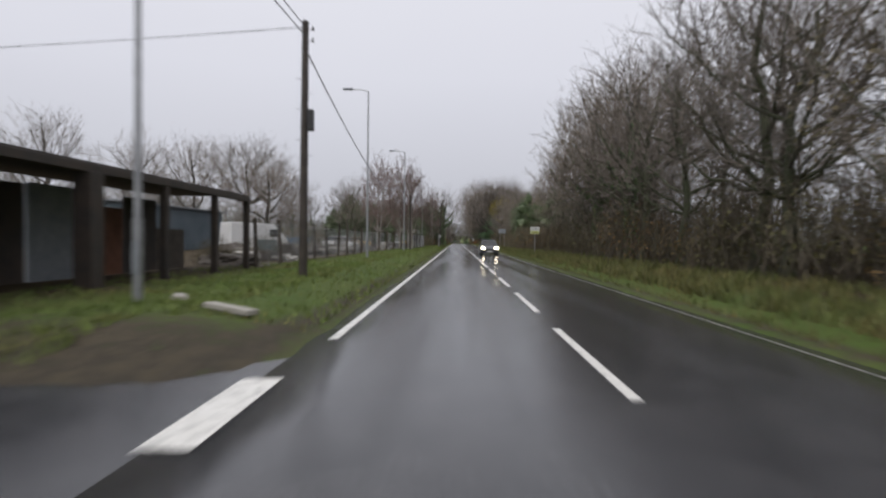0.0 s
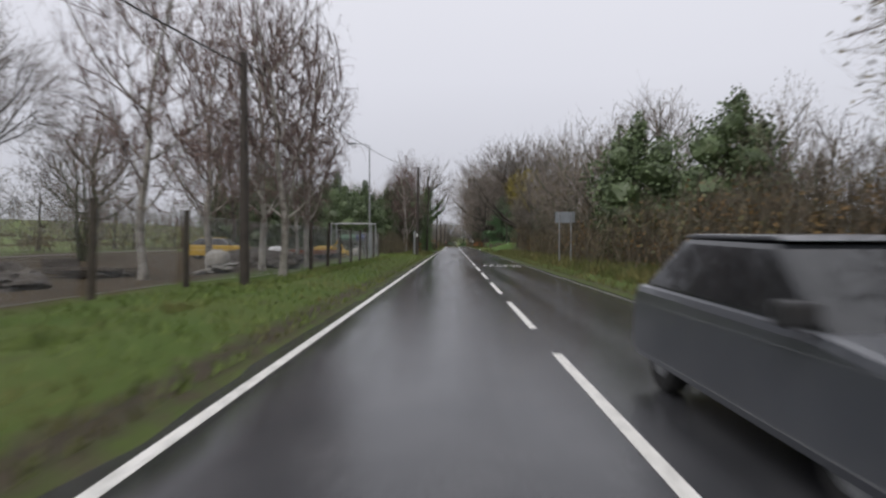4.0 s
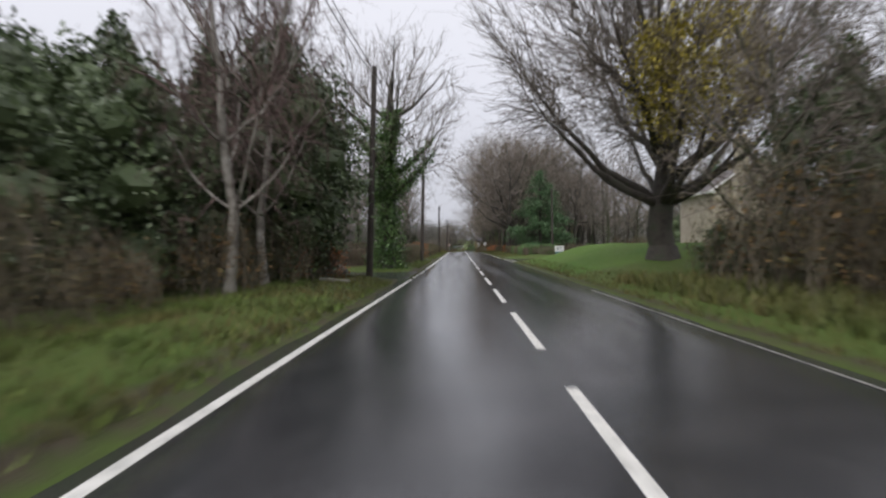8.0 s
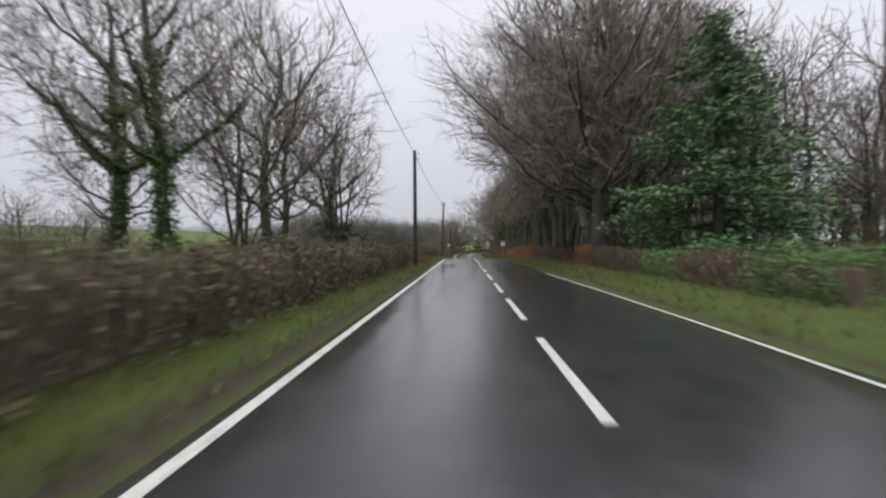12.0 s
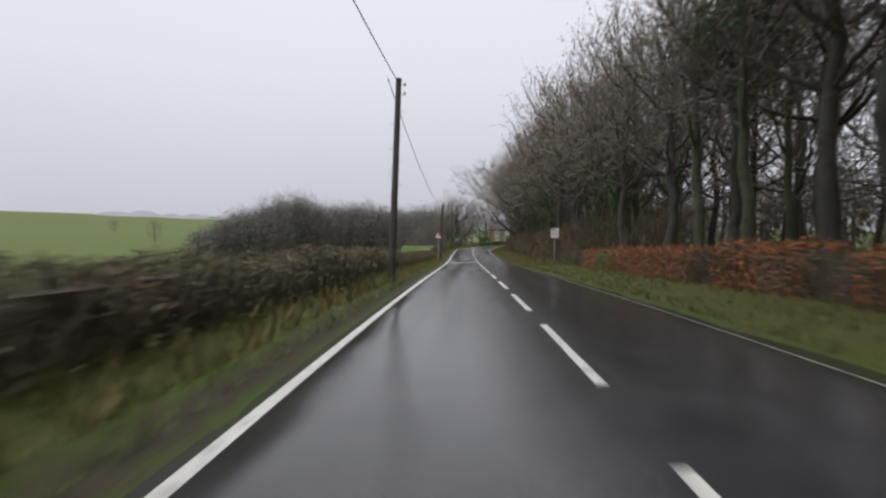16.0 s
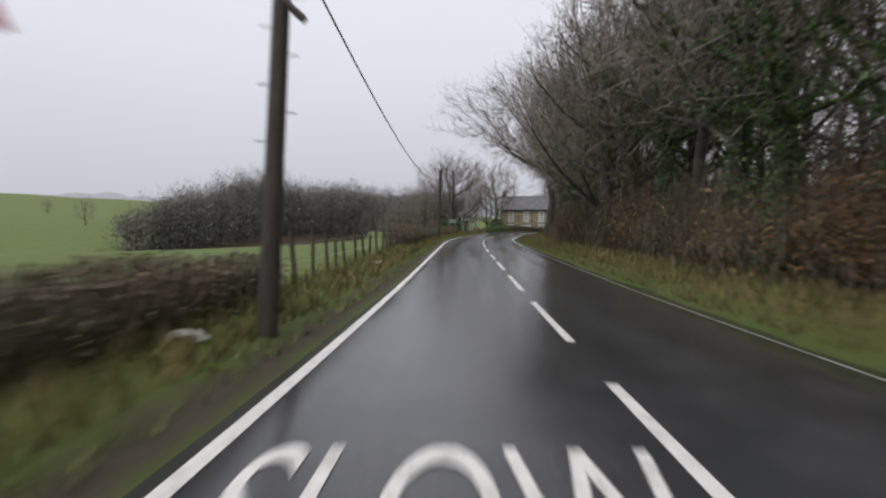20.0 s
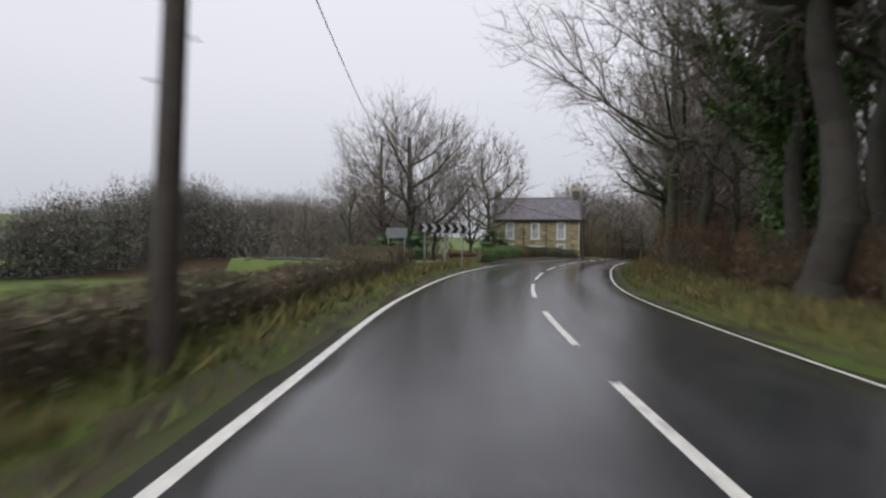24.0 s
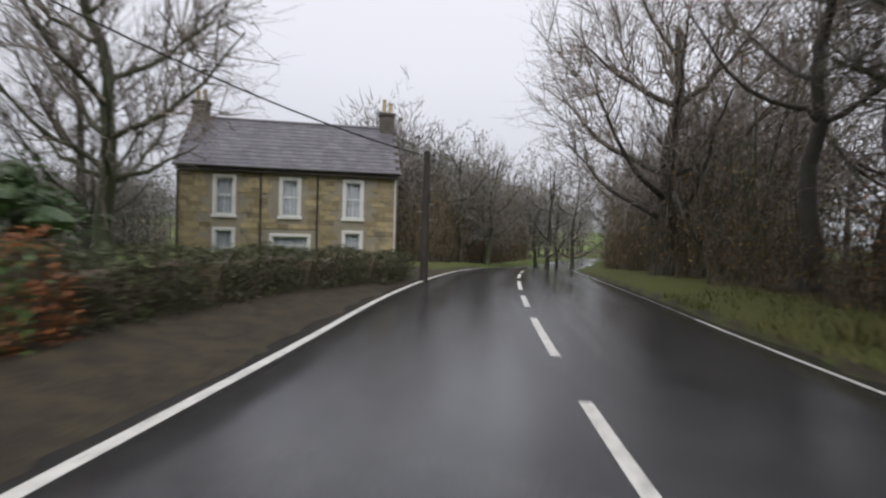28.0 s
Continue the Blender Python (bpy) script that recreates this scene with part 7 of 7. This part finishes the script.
for x, y, tn in ((-5.3, 3.9, 60), (-5.3, 112.9, 70)):
    bm = bm_new()
    box(bm, -0.12, 0.12, -0.55, 0.55, 0.0, 0.09, 0.015)
    plank = part("plank", bm, PALE_STONE, None)
    plank.matrix_world = pose(x, y, ground_at(x, y) + 0.02, 3, 2, tn)
    tagged(plank, "grey weathered plank lying in the grass", "plank")


# ---- the stone house on the bend ----
def sash_window(root, u, w, z0, z1, y=0.0, bay=False):
    """Painted stone surround, sashes, panes and a net curtain, set in the front wall."""
    win = new("window")
    win.parent = root
    f = 0.16
    for name, a in (("surround", (u, u + f, z0, z1)), ("surround", (u + w - f, u + w, z0, z1)), ("lintel", (u + f, u + w - f, z1 - f, z1)), ("sill", (u - 0.06, u + w + 0.06, z0 - 0.1, z0 + 0.05))):
        bm = bm_new()
        box(bm, a[0], a[1], y - (0.1 if name == "sill" else 0.05), y + 0.12, a[2], a[3], 0.012)
        part(name, bm, WHITE_PAINT, win)
    mid = (z0 + z1) / 2
    for a in ((u + f, u + w - f, mid - 0.03, mid + 0.03), (u + f, u + f + 0.05, z0 + 0.05, z1 - f), (u + w - f - 0.05, u + w - f, z0 + 0.05, z1 - f), (u + f, u + w - f, z1 - f - 0.06, z1 - f), (u + f, u + w - f, z0 + 0.05, z0 + 0.12)):
        bm = bm_new()
        box(bm, a[0], a[1], y + 0.06, y + 0.1, a[2], a[3], 0.006)
        part("sash_bar", bm, WHITE_PAINT, win)
    bm = bm_new()
    box(bm, u + w / 2 - 0.012, u + w / 2 + 0.012, y + 0.07, y + 0.095, z0 + 0.12, mid - 0.03)
    part("glazing_bar", bm, WHITE_PAINT, win)
    for a, b in ((z0 + 0.1, mid), (mid, z1 - f)):
        bm = bm_new()
        box(bm, u + f, u + w - f, y + 0.082, y + 0.086, a, b)
        g = part("pane", bm, GLASS, win)
        g.visible_shadow = False
    bm = bm_new()
    n = 14
    rows = [[bm.verts.new((u + f + (w - 2 * f) * k / n, y + 0.2 + 0.02 * math.sin(k * 1.9), z)) for k in range(n + 1)] for z in (z0 + 0.05, z1 - f)]
    for k in range(n):
        bm.faces.new((rows[0][k], rows[0][k + 1], rows[1][k + 1], rows[1][k]))
    part("curtain", bm, CURTAIN, win)
    return win


SOOTY_STONE = material("sooty_stone", [(0.075, 0.068, 0.060), (0.120, 0.108, 0.092)], 3.0, 0.85, fine=0.3, bump=0.5)


def stone_house():
    turn = math.degrees(math.atan2(368.85 - 371.2, 17.4 - 6.5))
    base = -1.6
    root = thing("stone_house", (6.5, 371.2, base), "two-storey sandstone house with slate roof and white sash windows", "house", turn=turn)
    L, D, E, R = 11.15, 6.6, 5.0, 7.95
    wins = [(1.75, 1.12, 2.45, 4.55), (5.0, 1.12, 2.45, 4.55), (8.25, 1.12, 2.45, 4.55), (1.75, 1.12, -0.25, 1.85), (8.25, 1.12, -0.25, 1.85), (4.55, 2.1, 0.35, 1.6)]
    # core walls with openings through the front
    us = sorted({0, L, *[w[0] for w in wins], *[w[0] + w[1] for w in wins]})
    zs = sorted({-0.6, E, *[w[2] for w in wins], *[w[3] for w in wins]})
    front = new("front_wall")
    bm = bm_new()
    for a, b in zip(us, us[1:]):
        for c, d in zip(zs, zs[1:]):
            m, k = (a + b) / 2, (c + d) / 2
            if not any(w[0] < m < w[0] + w[1] and w[2] < k < w[3] for w in wins):
                box(bm, a, b, 0.0, 0.35, c, d)
    bmesh.ops.remove_doubles(bm, verts=bm.verts, dist=0.0005)
    me = bpy.data.meshes.new("front_wall")
    bm.to_mesh(me)
    bm.free()
    me.materials.append(MORTAR)
    front.data = None
    bpy.data.objects.remove(front)
    front = part("front_wall", me, None, root)
    bm = bm_new()
    box(bm, 0.0, L, D - 0.35, D, -0.6, E)
    part("back_wall", bm, MORTAR, root)
    for u0 in (0.0, L - 0.35):
        bm = bm_new()
        a = [bm.verts.new(v) for v in ((u0, 0.351, -0.6), (u0, D - 0.351, -0.6), (u0, D - 0.351, E), (u0, D / 2, R - 0.15), (u0, 0.351, E))]
        b = [bm.verts.new((v.co.x + 0.35, v.co.y, v.co.z)) for v in a]
        bm.faces.new(a)
        bm.faces.new(b[::-1])
        for k in range(5):
            bm.faces.new((a[k], b[k], b[(k + 1) % 5], a[(k + 1) % 5]))
        bmesh.ops.recalc_face_normals(bm, faces=bm.faces)
        part("gable_wall", bm, MORTAR, root)
    bm = bm_new()
    box(bm, 0.36, L - 0.36, 0.36, D - 0.36, 2.05, 2.2)
    part("upper_floor", bm, OLD_WOOD, root)
    for w in wins:
        sash_window(root, *w[:2], *w[2:])
    # stones of the front
    hrng = random.Random(8)
    widths = (0.42, 0.56, 0.7, 0.86)
    shared = {}
    for wd in widths:
        bm = bm_new()
        box(bm, 0, wd - 0.022, -0.028, 0.0, 0, 0.248, 0.012)
        me = bpy.data.meshes.new("stone_block")
        bm.to_mesh(me)
        bm.free()
        me.materials.append(STONE)
        shared[wd] = me
    for row in range(21):
        z, u = -0.5 + 0.26 * row, hrng.uniform(0, 0.2)
        while u < L - 0.3:
            wd = hrng.choice(widths)
            if u + wd > L:
                wd = widths[0]
            if u + wd <= L + 0.06 and z + 0.25 < E and not any(w[0] - 0.04 < u + wd and u < w[0] + w[1] + 0.04 and w[2] - 0.14 < z + 0.25 and z < w[3] + 0.02 for w in wins):
                ob = new("stone_block", shared[wd])
                ob.parent = front
                ob.location = (u, -0.002 - hrng.uniform(0, 0.014), z)
            u += wd
    # roof: two slopes of slate courses
    for s in (0, 1):
        slope = math.hypot(D / 2 + 0.3, R - E + 0.1)
        roof = new("roof_slope")
        roof.parent = root
        ang = math.degrees(math.atan2(R - E + 0.1, D / 2 + 0.3))
        roof.matrix_local = pose(0 if s == 0 else L, -0.3 if s == 0 else D + 0.3, E - 0.1, ang, 0, 0) if s == 0 else pose(L, D + 0.3, E - 0.1, 0, 0, 180) @ pose(0, 0, 0, ang, 0, 0)
        bm = bm_new()
        box(bm, -0.15, L + 0.15, 0, slope, -0.06, 0.0)
        part("boarding", bm, DARK_METAL, roof)
        n, cols = 13, 22
        wd = (L + 0.3) / cols
        bm = bm_new()
        v = [bm.verts.new(c) for c in ((0.004, -0.02, 0.026), (wd - 0.004, -0.02, 0.026), (wd - 0.004, slope / n + 0.03, 0.008), (0.004, slope / n + 0.03, 0.008))]
        w_ = [bm.verts.new((c.co.x, c.co.y, c.co.z - 0.014)) for c in v]
        for f in ((v[0], v[1], v[2], v[3]), (v[1], v[0], w_[0], w_[1]), (v[0], v[3], w_[3], w_[0]), (v[2], v[1], w_[1], w_[2])):
            bm.faces.new(f)
        slate = bpy.data.meshes.new("slate")
        bm.to_mesh(slate)
        bm.free()
        slate.materials.append(SLATE)
        for k in range(n):
            for j in range(cols - k % 2):
                ob = new("slate", slate)
                ob.parent = roof
                ob.location = (-0.15 + wd * (j + 0.5 * (k % 2)), slope * k / n, hrng.uniform(0, 0.006))
    bm = bm_new()
    rod(bm, (-0.15, D / 2, R + 0.03), (L + 0.15, D / 2, R + 0.03), 0.09, sides=8)
    part("ridge", bm, SLATE, root)
    for u, y, z in ((3.7, 0.55, 0), (7.6, 0.75, 0)):
        bm = bm_new()
        box(bm, u - 0.25, u + 0.25, y + 0.6, y + 1.0, E + 0.85 + 0.3 * (y > 0.6), E + 0.93 + 0.3 * (y > 0.6), 0.01)
        part("rooflight", bm, SIGN_BACK, root, "small grey rooflight")
    bm = bm_new()
    rod(bm, (-0.1, -0.36, E - 0.08), (L + 0.1, -0.36, E - 0.08), 0.06, sides=8)
    part("gutter", bm, BLACK, root)
    bm = bm_new()
    box(bm, 0, L, -0.28, -0.02, E - 0.32, E - 0.16, 0.01)
    part("eaves_board", bm, DARK_METAL, root)
    for u, m, nm in ((4.1, BLACK, ""), (6.95, BLACK, ""), (L - 0.12, WHITE_PAINT, "white plastic downpipe"), (0.1, BLACK, "")):
        bm = bm_new()
        rod(bm, (u, -0.1, -0.5), (u, -0.1, E - 0.2), 0.04, sides=8)
        part("downpipe", bm, m, root, nm)
    for u0, tall in ((-0.02, 8.7), (L - 0.78, 8.7)):
        bm = bm_new()
        box(bm, u0, u0 + 0.8, D / 2 - 0.4, D / 2 + 0.4, R - 0.9, tall, 0.02)
        box(bm, u0 - 0.06, u0 + 0.86, D / 2 - 0.47, D / 2 + 0.47, tall, tall + 0.16, 0.02)
        ch = part("chimney", bm, SOOTY_STONE, root)
        for k in range(2):
            bm = bm_new()
            hgt = 0.75 - 0.2 * k
            rod(bm, (u0 + 0.22 + 0.36 * k, D / 2, tall + 0.16), (u0 + 0.22 + 0.36 * k, D / 2, tall + 0.16 + hgt), 0.12, 0.1, 12)
            rod(bm, (u0 + 0.22 + 0.36 * k, D / 2, tall + 0.16 + hgt), (u0 + 0.22 + 0.36 * k, D / 2, tall + 0.24 + hgt), 0.13, 0.13, 12)
            part("chimney_pot", bm, POT, ch)


stone_house()

# low hedge before the house, with a rust-brown stretch
for x, y, tn, size, kind in ((3.4, 343.1, -50, 0.77, hedge_h), (5.3, 345.7, -31, 0.75, hedge_h), (7.1, 348.7, -31, 0.71, hedge_k), (8.9, 351.5, -33, 0.69, hedge_k), (10.9, 354.0, -39, 0.67, hedge_k), (13.0, 356.4, -40, 0.66, hedge_k)):
    plant(kind, x, y, tn, size, label="low clipped garden hedge in front of the stone house", group="house hedge")
plant(beech_shrub, 6.3, 347.0, -31, 0.55)
for x, y, tn in ((-1.5, 354, 70), (2.0, 355, 80)):
    plant(hedge_o, x, y, tn, 0.8, label="rust-orange beech hedge beside the garden", group="house hedge")


# ---- the rendered house behind the lawn ----
def garden_house():
    g = ground_at(21, 139) - 0.1
    root = thing("rendered_house", (20.4, 141.5, g), "cream rendered house with a tall chimney and tiled roof", "house")
    W, D, E, R = 8.0, 7.0, 5.2, 8.0
    bm = bm_new()
    a = [bm.verts.new(v) for v in ((0, 0, -0.5), (W, 0, -0.5), (W, 0, E), (W / 2, 0, R), (0, 0, E))]
    b = [bm.verts.new((v.co.x, D, v.co.z)) for v in a]
    bm.faces.new(a)
    bm.faces.new(b[::-1])
    for k in range(5):
        bm.faces.new((a[k], b[k], b[(k + 1) % 5], a[(k + 1) % 5]))
    bmesh.ops.recalc_face_normals(bm, faces=bm.faces)
    part("wall", bm, CREAM, root)
    bm = bm_new()
    box(bm, -0.05, W + 0.05, -0.05, D + 0.05, -0.5, 0.45, 0.01)
    part("plinth", bm, TILE, root, "brown stone plinth")
    for s in (-1, 1):
        roof = new("roof_slope")
        roof.parent = root
        n, ln = 14, math.hypot(W / 2 + 0.4, R - E + 0.25)
        for k in range(n):
            bm = bm_new()
            t0, t1 = k / n, (k + 1) / n + 0.02
            def at(t, y, up):
                x = W / 2 + s * (W / 2 + 0.4) * (1 - t)
                return (x, y, E - 0.25 + (R - E + 0.25) * t + up)
            v = [bm.verts.new(c) for c in (at(t0, -0.3, 0.16), at(t0, D + 0.3, 0.16), at(t1, D + 0.3, 0.12), at(t1, -0.3, 0.12), at(t0, -0.3, 0.08), at(t0, D + 0.3, 0.08))]
            bm.faces.new(v[:4])
            bm.faces.new((v[0], v[4], v[5], v[1]))
            bmesh.ops.recalc_face_normals(bm, faces=bm.faces)
            part("tile_course", bm, TILE, roof)
        bm = bm_new()
        p, q = Vector((W / 2 + s * (W / 2 + 0.42), -0.32, E - 0.2)), Vector((W / 2, -0.32, R + 0.12))
        rod(bm, p, q, 0.09, sides=4)
        part("bargeboard", bm, WHITE_PAINT, roof, "white painted bargeboard")
    bm = bm_new()
    box(bm, -0.5, -0.02, -0.3, D + 0.3, E - 0.3, E - 0.12, 0.01)
    part("fascia", bm, WHITE_PAINT, root)
    bm = bm_new()
    box(bm, 1.3, 3.0, -0.62, 0.0, 0.0, 6.2, 0.03)
    box(bm, 1.6, 2.7, -0.55, 0.0, 6.2, 9.2, 0.03)
    box(bm, 1.52, 2.78, -0.62, 0.06, 9.2, 9.4, 0.02)
    ch = part("chimney", bm, CREAM, root, "tall outside chimney stack")
    for x in (1.9, 2.4):
        bm = bm_new()
        rod(bm, (x, -0.28, 9.4), (x, -0.28, 9.85), 0.13, 0.11, 10)
        part("chimney_pot", bm, POT, ch)
    win = new("window")
    win.parent = root
    bm = bm_new()
    box(bm, 5.1, 6.5, -0.03, 0.03, 1.2, 2.4, 0.01)
    part("frame", bm, WHITE_PAINT, win)
    for x in (5.2, 5.85):
        bm = bm_new()
        box(bm, x, x + 0.55, -0.045, -0.035, 1.3, 2.3)
        part("pane", bm, DARK_GLASS, win)


garden_house()

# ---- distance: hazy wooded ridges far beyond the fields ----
# The pale grey-blue is mist painted into the base colour of the woods.
HAZE = material("hazy_distant_woods", [(0.30, 0.32, 0.34), (0.38, 0.40, 0.42)], 0.01, 1.0, spec=0.0)


def far_ridge(name, radius, low, high, seed, a0, a1, label):
    """A far ridge with a wooded, uneven skyline, as a curved wall with a sloping face."""
    n = 420
    r = np.random.default_rng(seed)
    ang = np.radians(np.linspace(a0, a1, n))
    sky = low + (high - low) * (0.5 + 0.5 * np.sin(np.linspace(0, 11, n) + seed)) * 0.6 + r.normal(0, (high - low) * 0.06, n) + (high - low) * 0.25 * np.abs(np.sin(np.linspace(0, 90, n) + seed))
    rows = []
    for f, back in ((0.0, 0.0), (0.55, 25.0), (1.0, 40.0)):
        rr = radius + back
        rows.append(np.stack([np.sin(ang) * rr, 180 + np.cos(ang) * rr, -12 + (sky + 12) * f], 1))
    v = np.concatenate(rows)
    i = np.arange(n - 1)
    f = np.concatenate([np.stack([i + k * n, i + 1 + k * n, i + 1 + (k + 1) * n, i + (k + 1) * n], 1) for k in (0, 1)])
    return tagged(new(name, mesh_of(name, v, f, [HAZE], flat=False)), label, "backdrop", kind="structure")


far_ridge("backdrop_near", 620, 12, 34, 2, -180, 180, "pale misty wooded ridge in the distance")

# ---- grass along the verges ----
def grass_strip(name, s0, s1, off_in, off_out, count, height, mat, seed, label):
    r = np.random.default_rng(seed)
    ss = r.uniform(s0, s1, count)
    t = r.random(count) ** 1.5
    px, py = np.empty(count), np.empty(count)
    for k in range(count):
        a, b = off_in(ss[k]), off_out(ss[k])
        p = on_road(ss[k], a + (b - a) * t[k])
        px[k], py[k] = p.x, p.y
    clump = np.sin(px * 2.3 + ss * 1.1) * np.sin(ss * 2.9) > r.uniform(-1.3, 0.9, count)
    keep = clump
    for x0, y0, x1, y1, half in LANES:
        ux, uy = x1 - x0, y1 - y0
        ln = math.hypot(ux, uy)
        q = np.clip(((px - x0) * ux + (py - y0) * uy) / ln ** 2, 0, 1)
        keep &= np.hypot(px - x0 - q * ux, py - y0 - q * uy) > half + 0.4 + 2.8 * (q * ln < 4)
    keep &= ~((px > 4.8) & (ss > 118) & (ss < 152))
    px, py = px[keep], py[keep]
    n = len(px)
    pz = ground_z(px, py) - 0.02
    h = height * r.uniform(0.5, 1.5, n)
    a = r.uniform(0, 2 * np.pi, n)
    w = 0.012 + 0.05 * h
    lean = r.normal(0, 0.35, (n, 2)) * h[:, None]
    base = np.stack([px, py, pz], 1)
    d = np.stack([np.cos(a), np.sin(a), np.zeros(n)], 1) * w[:, None]
    tip = base + np.concatenate([lean, h[:, None]], 1)
    v = np.stack([base - d, base + d, tip], 1).reshape(-1, 3)
    ob = new(name, mesh_of(name, v, np.arange(3 * n).reshape(-1, 3), [mat]))
    return tagged(ob, label, "grass", kind="stuff")


L_IN, R_IN = (lambda s: -left_width(s) - 0.45), (lambda s: right_width(s) + 0.5)
grass_strip("verge_grass", -2, 340, L_IN, lambda s: -left_width(s) - 3.2, 60000, 0.13, BLADE, 1, "wet green verge grass")
grass_strip("verge_grass", -2, 182, R_IN, lambda s: right_width(s) + 3.4, 34000, 0.14, BLADE_OLIVE, 2, "wet green verge grass")
grass_strip("tall_grass", -6, 114, lambda s: right_width(s) + 1.3, lambda s: right_width(s) + 6.2, 48000, 0.30, BLADE_OLIVE, 3, "tall straw-coloured dead grass")
grass_strip("tall_grass", 186, 335, lambda s: -left_width(s) - 0.9, lambda s: -left_width(s) - 2.2, 20000, 0.26, BLADE_DRY, 4, "tall straw-coloured dead grass")
grass_strip("tall_grass", 240, 350, lambda s: right_width(s) + 1.2, lambda s: right_width(s) + 4.2, 20000, 0.26, BLADE_DRY, 5, "tall straw-coloured dead grass")
grass_strip("verge_grass", 182, 356, R_IN, lambda s: right_width(s) + 3.4, 34000, 0.15, BLADE_OLIVE, 6, "olive and straw-coloured verge grass")
grass_strip("verge_grass", 1, 116, lambda s: -left_width(s) - 2.6, lambda s: -9.6 + 2.6 * smooth(46, 68, s), 30000, 0.13, BLADE, 7, "wet green verge grass")

grass_strip("verge_grass", -1, 22, lambda s: -left_width(s) - 2.4, lambda s: -11.0, 12000, 0.11, BLADE, 8, "wet green verge grass")
grass_strip("verge_grass", 96, 119.5, lambda s: -left_width(s) - 0.6, lambda s: -left_width(s) - 4.4, 10000, 0.14, BLADE_OLIVE, 9, "olive and straw-coloured verge grass")

# ---- the plants that were only patterns go ----
for p in PROTOS:
    for o in (*p.children_recursive, p):
        bpy.data.objects.remove(o)
